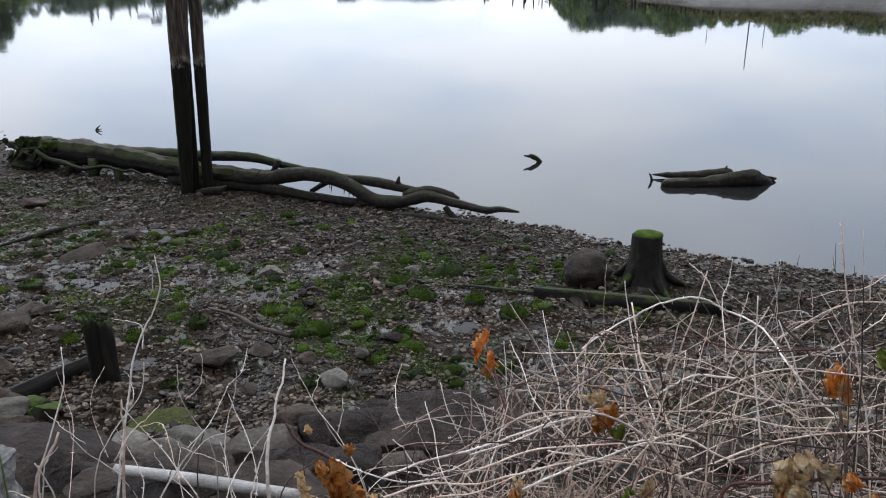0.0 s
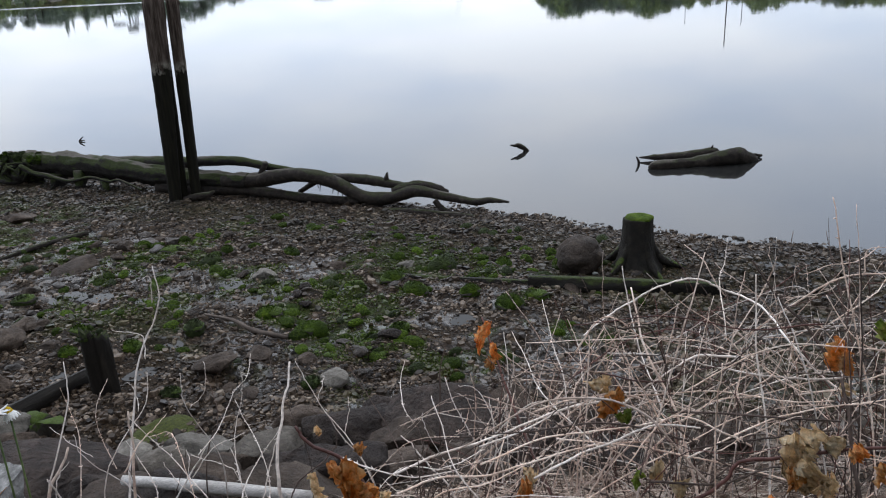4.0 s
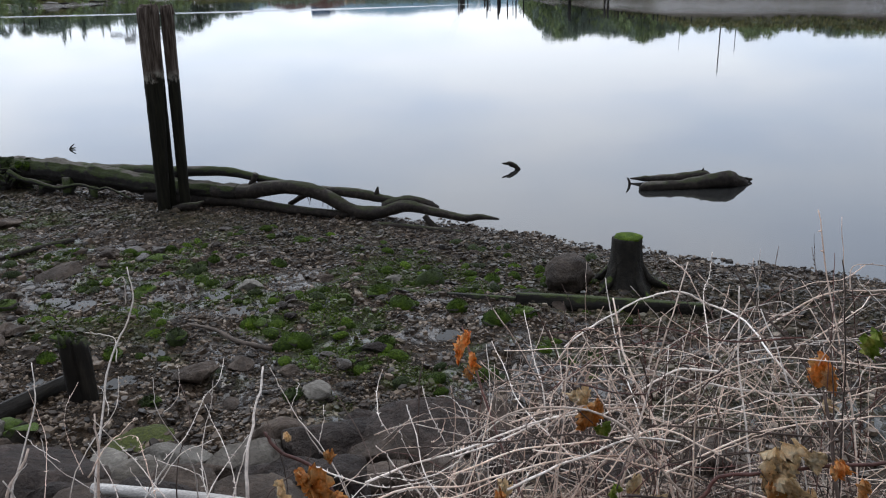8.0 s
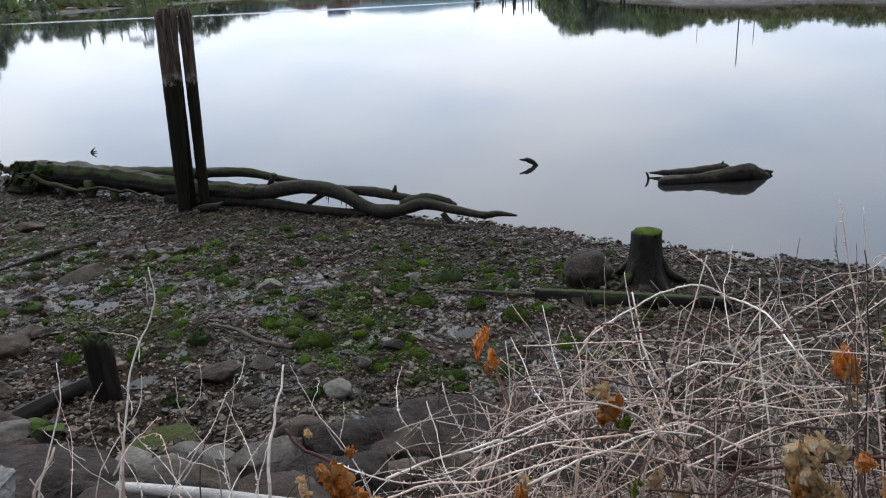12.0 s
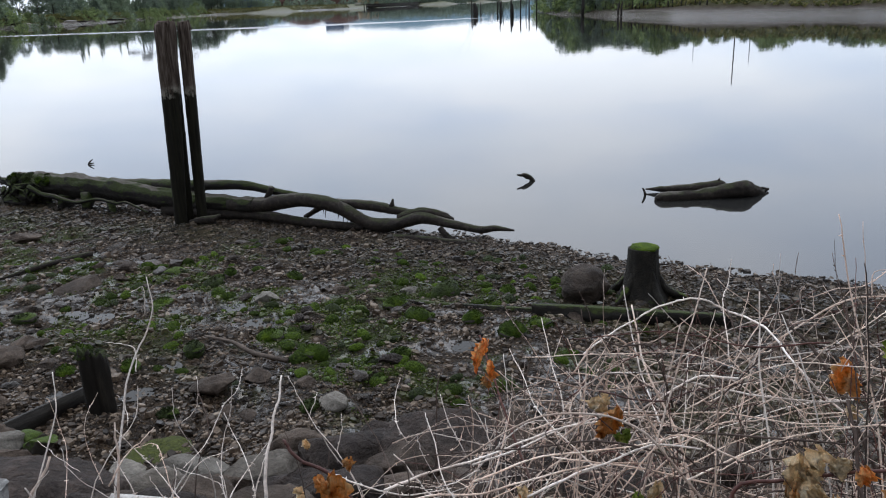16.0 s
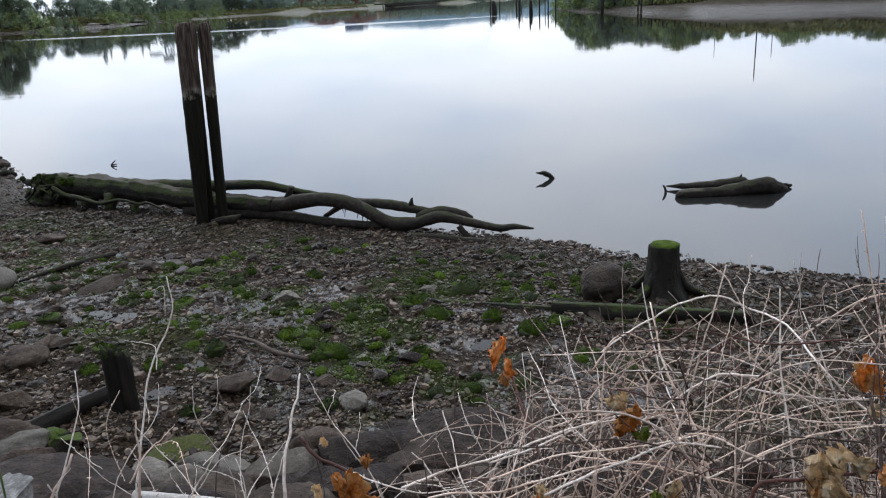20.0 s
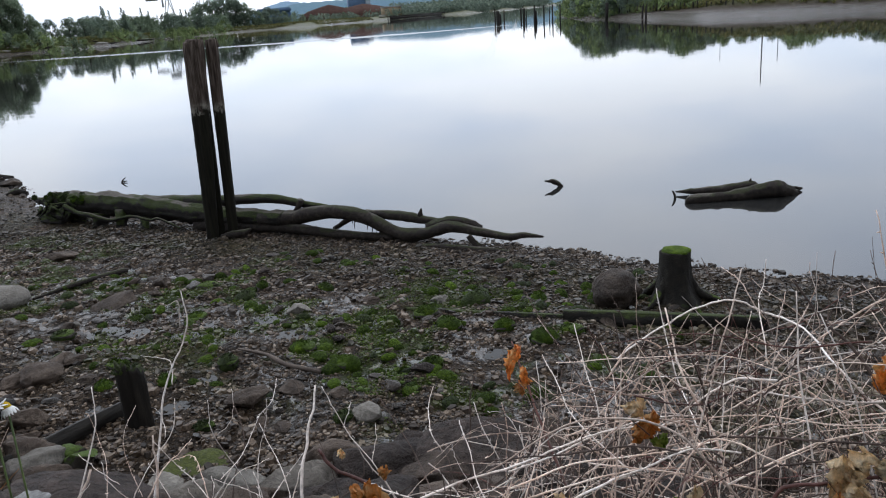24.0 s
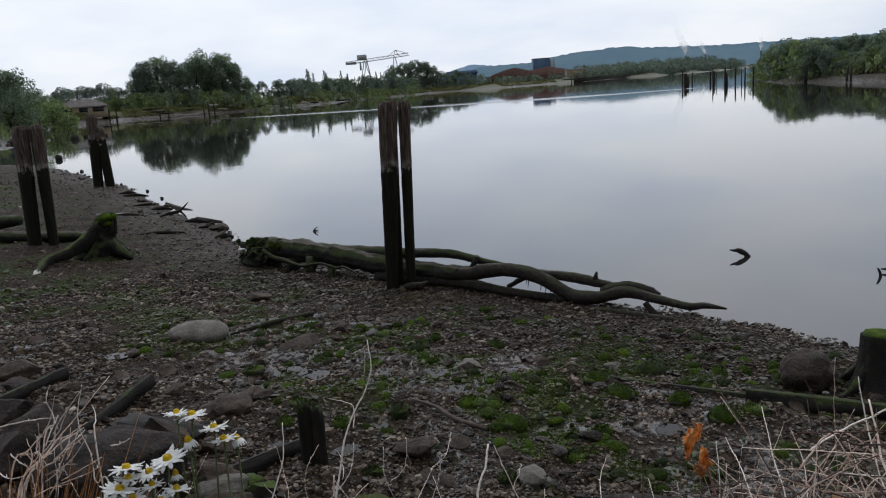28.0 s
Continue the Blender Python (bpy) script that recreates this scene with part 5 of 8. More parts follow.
# riprap of the bank
ROCK_GREY = rough_mat("grey_brown_block", [(0.28, (0.075, 0.063, 0.05)), (0.5, (0.15, 0.13, 0.108)), (0.75, (0.26, 0.232, 0.20))], 5, 0.75, 0.35, 34, 0.9, 0.025)
SLABMOSS = moss_wood_mat("yellow_green_mossy_slab", [(0.3, (0.05, 0.042, 0.034)), (0.7, (0.14, 0.125, 0.105))], [(0.3, (0.022, 0.03, 0.003)), (0.7, (0.085, 0.10, 0.009))], 0.66)
for k, (x, y, w, m, flatness) in enumerate([(-0.62, 4.52, 0.5, ROCK_GREY, 0.45), (-1.22, 4.12, 0.98, ROCK_DARK, 0.4), (-0.45, 4.84, 0.5, ROCK_PALE, 0.62), (-0.02, 4.62, 0.66, ROCK_GREY, 0.55), (-0.68, 5.24, 0.5, SLABMOSS, 0.15), (-0.86, 4.98, 0.34, ROCK_PALE, 0.22), (1.24, 4.55, 0.9, ROCK_DARK, 0.5), (0.62, 4.7, 0.68, ROCK_DARK, 0.5),
                                           (-1.75, 5.5, 0.46, ROCK_PALE, 0.6), (-1.47, 5.5, 0.3, MOSSROCK, 0.6), (-0.44, 4.12, 0.58, ROCK, 0.55), (0.32, 4.1, 0.6, ROCK_DARK, 0.55), (0.76, 3.8, 0.55, ROCK, 0.5), (1.46, 3.75, 0.55, ROCK_DARK, 0.5),
                                           (-0.91, 3.72, 0.4, ROCK_DARK, 0.6), (-1.6, 4.9, 0.5, ROCK, 0.6), (-3.52, 6.48, 0.94, ROCK_DARK, 0.6), (-3.11, 7.0, 0.45, ROCK, 0.5), (-4.34, 7.3, 0.53, ROCK_DARK, 0.6)]):
    lone_stone("riprap_rock", x, y, w, 500 + k, m, worn=k in (1, 6, 7), label={"dark_brown_boulder": "dark reddish-brown broken boulder on the bank", "pale_grey_rock": "pale grey angular block of stone on the bank"}.get(m.name, "angular grey-brown rock of the bank"), category="rock", flatness=flatness, facets=9, sink=0.25, group="bank rocks")
for k, (x, y, w, m) in enumerate([(-2.75, 5.75, 1.25, ROCK_DARK), (-3.5, 5.6, 0.8, ROCK_DARK), (-4.77, 8.3, 0.5, ROCK_DARK), (-1.91, 5.72, 0.45, ROCK), (-1.61, 5.62, 0.3, MOSSROCK), (-2.59, 6.5, 0.6, ROCK), (-2.2, 5.1, 0.6, ROCK_DARK), (-2.0, 4.4, 0.7, ROCK), (0.1, 3.4, 0.6, ROCK), (-0.5, 3.2, 0.6, ROCK_DARK), (2.2, 4.2, 0.6, ROCK), (2.0, 3.5, 0.6, ROCK_DARK), (2.9, 3.6, 0.6, ROCK), (-1.7, 3.6, 0.6, ROCK_DARK), (0.28, 4.95, 0.45, ROCK), (0.9, 5.0, 0.4, ROCK_DARK), (1.75, 4.75, 0.55, ROCK), (-0.25, 4.45, 0.5, ROCK), (0.05, 4.3, 0.5, ROCK_DARK), (0.95, 4.3, 0.6, ROCK), (-0.8, 4.6, 0.45, ROCK_PALE), (1.7, 4.1, 0.6, ROCK_DARK), (0.5, 3.55, 0.55, ROCK_DARK), (1.1, 3.35, 0.6, ROCK), (-0.75, 3.45, 0.5, ROCK)]):
    lone_stone("riprap_rock", x, y, w, 540 + k, m, "angular rock wedged in the bank", "rock", 0.42 if k == 0 else 0.6, 9, 0.28, "bank rocks", worn=k == 0)
lone_stone("granite_block", -1.12, 2.78, 0.85, 560, GRANITE, "speckled grey granite block at the top of the bank", "rock", 0.75, 10, 0.3)

# shingle: the nearest stones one by one, the rest together
rng = np.random.default_rng(12)
count = 150000
az, rad = rng.uniform(radians(-36), radians(50), count), 4.6 + 11.5 * rng.random(count) ** 1.25
px, py = np.sin(az) * rad, np.cos(az) * rad
more = rng.uniform(radians(-38), radians(-4), 26000)
mr = 12.5 + 42 * rng.random(26000) ** 1.7
px, py = np.concatenate([px, np.sin(more) * mr]), np.concatenate([py, np.cos(more) * mr])
pz, ps, pe, _ = terrain(px, py)
bare = value_noise(px * 1.1, py * 1.1, 61) * 0.6 + value_noise(px * 3.7, py * 3.7, 62) * 0.4
wet_spot = np.zeros(len(px), bool)
for qx, qy, qr in POOLS:
    wet_spot |= np.hypot((px - qx) / 1.25, py - qy) < qr * 1.2
keep = (ps > -0.15) & (pe < 0.9) & (rng.random(len(px)) < np.clip((bare - 0.25) * 3.2, 0.4, 1) * np.where(wet_spot, 0.7, 1) * (1 - 0.65 * wet_at(px, py, ps, pe)) + np.clip(1.6 - ps, 0, 0.8))
px, py, pz, ps, pe = px[keep], py[keep], pz[keep], ps[keep], pe[keep]
size = np.clip(rng.lognormal(-4.45, 0.5, len(px)), 0.006, 0.042) * (1 + 0.036 * np.hypot(px, py))
alg = algae_at(px, py, ps, pe) * (rng.random(len(px)) < 0.85)
# a flat-topped chip of stone: a five-sided rim and a smaller top
a5 = np.arange(5) * 2 * math.pi / 5
ico = np.concatenate([np.stack([np.cos(a5), np.sin(a5), 0 * a5 - 0.5], -1), np.stack([0.72 * np.cos(a5 + 0.3), 0.72 * np.sin(a5 + 0.3), 0 * a5 + 0.85], -1)])
tri = np.array([t for i in range(5) for t in ((i, (i + 1) % 5, 5 + i), ((i + 1) % 5, 5 + (i + 1) % 5, 5 + i))] + [(5, 6, 7), (5, 7, 8), (5, 8, 9)])
lump = 1 + rng.uniform(-0.22, 0.22, (len(px), len(ico)))
squash = np.stack([rng.uniform(0.8, 1.35, len(px)), rng.uniform(0.7, 1.0, len(px)), rng.uniform(0.34, 0.72, len(px))], -1)
turn = rng.uniform(0, 2 * math.pi, len(px))
v = ico[None] * lump[..., None] * (size[:, None] * squash)[:, None, :]
vx = v[..., 0] * np.cos(turn)[:, None] - v[..., 1] * np.sin(turn)[:, None]
vy = v[..., 0] * np.sin(turn)[:, None] + v[..., 1] * np.cos(turn)[:, None]
tip = rng.normal(0, 0.2, (2, len(px)))
vz = v[..., 2] + vx * tip[0][:, None] + vy * tip[1][:, None]
v = np.stack([vx + px[:, None], vy + py[:, None], vz + (pz + size * 0.12)[:, None]], -1)
near_ids = np.argsort(np.where(size > 0.022, np.hypot(px - 0.6, py - 6.2), 99))[:300]
rest = np.ones(len(px), bool)
rest[near_ids] = False
vr = v[rest]
faces = (tri[None] + (np.arange(len(vr)) * len(ico))[:, None, None]).reshape(-1, 3)
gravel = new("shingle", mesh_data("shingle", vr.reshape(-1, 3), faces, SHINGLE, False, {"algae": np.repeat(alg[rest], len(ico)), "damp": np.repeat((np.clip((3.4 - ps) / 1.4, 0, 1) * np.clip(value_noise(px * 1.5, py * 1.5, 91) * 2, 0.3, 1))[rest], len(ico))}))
tagged(gravel, "small brown and grey shingle, some of it green with algae", "shingle", kind="stuff")
PEBBLE_STONES = [mesh_data("stone", *stone(900 + k, (1.0, 0.8, 0.42), 1, 3, 0.2, 0.35), (WETSTONE, BOULDER, ROCK, MOSSROCK, WETSTONE, ROCK_DARK)[k]) for k in range(6)]
for n, i in enumerate(near_ids):
    ob = new("stone", PEBBLE_STONES[3 if alg[i] > 0.5 else (0, 1, 4, 5, 0, 2)[n % 6]])
    ob.parent = ground
    ob.matrix_local = pose(px[i], py[i], pz[i], 0, 0, math.degrees(turn[i])) @ Matrix.Scale(size[i] * 2.1, 4)

# short weed standing on the algae patches
q = np.flatnonzero(alg > 0.5)
q = q[np.hypot(px[q], py[q]) < 11]
q = np.repeat(q, 3)
o = np.stack([px[q], py[q], pz[q]], -1) + np.stack([rng.normal(0, 0.03, len(q)), rng.normal(0, 0.03, len(q)), size[q] * 0.5], -1)
d = rng.normal(0, 0.5, (len(q), 3)) + (0, 0, 0.7)
d /= np.linalg.norm(d, axis=1)[:, None]
w = np.cross(d, rng.normal(size=(len(q), 3)))
w /= np.linalg.norm(w, axis=1)[:, None]
ln = rng.uniform(0.008, 0.024, (len(q), 1))
tv = np.stack([o - w * 0.008, o + w * 0.008, o + d * ln], 1).reshape(-1, 3)
WEED = leaf_mat("shore_weed", [(0.0, (0.018, 0.03, 0.005)), (0.6, (0.055, 0.09, 0.01)), (1.0, (0.11, 0.165, 0.016))])
weed = new("algae_weed", mesh_data("algae_weed", tv, np.arange(len(tv)).reshape(-1, 3), WEED, False))
tagged(weed, "short green algae growing over the shingle", "algae", kind="stuff")


# ---- far banks ----
def crown(seed, centres, leaf, per, flat=1.0):
    """Leaves in clumps: each clump a loose shell of small leaf faces."""
    rng = np.random.default_rng(seed)
    out = []
    for cx, cy, cz, r in centres:
        k = max(int(per * r * r / (leaf * leaf) * 0.16), 12)
        d = rng.normal(size=(k, 3))
        d /= np.linalg.norm(d, axis=1)[:, None]
        p = np.array([cx, cy, cz]) + d * (r * rng.uniform(0.55, 1.12, (k, 1))) * (1, 1, flat)
        a = d + rng.normal(0, 0.6, (k, 3))
        a /= np.linalg.norm(a, axis=1)[:, None]
        u = np.cross(a, rng.normal(size=(k, 3)))
        u /= np.linalg.norm(u, axis=1)[:, None]
        w = np.cross(a, u)
        s = leaf * rng.uniform(0.6, 1.3, (k, 1))
        out.append(np.stack([p - u * s, p + w * s * 0.6, p + u * s, p - w * s * 0.6], 1).reshape(-1, 3))
    v = np.concatenate(out)
    return v, np.arange(len(v)).reshape(-1, 4)


def tree_kind(name, seed, tall, wide, material, label, clumps=26, leaf=0.34, conifer=False):
    """A tree that stands at the origin, to be copied."""
    rng = random.Random(seed)
    t = thing(name, pose(0, 0, 0), label, "tree" if "tree" in name else "shrub")
    sway = rng.uniform(-0.04, 0.04) * tall
    bole = spline([(0, 0, -0.6), (sway * 0.4, 0, tall * 0.3), (sway, sway * 0.5, tall * (0.95 if conifer else 0.62))], 4)
    part("trunk", tube(bole, [tall * 0.022 + 0.06, tall * 0.016, tall * 0.004], 8, 0.08, seed), BARK, t)
    centres = []
    if conifer:
        for k in range(clumps):
            f = (k + 0.5) / clumps
            a = k * 2.4
            r = wide * 0.5 * (1.02 - f)
            centres.append((math.cos(a) * r * 0.6, math.sin(a) * r * 0.6, tall * (0.12 + 0.86 * f), max(r * 0.6, 0.25)))
    else:
        for k in range(clumps):
            a, f = rng.uniform(0, 2 * math.pi), rng.random()
            prof = math.sin(math.pi * (0.18 + 0.74 * f)) ** 0.8 if tall > 12 else math.sqrt(max(1.04 - f * f, 0))
            q = wide * 0.5 * prof * math.sqrt(rng.random())
            low = 0.0 if tall < 8 else (0.02 if tall < 12 else 0.15)
            r = wide * rng.uniform(0.07, 0.15)
            centres.append((math.cos(a) * q, math.sin(a) * q, tall * (low + (1 - low) * f) - r * 0.7, r))
        for k in range(6):
            cx, cy, cz, r = centres[k]
            part("limb", tube([(sway * 0.5, 0, tall * 0.28), (cx * 0.55, cy * 0.55, (cz + tall * 0.28) * 0.5), (cx, cy, cz)], [tall * 0.011, tall * 0.007, tall * 0.002], 5, 0.05, k), BARK, t)
    part("crown", crown(seed, centres, leaf, 26), material, t, smooth=False)
    return t


def copied(kind, x, y, scale, turn, squash=1.0, z=None):
    """A copy whose scale is its own."""
    m = pose(x, y, gz(x, y) - 0.1 if z is None else z, 0, 0, turn) @ Matrix.Diagonal((scale, scale, scale * squash, 1))
    if kind.name not in PLACED:
        PLACED.add(kind.name)
        kind.matrix_basis = m
        return kind
    c = copy_thing(kind, pose(0, 0, 0))
    c.matrix_basis = m
    return c


PLACED = set()
BROAD = [tree_kind("broadleaf_tree", 600 + k, 18, 15, FOLIAGE if k != 1 else FOLIAGE_DARK, "tall dark green broadleaf tree on the far bank", 54, 0.34) for k in range(3)]
ROUND = [tree_kind("broadleaf_tree", 610 + k, 10, 10, (FOLIAGE_DARK, FOLIAGE)[k], "rounded dense broadleaf tree on the far bank", 44, 0.3) for k in range(2)]
CONIF = [tree_kind("conifer_tree", 620 + k, 12, 5, FOLIAGE_DARK, "slim dark conifer in the far tree line", 22, 0.34, True) for k in range(2)]
SHRUB = [tree_kind("shrub", 630 + k, 4.5, 6.5, (FOLIAGE_SHRUB, FOLIAGE, FOLIAGE_SHRUB)[k], "dense green shrub on the river bank", 24, 0.26) for k in range(3)]
rt = random.Random(77)

# tall clump by the house, seen across the cove
for x, y, s in ((-62, 290, 0.75), (-57, 288, 0.72), (-52, 292, 0.7), (-48, 296, 0.68), (-44, 290, 0.6)):
    copied(ROUND[rt.randrange(2)], x, y, s, rt.uniform(0, 360))
for x, y, s, q in ((-91.5, 262, 0.62, 1.1), (-88.5, 260, 0.74, 1.2), (-85, 262, 0.8, 1.18), (-80.5, 264, 0.8, 1.1), (-77, 268, 0.78, 1.1), (-73.5, 262, 0.84, 1.12), (-69, 262, 0.88, 1.14), (-65, 263, 0.82, 1.1), (-61.8, 264, 0.66, 1.1), (-59, 266, 0.52, 1.0), (-76, 276, 0.82, 1.1), (-67, 275, 0.85, 1.12)):
    copied(BROAD[rt.randrange(3)], x, y, s, rt.uniform(0, 360), q)
for k in range(16):
    x = -88 + 3.2 * k
    copied(SHRUB[rt.randrange(3)], x, 246 + rt.uniform(-3, 4) + (x < -70) * -6, rt.uniform(0.8, 1.25), rt.uniform(0, 360))
# lower trees round the house and far left
for x, y, s in ((-112, 250, 0.9), (-104, 262, 0.95), (-96, 268, 1.0), (-90, 272, 0.95), (-120, 240, 0.85), (-128, 230, 0.9), (-86, 268, 0.9), (-136, 240, 1.0), (-99, 255, 0.8), (-150, 240, 1.1)):
    copied(ROUND[rt.randrange(2)], x, y, s, rt.uniform(0, 360))
for x, y, s in ((-76.8, 150, 0.66), (-81, 156, 0.58), (-86, 160, 0.6), (-93, 158, 0.66)):
    copied(BROAD[0], x, y, s, rt.uniform(0, 360))
for x, y, s in ((-72, 158, 1.2), (-74.5, 160, 1.5), (-77, 151, 1.0), (-79, 158, 1.3), (-70, 156, 0.85), (-82, 170, 1.0), (-86, 185, 1.1), (-92, 176, 1.2)):
    copied(SHRUB[rt.randrange(3)], x, y, s, rt.uniform(0, 360))
for k in range(30):
    f = k / 29
    copied(SHRUB[rt.randrange(3)], -128 + 46 * f + rt.uniform(-2, 2), 236 + 16 * f + rt.uniform(-3, 3), rt.uniform(0.8, 1.3), rt.uniform(0, 360))
for x, y, s in ((-78, 170, 0.6), (-83, 178, 0.7), (-87, 190, 0.75), (-60, 112, 0.45), (-64, 120, 0.5), (-70, 128, 0.6)):
    copied(SHRUB[rt.randrange(3)], x, y, s, rt.uniform(0, 360))
for k in range(16):
    copied(ROUND[rt.randrange(2)], -140 + 3.6 * k, 252 + 1.2 * k + rt.uniform(-3, 3), rt.uniform(0.7, 0.98), rt.uniform(0, 360))
for k in range(34):
    f = k / 33
    copied(ROUND[rt.randrange(2)], -52 + 50 * f + rt.uniform(-2, 2), 300 + 140 * f, rt.uniform(0.6, 0.82), rt.uniform(0, 360))
# low line running on to the crane
for k in range(34):
    f = k / 33
    x, y = -42 + 36 * f, 285 + 120 * f
    copied(CONIF[rt.randrange(2)] if k % 3 else ROUND[rt.randrange(2)], x - 6 + rt.uniform(-4, 4), y + 16 + rt.uniform(-5, 9), rt.uniform(0.62, 0.95), rt.uniform(0, 360))
for k in range(26):
    f = k / 25
    copied(SHRUB[rt.randrange(3)], -40 + 40 * f + rt.uniform(-2, 2), 280 + 135 * f + rt.uniform(-3, 3), rt.uniform(0.6, 1.0), rt.uniform(0, 360))
# dark clump right of the crane
for k in range(11):
    copied(ROUND[k % 2], -16 + 3.6 * k + rt.uniform(-1, 1), 455 + rt.uniform(-6, 10), (1.25, 1.5, 1.6, 1.65, 1.7, 1.65, 1.55, 1.35, 1.0, 0.85, 0.8)[k], rt.uniform(0, 360))
for x, y, s in ((22, 470, 1.0), (27, 476, 0.9), (32, 482, 0.75), (38, 490, 0.65), (44, 500, 0.55), (50, 505, 0.5), (66, 520, 0.45), (74, 530, 0.5)):
    copied(ROUND[rt.randrange(2)], x, y, s, rt.uniform(0, 360))
# shrubs and small trees of the near right bank: how high they stand, by bearing
BANK_AZ = [23.6, 24.4, 26.2, 28.0, 29.0, 30.5, 32.0, 33.0, 34.6, 34.9, 37.0, 37.4, 38.8, 40.2, 40.8, 42.8, 43.4, 46.0, 46.6, 52.0]
BANK_TOP = [4.5, 7.2, 7.4, 5.6, 4.6, 5.6, 6.4, 5.0, 4.6, 3.2, 3.2, 4.2, 5.7, 5.0, 2.9, 2.9, 4.6, 4.4, 3.4, 3.4]
for k in range(120):
    az = 23.5 + 24.5 * (k / 119) + rt.uniform(-0.15, 0.15)
    shore = float(np.interp(az, [23.4, 24.6, 26.4, 28.7, 32.2, 43.8, 66.0], [192, 158, 139, 129, 118, 105, 98]))
    top = float(np.interp(az, BANK_AZ, BANK_TOP))
    back = rt.uniform(12, 24)
    x, y = math.sin(radians(az)) * (shore + back), math.cos(radians(az)) * (shore + back)
    tall = max(top * rt.uniform(0.7, 1.0) - gz(x, y), 0.7)
    if tall > 2.2 and k % 2:
        copied(ROUND[rt.randrange(2)], x, y, tall / 9.6 * rt.uniform(1.0, 1.15), rt.uniform(0, 360))
    else:
        copied(SHRUB[rt.randrange(3)], x, y, max(tall / 4.3, 0.28), rt.uniform(0, 360))
# taller trees standing back from that bank
for k in range(46):
    az = 24.2 + 8.6 * (k / 45) + rt.uniform(-0.1, 0.1)
    shore = float(np.interp(az, [23.4, 24.6, 26.4, 28.7, 32.2, 43.8, 66.0], [192, 158, 139, 129, 118, 105, 98]))
    d = shore + rt.uniform(38, 56)
    x, y = math.sin(radians(az)) * d, math.cos(radians(az)) * d
    tall = 3.6 + 3.7 * d / (shore + 16) * rt.uniform(0.8, 1.06) - gz(x, y)
    copied(ROUND[rt.randrange(2)], x, y, tall / 9.6, rt.uniform(0, 360))
for k in range(50):
    az = 23.5 + 24.5 * (k / 49) + rt.uniform(-0.2, 0.2)
    shore = float(np.interp(az, [23.4, 24.6, 26.4, 28.7, 32.2, 43.8, 66.0], [192, 158, 139, 129, 118, 105, 98]))
    d = shore + rt.uniform(10, 12.5)
    copied(SHRUB[rt.randrange(3)], math.sin(radians(az)) * d, math.cos(radians(az)) * d, rt.uniform(0.22, 0.42), rt.uniform(0, 360))

# rough grass along the top of the far mud
gs = []
for k in range(len(FAR_SHORE) - 1):
    a, b = FAR_SHORE[k], FAR_SHORE[k + 1]
    if not (2 <= k <= 13 or 23 <= k <= 31):
        continue
    L = float(np.hypot(*(b - a)))
    nrm = np.array([-(b - a)[1], (b - a)[0]]) / L
    if line_distance(np.array([(a + b) / 2 + nrm * 6]), RIVER, True)[0] < 0:
        nrm = -nrm
    for _ in range(int(L * 11)):
        q = a + (b - a) * rt.random() + nrm * (5.2 + 8 * rt.random() ** 1.4)
        gs.append((q[0], q[1], 0.2, rt.uniform(0.35, 0.8)))
gs = np.array(gs)
gs[:, 2] += terrain(gs[:, 0], gs[:, 1])[0]
bank_grass = new("bank_grass", mesh_data("bank_grass", *crown(9, gs, 0.24, 8, 0.7), GRASS, False))
tagged(bank_grass, "yellow-green rough grass along the top of the muddy banks", "grass", kind="stuff")

# woods in the distance
cs = []
for k in range(520):
    f = rt.random()
    back = 6 + 150 * rt.random() ** 1.8
    x, y = float(np.interp(f, [0, 0.15, 0.4, 1], [150, 190, 262, 425])) - back * 0.75, float(np.interp(f, [0, 0.15, 0.4, 1], [590, 616, 718, 1008])) + back * 0.65
    d = math.hypot(x, y)
    tall = 3.6 + d * math.tan(radians(0.62 + 0.34 * f)) * rt.uniform(0.72, 1.0)
    cs.append((x, y, max((tall - 4) * min(0.3 + back / 60, 1), 3.5) * rt.uniform(0.5, 1.0), rt.uniform(3.5, 6.0)))
for k in range(60):
    cs.append((rt.uniform(60, 150), rt.uniform(560, 640), rt.uniform(3, 5), rt.uniform(2, 3.2)))
woods = new("distant_woods", mesh_data("distant_woods", *crown(5, cs, 1.0, 20), FOLIAGE_DARK, False))
tagged(woods, "dark green woods in the distance beyond the river bend", "woods", kind="stuff")


def ridge(name, pts, y, depth, material, label, seed):
    """A long hill with a rolling crest."""
    c = spline([(x, 0, z) for x, z in pts], 26)
    n = len(c)
    crest = c[:, 2] + 7 * (value_noise(c[:, 0] * 0.012, c[:, 0] * 0, seed) - 0.5) + 5 * (value_noise(c[:, 0] * 0.06, c[:, 0] * 0, seed + 1) - 0.5)
    rows = [np.stack([c[:, 0], np.full(n, y - depth * (1 - f)), np.maximum(c[:, 2] * f**0.8 + (crest - c[:, 2]) * f**9, 0) - 2 * (f == 0)], -1) for f in np.linspace(0, 1, 8)]
    faces = [[a * n + i, a * n + i + 1, (a + 1) * n + i + 1, (a + 1) * n + i] for a in range(7) for i in range(n - 1)]
    ob = new(name, mesh_data(name, np.concatenate(rows), faces, material))
    return tagged(ob, label, "hill", kind="structure")


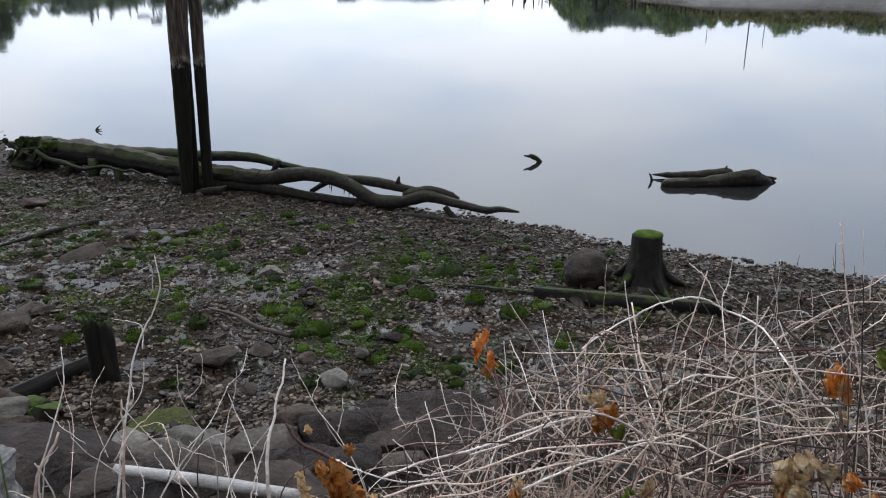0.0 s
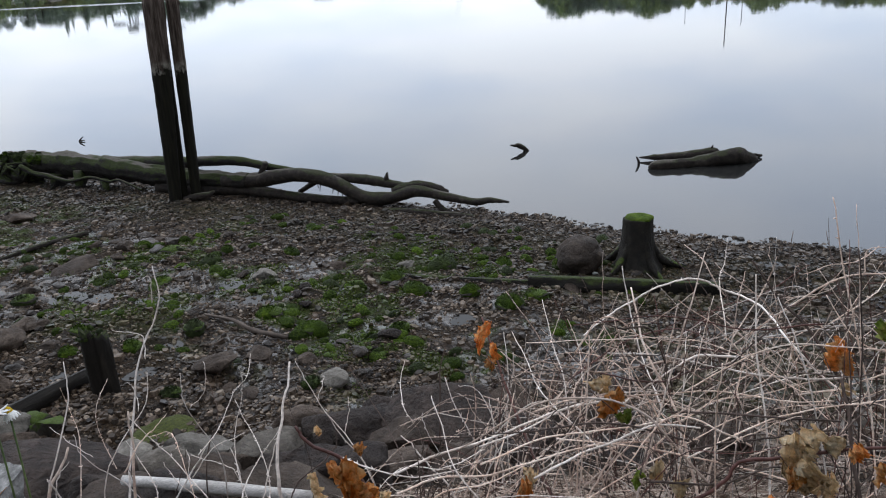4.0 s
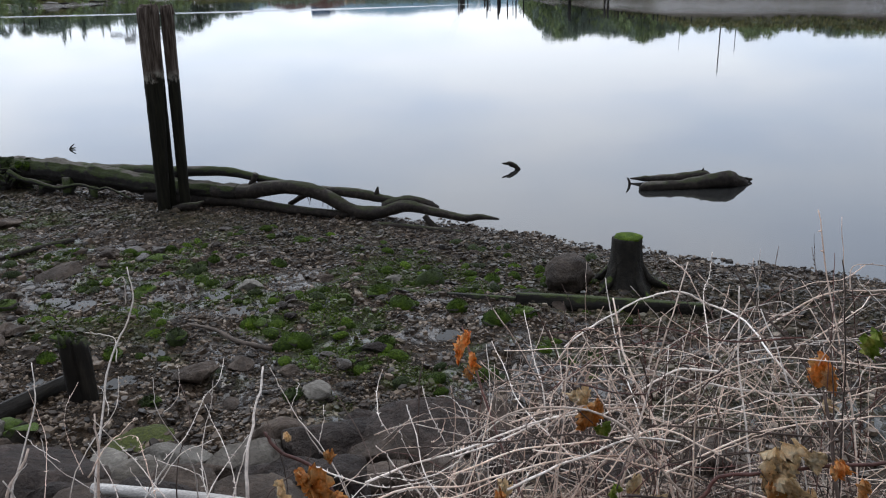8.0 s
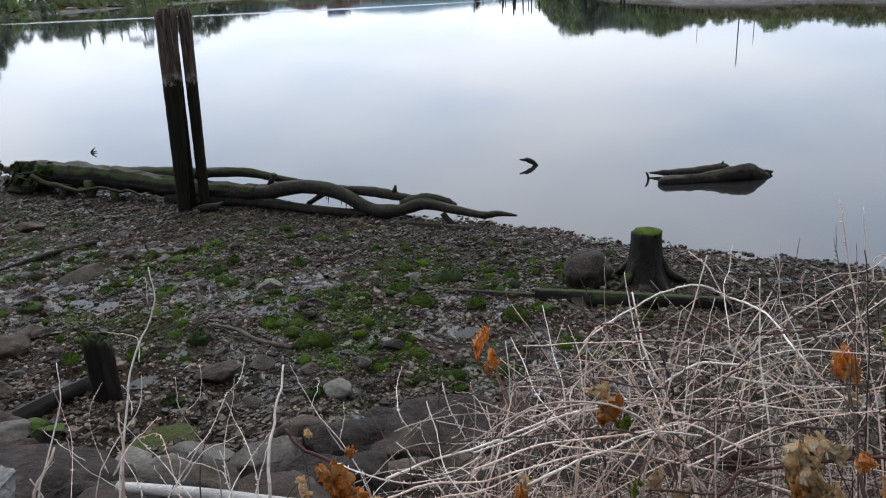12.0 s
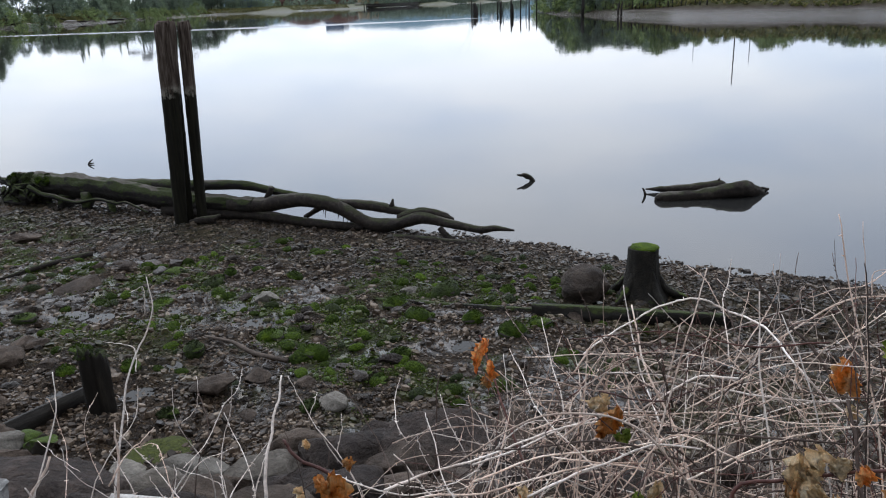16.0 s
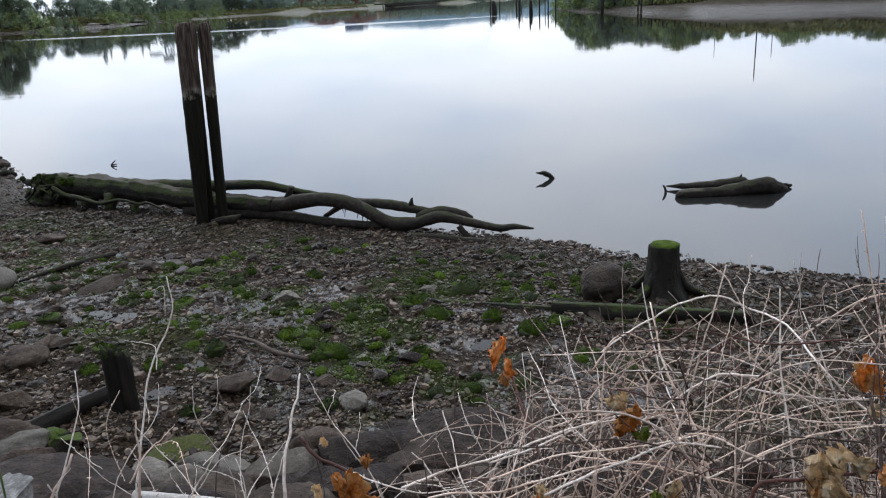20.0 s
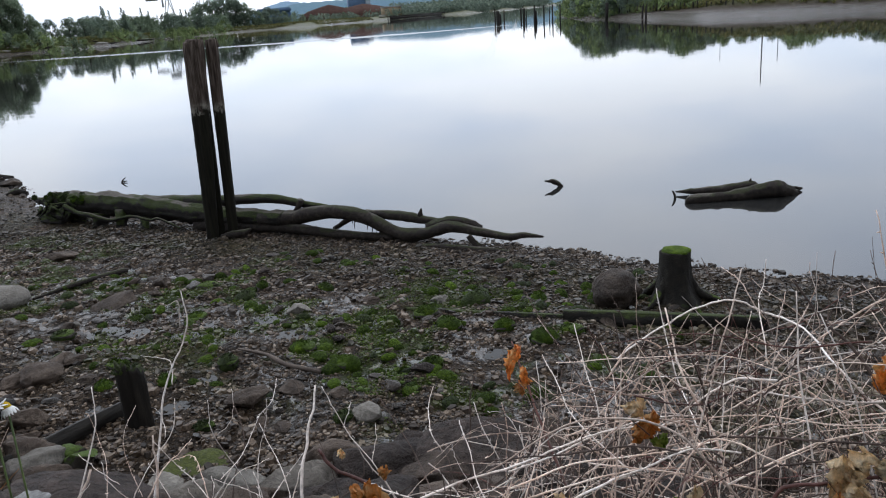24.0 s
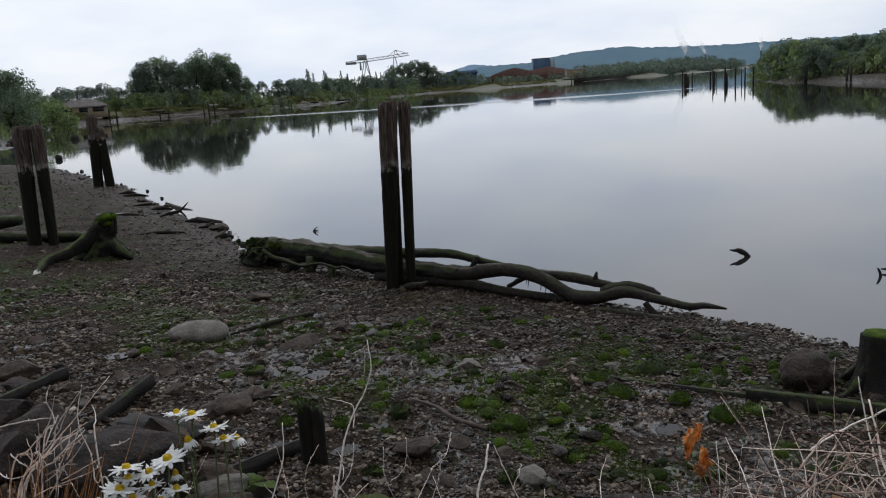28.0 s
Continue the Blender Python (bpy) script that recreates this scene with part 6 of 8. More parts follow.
# both ridges get their hazy blue from the material colour alone
ridge("backdrop_hill", [(177, 49), (285, 61), (410, 67), (514, 79), (640, 95), (744, 97), (847, 90), (952, 88), (1056, 85), (1160, 83), (1265, 83), (1431, 84), (1579, 80), (1721, 86), (1956, 83), (2433, 76), (3221, 64)], 2900, 500, HILL_HAZED, "long forested ridge on the horizon, tinted blue-green for haze", 31)
ridge("backdrop_hill", [(71, 21), (126, 58), (213, 78), (286, 74), (381, 57), (478, 27)], 3400, 300, HILL_HAZED_BLUE, "small hill on the horizon, tinted pale blue for haze", 37)


def chip_pile(x, y, w, h, seed, label):
    v, f = stone(seed, (w, w * 0.6, h * 2), 4, 0, 0.10, 0.5)
    v[:, 2] = h * np.maximum(1 - np.abs(v[:, 2] * 0 + np.hypot(v[:, 0] / (w * 0.5), v[:, 1] / (w * 0.3))), 0) ** 0.45 * (v[:, 2] > 0) + np.minimum(v[:, 2], 0) * 0.05
    ob = new("chip_mound", mesh_data("chip_mound", v, f, CHIPS))
    ob.matrix_world = pose(x, y, gz(x, y))
    return tagged(ob, label, "chip pile", "piles at the mill")


chip_pile(78, 640, 50, 11.5, 41, "reddish-brown pile of wood chips at the mill")
chip_pile(106, 645, 62, 10.5, 42, "darker reddish-brown heap of wood chips")
store = thing("mill_shed", pose(36, 660, gz(36, 660)), "long low mill shed with a bright blue roof", "shed", "mill sheds")
part("wall", box(-13, 13, -6, 6, -0.5, 8.5, None, 0.1), CLADDING, store)
part("roof", box(-13.6, 13.6, -6.6, 6.6, 8.5, 12.2, None, 1.0), CLADDING, store, "blue roof")
mill = thing("mill_building", pose(140, 890, gz(140, 890) - 0.4), "blue box-shaped mill building behind the chip piles", "building")
part("wall", box(-10, 8, -8, 8, 0, 23.6, None, 0.1), CLADDING, mill)
part("wall", box(8.01, 14, -7.5, 8, 0, 22.6, None, 0.1), CLADDING_PALE, mill, "pale end wall")
part("roof", box(-10.4, 8.4, -8.4, 8.4, 23.6, 24.3, None, 0.1), STEEL, mill)
for k, (x, y, w, h) in enumerate(((122, 610, 7, 8.0), (137, 640, 9, 6.2), (152, 655, 6, 7.4), (165, 668, 10, 5.2), (180, 690, 8, 4.6))):
    sh = thing("mill_shed", pose(x, y, gz(x, y)), "low pale mill shed beside the log yard", "shed", "mill sheds")
    part("wall", box(-w, w, -5, 5, -0.5, h - 2, None, 0.1), CLADDING_PALE if k % 2 else STUCCO, sh)
    part("roof", box(-w - 0.6, w + 0.6, -5.6, 5.6, h - 2, h - 1.3, None, 0.1), STEEL, sh)
for k in range(14):
    x = 112 + 6.5 * k
    y = 600 + 6.0 * k + rt.uniform(-4, 4)
    st = thing("lumber_stack", pose(x, y, gz(x, y), 0, 0, rt.uniform(-15, 15)), "stack of pale sawn lumber in the mill yard", "lumber", "lumber stacks")
    for i in range(1 + k % 3):
        part("bundle", box(-3, 3, -1.2, 1.2, 1.3 * i, 1.3 * i + 1.15, None, 0.05), STUCCO if (k + i) % 2 else DRIFT, st)
wharf = thing("timber_wharf", pose(124, 538, 0, 0, 0, 58), "long dark timber wharf along the far shore", "wharf")
part("deck", box(-60, 62, -3, 3, 1.8, 2.35, None, 0.1), FARWOOD, wharf)
part("fender", box(-56, 50, -3.6, -3.05, 0.3, 1.75, None, 0.05), FARWOOD, wharf)
for k in range(31):
    part("pile", tube([(-59 + 4 * k, -2.6, -1), (-59 + 4 * k, -2.6, 2.7)], [0.3, 0.26], 7, 0.08, k), FARWOOD, wharf)

# gantry crane
crane = thing("gantry_crane", pose(0, 600, gz(-30, 600)), "grey steel gantry log crane above the trees", "crane")
g0 = gz(-30, 600)
tilt = pose(-30, 0, 26.6 - g0, 0, -4.6, 0)
for yy, zz in ((-1.1, -0.9), (1.1, -0.9), (0.0, 1.0)):
    part("chord", tube([tilt @ Vector((-24, yy, zz)), tilt @ Vector((24, yy, zz))], [0.24, 0.24], 5, 0, 1), STEEL, crane)
for k in range(24):
    part("lattice_bar", tube([tilt @ Vector((-24 + 2 * k, -1.1 if k % 2 else 0.0, -0.9 if k % 2 else 1.0)), tilt @ Vector((-22 + 2 * k, 0.0 if k % 2 else -1.1, 1.0 if k % 2 else -0.9))], [0.14, 0.14], 4, 0, 1), STEEL, crane)
part("machine_house", box(-45, -38, -3, 3, 26.4 - g0, 30.2 - g0, None, 0.2), STEEL, crane)
part("cab", box(-54, -46, -1.8, 1.8, 23.6 - g0, 25.4 - g0, None, 0.2), STEEL, crane)
for x0, x1 in ((-40, -45.5), (-40, -32.5), (-17.5, -19.6), (-16.5, -11.5), (-38, -44), (-38, -34)):
    part("leg", tube([(x0, 0, (27.2 if x0 > -20 else 26) - g0), (x1, 2, -0.5)], [0.36, 0.32], 6, 0, 1), STEEL, crane)
for a, b in (((-22.5, 27.4), (-15.8, 32.2)), ((-15.8, 32.2), (-6.5, 28.9)), ((-15.8, 32.2), (-17.5, 27.4)), ((-15.8, 32.2), (-13.5, 27.8))):
    part("stay", tube([(a[0], 0, a[1] - g0), (b[0], 0, b[1] - g0)], [0.2, 0.2], 5, 0, 1), STEEL, crane)
part("hoist", tube([(-43, 0, 25 - g0), (-43, 0, 19 - g0)], [0.5, 0.9], 6, 0.1, 2), STEEL, crane)

# house behind the cove
hz = 2.6
house = thing("house", pose(-91, 214, hz, 0, 0, 20) @ Matrix.Scale(0.8, 4), "low tan house with a brown hipped roof on the far bank", "house")
wall = part("wall", box(-7.5, 7.5, -4.5, 4.5, -1.5, 2.5, None, 0.05), STUCCO, house)
rv = [(-8.3, -5.3, 2.4), (8.3, -5.3, 2.4), (8.3, 5.3, 2.4), (-8.3, 5.3, 2.4), (-3.6, 0, 4.7), (3.6, 0, 4.7), (-8.3, -5.3, 2.2), (8.3, -5.3, 2.2), (8.3, 5.3, 2.2), (-8.3, 5.3, 2.2)]
part("roof", (rv, [[0, 1, 5, 4], [1, 2, 5], [2, 3, 4, 5], [3, 0, 4], [6, 7, 1, 0], [7, 8, 2, 1], [8, 9, 3, 2], [9, 6, 0, 3], [9, 8, 7, 6]]), ROOFING, house, smooth=False)
for x0, x1 in ((-5.8, -3.2), (-1.0, 1.6), (3.2, 6.6)):
    win = part("window", box(x0 - 0.1, x1 + 0.1, -4.62, -4.5, 0.5, 2.05, None, 0.02), CLADDING_PALE, house)
    part("pane", box(x0, x1, -4.66, -4.61, 0.6, 1.95, None, 0.01), GLASS, win)
# rubble spit in the cove
for k in range(34):
    x, y = rt.uniform(-62, -45), rt.uniform(83, 104)
    w = rt.uniform(0.8, 2.0)
    ob = new("rubble_rock", mesh_data("rubble_rock", *stone(700 + k, (w, w * 0.8, w * 0.7), 2, 8, 0.15, 0.25), (ROCK, ROCK_PALE, ROCK_DARK, ROCK)[k % 4]))
    ob.matrix_world = pose(x, y, gz(x, y), 0, 0, k * 40)
    tagged(ob, "broken rock of the rubble spit in the cove", "rock", "rubble rocks")


def far_post(name, x, y, top, r, label, group, lean=0.0, base=None):
    z0 = (gz(x, y) if base is None else base) - 0.4
    p = thing(name, pose(x, y, z0), label, "piling", group)
    part("post", tube([(0, 0, 0), (lean * 0.5, 0, (top - z0) * 0.5), (lean, 0, top - z0)], [r * 0.62, r * 0.55, r * 0.48], 8, 0.12, int(x * 7) % 97), FARWOOD, p)


# pilings off the right bank
for x, y, top, r in ((59.1, 175, 3.1, 0.34), (60.0, 175.5, 2.5, 0.75), (60.8, 176, 1.9, 0.4), (60.9, 161.5, 3.3, 0.24), (59.9, 152.7, 3.3, 0.34), (60.4, 153, 2.3, 0.6), (61.1, 150.5, 3.2, 0.24), (62.1, 150, 2.6, 0.18), (63.2, 151, 3.2, 0.24), (64.2, 149.5, 3.0, 0.22), (62.8, 165, 2.2, 0.2), (65.0, 172, 2.6, 0.2),
                     (72, 190, 2.7, 0.25), (74, 198, 2.5, 0.3), (77, 206, 2.4, 0.25), (80, 214, 2.6, 0.3), (70, 200, 2.5, 0.3), (84, 222, 2.4, 0.3), (62.6, 126, 2.8, 0.26), (63.2, 127, 2.9, 0.4), (62.9, 113, 2.0, 0.25), (63.4, 115, 2.1, 0.25)):
    far_post("river_piling", x, y, top, r, "old dark piling standing in the river off the muddy bank", "river pilings", rt.uniform(-0.15, 0.15))
for k in range(34):
    y = 99 + 1.05 * k
    far_post("bank_post", float(np.interp(y, [95, 100, 116, 124, 136], [70.3, 68.2, 67.0, 66.9, 68.6])), y, 2.0 + 0.12 * (k % 3) + 0.3 * (k % 7 == 0), 0.2, "short dark post in a row along the muddy bank", "bank posts")
for x, y, top in ((-62, 226, 3.3), (-60.6, 226, 3.0), (-59.3, 227, 3.5), (-82, 208, 3.2), (-80.5, 209, 2.6), (-73, 221, 2.2), (-71, 222, 2.4), (-52, 95, 3.2), (-53.4, 95.4, 3.3)):
    far_post("shore_piling", x, y, top, 0.34, "grey piling standing along the far shore", "shore pilings", rt.uniform(-0.2, 0.2))
# driftwood strewn on the far mud
for k in range(26):
    f = rt.random()
    i = rt.randrange(6, 11)
    p0 = FAR_SHORE[i] * (1 - f) + FAR_SHORE[i + 1] * f
    x, y = p0[0] - rt.uniform(2, 7) * 0.8, p0[1] + rt.uniform(3, 8)
    a, L = rt.uniform(-0.5, 0.5), rt.uniform(2, 6)
    ob = thing("driftwood_log", pose(x, y, gz(x, y)), "grey driftwood log stranded on the far mud", "driftwood", "far driftwood")
    part("wood", tube([(-L / 2, 0, 0.2), (0, 0.3, 0.32), (L / 2, L * a * 0.3, 0.25)], [0.3, 0.28, 0.12], 7, 0.12, k), BEAM if k % 3 else DRIFT, ob)

# tall masts beyond the right bank
for x, y, h, r in ((119.8, 161, 18.2, 0.16), (121.8, 158, 13.0, 0.1), (112.0, 166, 12.6, 0.08)):
    mast = thing("mast", pose(x, y, gz(x, y)), "slender pole standing above the bank trees", "mast", "masts")
    part("pole", tube([(0, 0, -0.5), (0.1, 0, h - gz(x, y))], [r, r * 0.7], 8, 0, 1), FARWOOD, mast)

# steam over the mill stacks
STEAM, sn, sl, sb = node_mat("white_steam", 1.0, 0.0)
thin, clear_air, drift = sn.new("ShaderNodeBsdfTranslucent"), sn.new("ShaderNodeBsdfTransparent"), sn.new("ShaderNodeMixShader")
thin.inputs[0].default_value = (0.93, 0.92, 0.92, 1)
body = ramp(sn, sl, noise_node(sn, sl, coords(sn), 0.07, 5), [(0.3, (0.45,)), (0.65, (1.0,))])
sl.new(maths(sn, sl, "MULTIPLY", attr(sn, "thick"), body, True), drift.inputs[0])
sl.new(clear_air.outputs[0], drift.inputs[1])
sl.new(thin.outputs[0], drift.inputs[2])
sl.new(drift.outputs[0], sn["Material Output"].inputs[0])


def plume(x, y, h, lean, wide, faint):
    """Thin steam that spreads and fades as it climbs."""
    pl = thing("steam_plume", pose(x, y, 28), "white steam drifting from a mill stack", "steam", "steam plumes")
    part("chimney", tube([(0, 0, -28), (0, 0, 6)], [1.5, 1.3], 8, 0, 1), FARWOOD, pl)
    c = spline([(0, 0, 5), (lean * 0.1, 0, 5 + h * 0.2), (lean * 0.4, 0, 5 + h * 0.55), (lean, 0, 5 + h)], 10)
    n, m = len(c), 11
    t, u = np.meshgrid(np.linspace(0, 1, n), np.linspace(-1, 1, m), indexing="ij")
    half = (1.5 + wide * t ** 0.8) * (1 + 0.35 * np.sin(t * 9 + x))
    v = np.stack([c[:, 0][:, None] + half * u, 6 * np.sin(3 * u + 5 * t), c[:, 2][:, None] + 3 * np.sin(4 * u) * t], -1).reshape(-1, 3)
    thick = (1 - u * u) ** 1.3 * np.where(t < 0.25, 1.0, ((1 - t) / 0.75) ** 1.6) * np.interp(t, [0, 0.2, 0.5, 1], [1.0, 0.9, faint, faint * 0.6])
    f = [[a * m + i, a * m + i + 1, (a + 1) * m + i + 1, (a + 1) * m + i] for a in range(n - 1) for i in range(m - 1)]
    part("steam", mesh_data("steam", v, f, STEAM, True, {"thick": thick.ravel()}), STEAM, pl, "thin white steam")


plume(615, 1800, 105, -48, 20, 0.6)
plume(661, 1800, 40, -26, 9, 0.9)
plume(790, 1800, 42, -2, 6, 0.95)


# ---- brambles on the bank ----
def cane_shape(pts, r0, r1, seed, thorns=0, sides=6, kink=1.0):
    """A dead cane with knots and thorns."""
    rng = np.random.default_rng(seed)
    p = np.array(pts, float)
    p[1:-1] += rng.normal(0, 0.016 * kink, p[1:-1].shape)
    c = spline(p, 7)
    c = c + np.cumsum(rng.normal(0, 0.0023 * kink, c.shape), axis=0)
    shapes = [tube(c, [r0, r1], sides, 0.10, seed)]
    for _ in range(thorns):
        i = rng.integers(1, len(c) - 2)
        d = rng.normal(size=3)
        d /= np.linalg.norm(d)
        r = r0 + (r1 - r0) * i / len(c)
        shapes.append(tube([c[i], c[i] + d * (r + 0.008)], [0.0026, 0.0004], 4, 0, 0, False))
    return joined(shapes)


def cane(parent, pts, r0, r1, seed, material, thorns=10, label="", kink=1.0):
    return part("cane", cane_shape(pts, r0, r1, seed, thorns, 6, kink), material, parent, label)


def withered_leaf(length, wide, seed):
    """A curled, creased dead leaf hanging from its stalk."""
    rng = np.random.default_rng(seed)
    rows, cols = 18, 13
    curl, twist, fold = rng.uniform(0.5, 1.6), rng.uniform(-1.2, 1.2), rng.uniform(0.5, 1.1)
    v = []
    for i in range(rows):
        t = i / (rows - 1)
        half = wide * 0.5 * (math.sin(math.pi * min(0.06 + t * 0.94, 1)) ** 0.7) * (1 + 0.16 * math.sin(i * 2.6 + seed))
        for j in range(cols):
            s = (j / (cols - 1) - 0.5) * 2
            a = s * fold + twist * t
            edge = 1 + (0.28 * math.sin(j * 3.1 + i * 1.7 + seed) + 0.3 * noise.noise(Vector((s * 3, t * 9, seed + 3)))) * abs(s)
            x, y = half * edge * math.sin(a), half * edge * (math.cos(a) - 1) * (1.4 if seed % 2 else -1.2)
            y += 0.10 * length * math.sin(curl * t * 2.4) + 0.55 * wide * noise.noise(Vector((s * 2.2, t * 5, seed))) + 0.22 * wide * noise.noise(Vector((s * 6, t * 12, seed)))
            v.append((x, y, -length * t * (1 - 0.12 * curl * t) + 0.05 * length * noise.noise(Vector((s * 2, t * 3, seed + 9)))))
    f = [[i * cols + j, i * cols + j + 1, (i + 1) * cols + j + 1, (i + 1) * cols + j] for i in range(rows - 1) for j in range(cols - 1)]
    v2 = np.array(v)
    back = v2 + (0, 0.0012, 0)
    n = len(v)
    return np.concatenate([v2, back]), f + [[q + n for q in face][::-1] for face in f]


thicket = thing("bramble_thicket", pose(1.4, 1.9, gz(1.4, 1.9)), "tangle of dead pale bramble canes with withered orange leaves", "bramble")
TO = Vector((1.4, 1.9, gz(1.4, 1.9)))


def rel(*pts):
    return [tuple(Vector(p) - TO) for p in pts]


rb = random.Random(21)
# the strong canes
cane(thicket, rel((1.05, 1.30, 2.0), (1.09, 1.51, 2.36), (1.12, 1.76, 2.54), (1.14, 1.93, 2.68)), 0.0046, 0.0025, 1, CANE, 20)
cane(thicket, rel((0.7, 1.45, 2.2), (0.98, 1.31, 2.40), (1.11, 1.25, 2.45), (1.19, 1.21, 2.49), (1.32, 1.12, 2.55), (1.6, 1.0, 2.6)), 0.005, 0.004, 2, CANE_RED, 30, "stout red-brown cane")
cane(thicket, rel((1.75, 1.35, 2.0), (1.62, 1.6, 2.5), (1.54, 1.72, 2.66), (1.5, 1.8, 2.76)), 0.006, 0.003, 5, CANE_DARK, 20)
cane(thicket, rel((0.80, 1.5, 2.0), (0.79, 1.85, 2.18), (0.80, 2.2, 2.33), (0.80, 2.36, 2.43)), 0.006, 0.003, 6, CANE_RED, 16)
cane(thicket, rel((0.30, 1.4, 1.9), (0.24, 1.75, 2.33), (0.14, 1.86, 2.44), (0.10, 1.88, 2.47)), 0.006, 0.004, 7, CANE_RED, 14)
cane(thicket, rel((1.3, 1.0, 2.1), (1.38, 1.25, 2.45), (1.40, 1.36, 2.60)), 0.006, 0.004, 8, CANE_DARK, 10)

cane(thicket, rel((1.042, 2.045, 2.476), (1.218, 2.133, 2.514), (1.299, 2.064, 2.599), (1.427, 2.028, 2.628), (1.54, 2.009, 2.578), (1.539, 1.845, 2.564), (1.494, 1.651, 2.535), (1.54, 1.571, 2.466), (1.529, 1.451, 2.459)), 0.0027, 0.0033, 300, CANE_PALE, 36, kink=0.8)
cane(thicket, rel((1.534, 1.974, 2.468), (1.515, 2.106, 2.56), (1.463, 2.156, 2.642), (1.508, 2.302, 2.666)), 0.0016, 0.0011, 301, CANE_DARK, 16, kink=0.35)
cane(thicket, rel((1.607, 2.076, 2.495), (1.56, 2.079, 2.573), (1.565, 2.166, 2.609), (1.591, 2.314, 2.62)), 0.0020, 0.0012, 302, CANE, 16, kink=0.35)
cane(thicket, rel((1.436, 1.836, 2.47), (1.455, 1.886, 2.548), (1.549, 2.047, 2.58), (1.615, 2.101, 2.631), (1.608, 2.079, 2.714)), 0.0020, 0.0012, 303, CANE_PALE, 20, kink=0.35)
cane(thicket, rel((1.431, 1.776, 2.534), (1.483, 1.895, 2.577), (1.551, 2.064, 2.61), (1.532, 2.099, 2.699)), 0.0016, 0.0009, 304, CANE_DARK, 16, kink=0.35)
cane(thicket, rel((1.437, 1.817, 2.478), (1.624, 1.96, 2.518), (1.704, 1.992, 2.572), (1.719, 1.974, 2.665)), 0.0022, 0.0012, 305, CANE, 16, kink=0.35)
cane(thicket, rel((1.589, 1.807, 2.455), (1.749, 1.95, 2.501), (1.795, 1.978, 2.621), (1.839, 2.042, 2.704)), 0.0017, 0.0010, 306, CANE_DARK, 16, kink=0.35)
cane(thicket, rel((1.785, 1.705, 2.502), (1.844, 1.818, 2.575), (1.832, 1.86, 2.674), (1.917, 1.989, 2.72)), 0.0019, 0.0009, 307, CANE_DARK, 16, kink=0.35)
cane(thicket, rel((1.567, 1.496, 2.489), (1.446, 1.513, 2.514), (1.359, 1.575, 2.507), (1.341, 1.736, 2.459), (1.231, 1.8, 2.48), (1.145, 1.823, 2.515), (1.072, 1.938, 2.462)), 0.0031, 0.0022, 308, CANE_PALE, 28, kink=0.35)
cane(thicket, rel((0.743, 1.775, 2.411), (0.86, 1.7, 2.469), (1.058, 1.689, 2.448), (1.237, 1.617, 2.449), (1.319, 1.406, 2.517), (1.415, 1.368, 2.524)), 0.0025, 0.0019, 309, CANE, 24, kink=0.35)
cane(thicket, rel((0.543, 1.676, 2.407), (0.694, 1.697, 2.411), (0.875, 1.801, 2.372), (1.004, 1.745, 2.422), (1.098, 1.657, 2.465)), 0.0027, 0.0017, 310, CANE_PALE, 20, kink=0.35)
cane(thicket, rel((0.498, 1.541, 2.452), (0.704, 1.645, 2.406), (0.851, 1.65, 2.398), (0.943, 1.539, 2.46), (1.093, 1.545, 2.457)), 0.0028, 0.0019, 311, CANE, 20, kink=0.35)
cane(thicket, rel((0.595, 1.424, 2.467), (0.778, 1.536, 2.417), (0.854, 1.506, 2.457), (0.935, 1.463, 2.492), (1.088, 1.478, 2.455)), 0.0033, 0.0023, 312, CANE_PALE, 20, kink=0.35)
cane(thicket, rel((0.872, 1.759, 2.327), (0.938, 2.004, 2.368), (0.9, 2.094, 2.47), (0.886, 2.276, 2.517), (0.904, 2.463, 2.576)), 0.0020, 0.0011, 313, CANE_DARK, 20, kink=0.35)
cane(thicket, rel((0.887, 1.653, 2.335), (0.822, 1.878, 2.396), (0.805, 1.969, 2.451), (0.846, 2.187, 2.459)), 0.0020, 0.0012, 314, CANE_PALE, 16, kink=0.35)
cane(thicket, rel((0.874, 1.799, 2.322), (0.908, 1.922, 2.416), (0.958, 2.095, 2.44), (1.021, 2.307, 2.503)), 0.0023, 0.0014, 315, CANE_PALE, 16, kink=0.35)
cane(thicket, rel((0.964, 1.75, 2.33), (0.986, 1.892, 2.377), (1.063, 2.122, 2.387), (1.064, 2.217, 2.452)), 0.0020, 0.0012, 316, CANE, 16, kink=0.35)
cane(thicket, rel((1.061, 1.914, 2.389), (1.119, 2.093, 2.41), (1.181, 2.279, 2.466), (1.149, 2.314, 2.575)), 0.0017, 0.0010, 317, CANE_DARK, 16, kink=0.35)
cane(thicket, rel((1.133, 1.72, 2.366), (1.237, 2.01, 2.387), (1.274, 2.164, 2.496), (1.286, 2.231, 2.613)), 0.0025, 0.0016, 318, CANE_PALE, 16, kink=0.35)
cane(thicket, rel((1.337, 1.716, 2.435), (1.447, 1.845, 2.464), (1.503, 1.891, 2.585), (1.588, 1.965, 2.642)), 0.0020, 0.0012, 319, CANE, 16, kink=0.35)
cane(thicket, rel((1.066, 1.592, 2.443), (1.15, 1.455, 2.484), (1.24, 1.317, 2.541), (1.367, 1.298, 2.516)), 0.0031, 0.0025, 320, CANE_DARK, 16, kink=0.35)
cane(thicket, rel((1.005, 1.38, 2.474), (1.061, 1.299, 2.539), (1.171, 1.271, 2.542), (1.321, 1.267, 2.524)), 0.0027, 0.0020, 321, CANE_DARK, 16, kink=0.35)
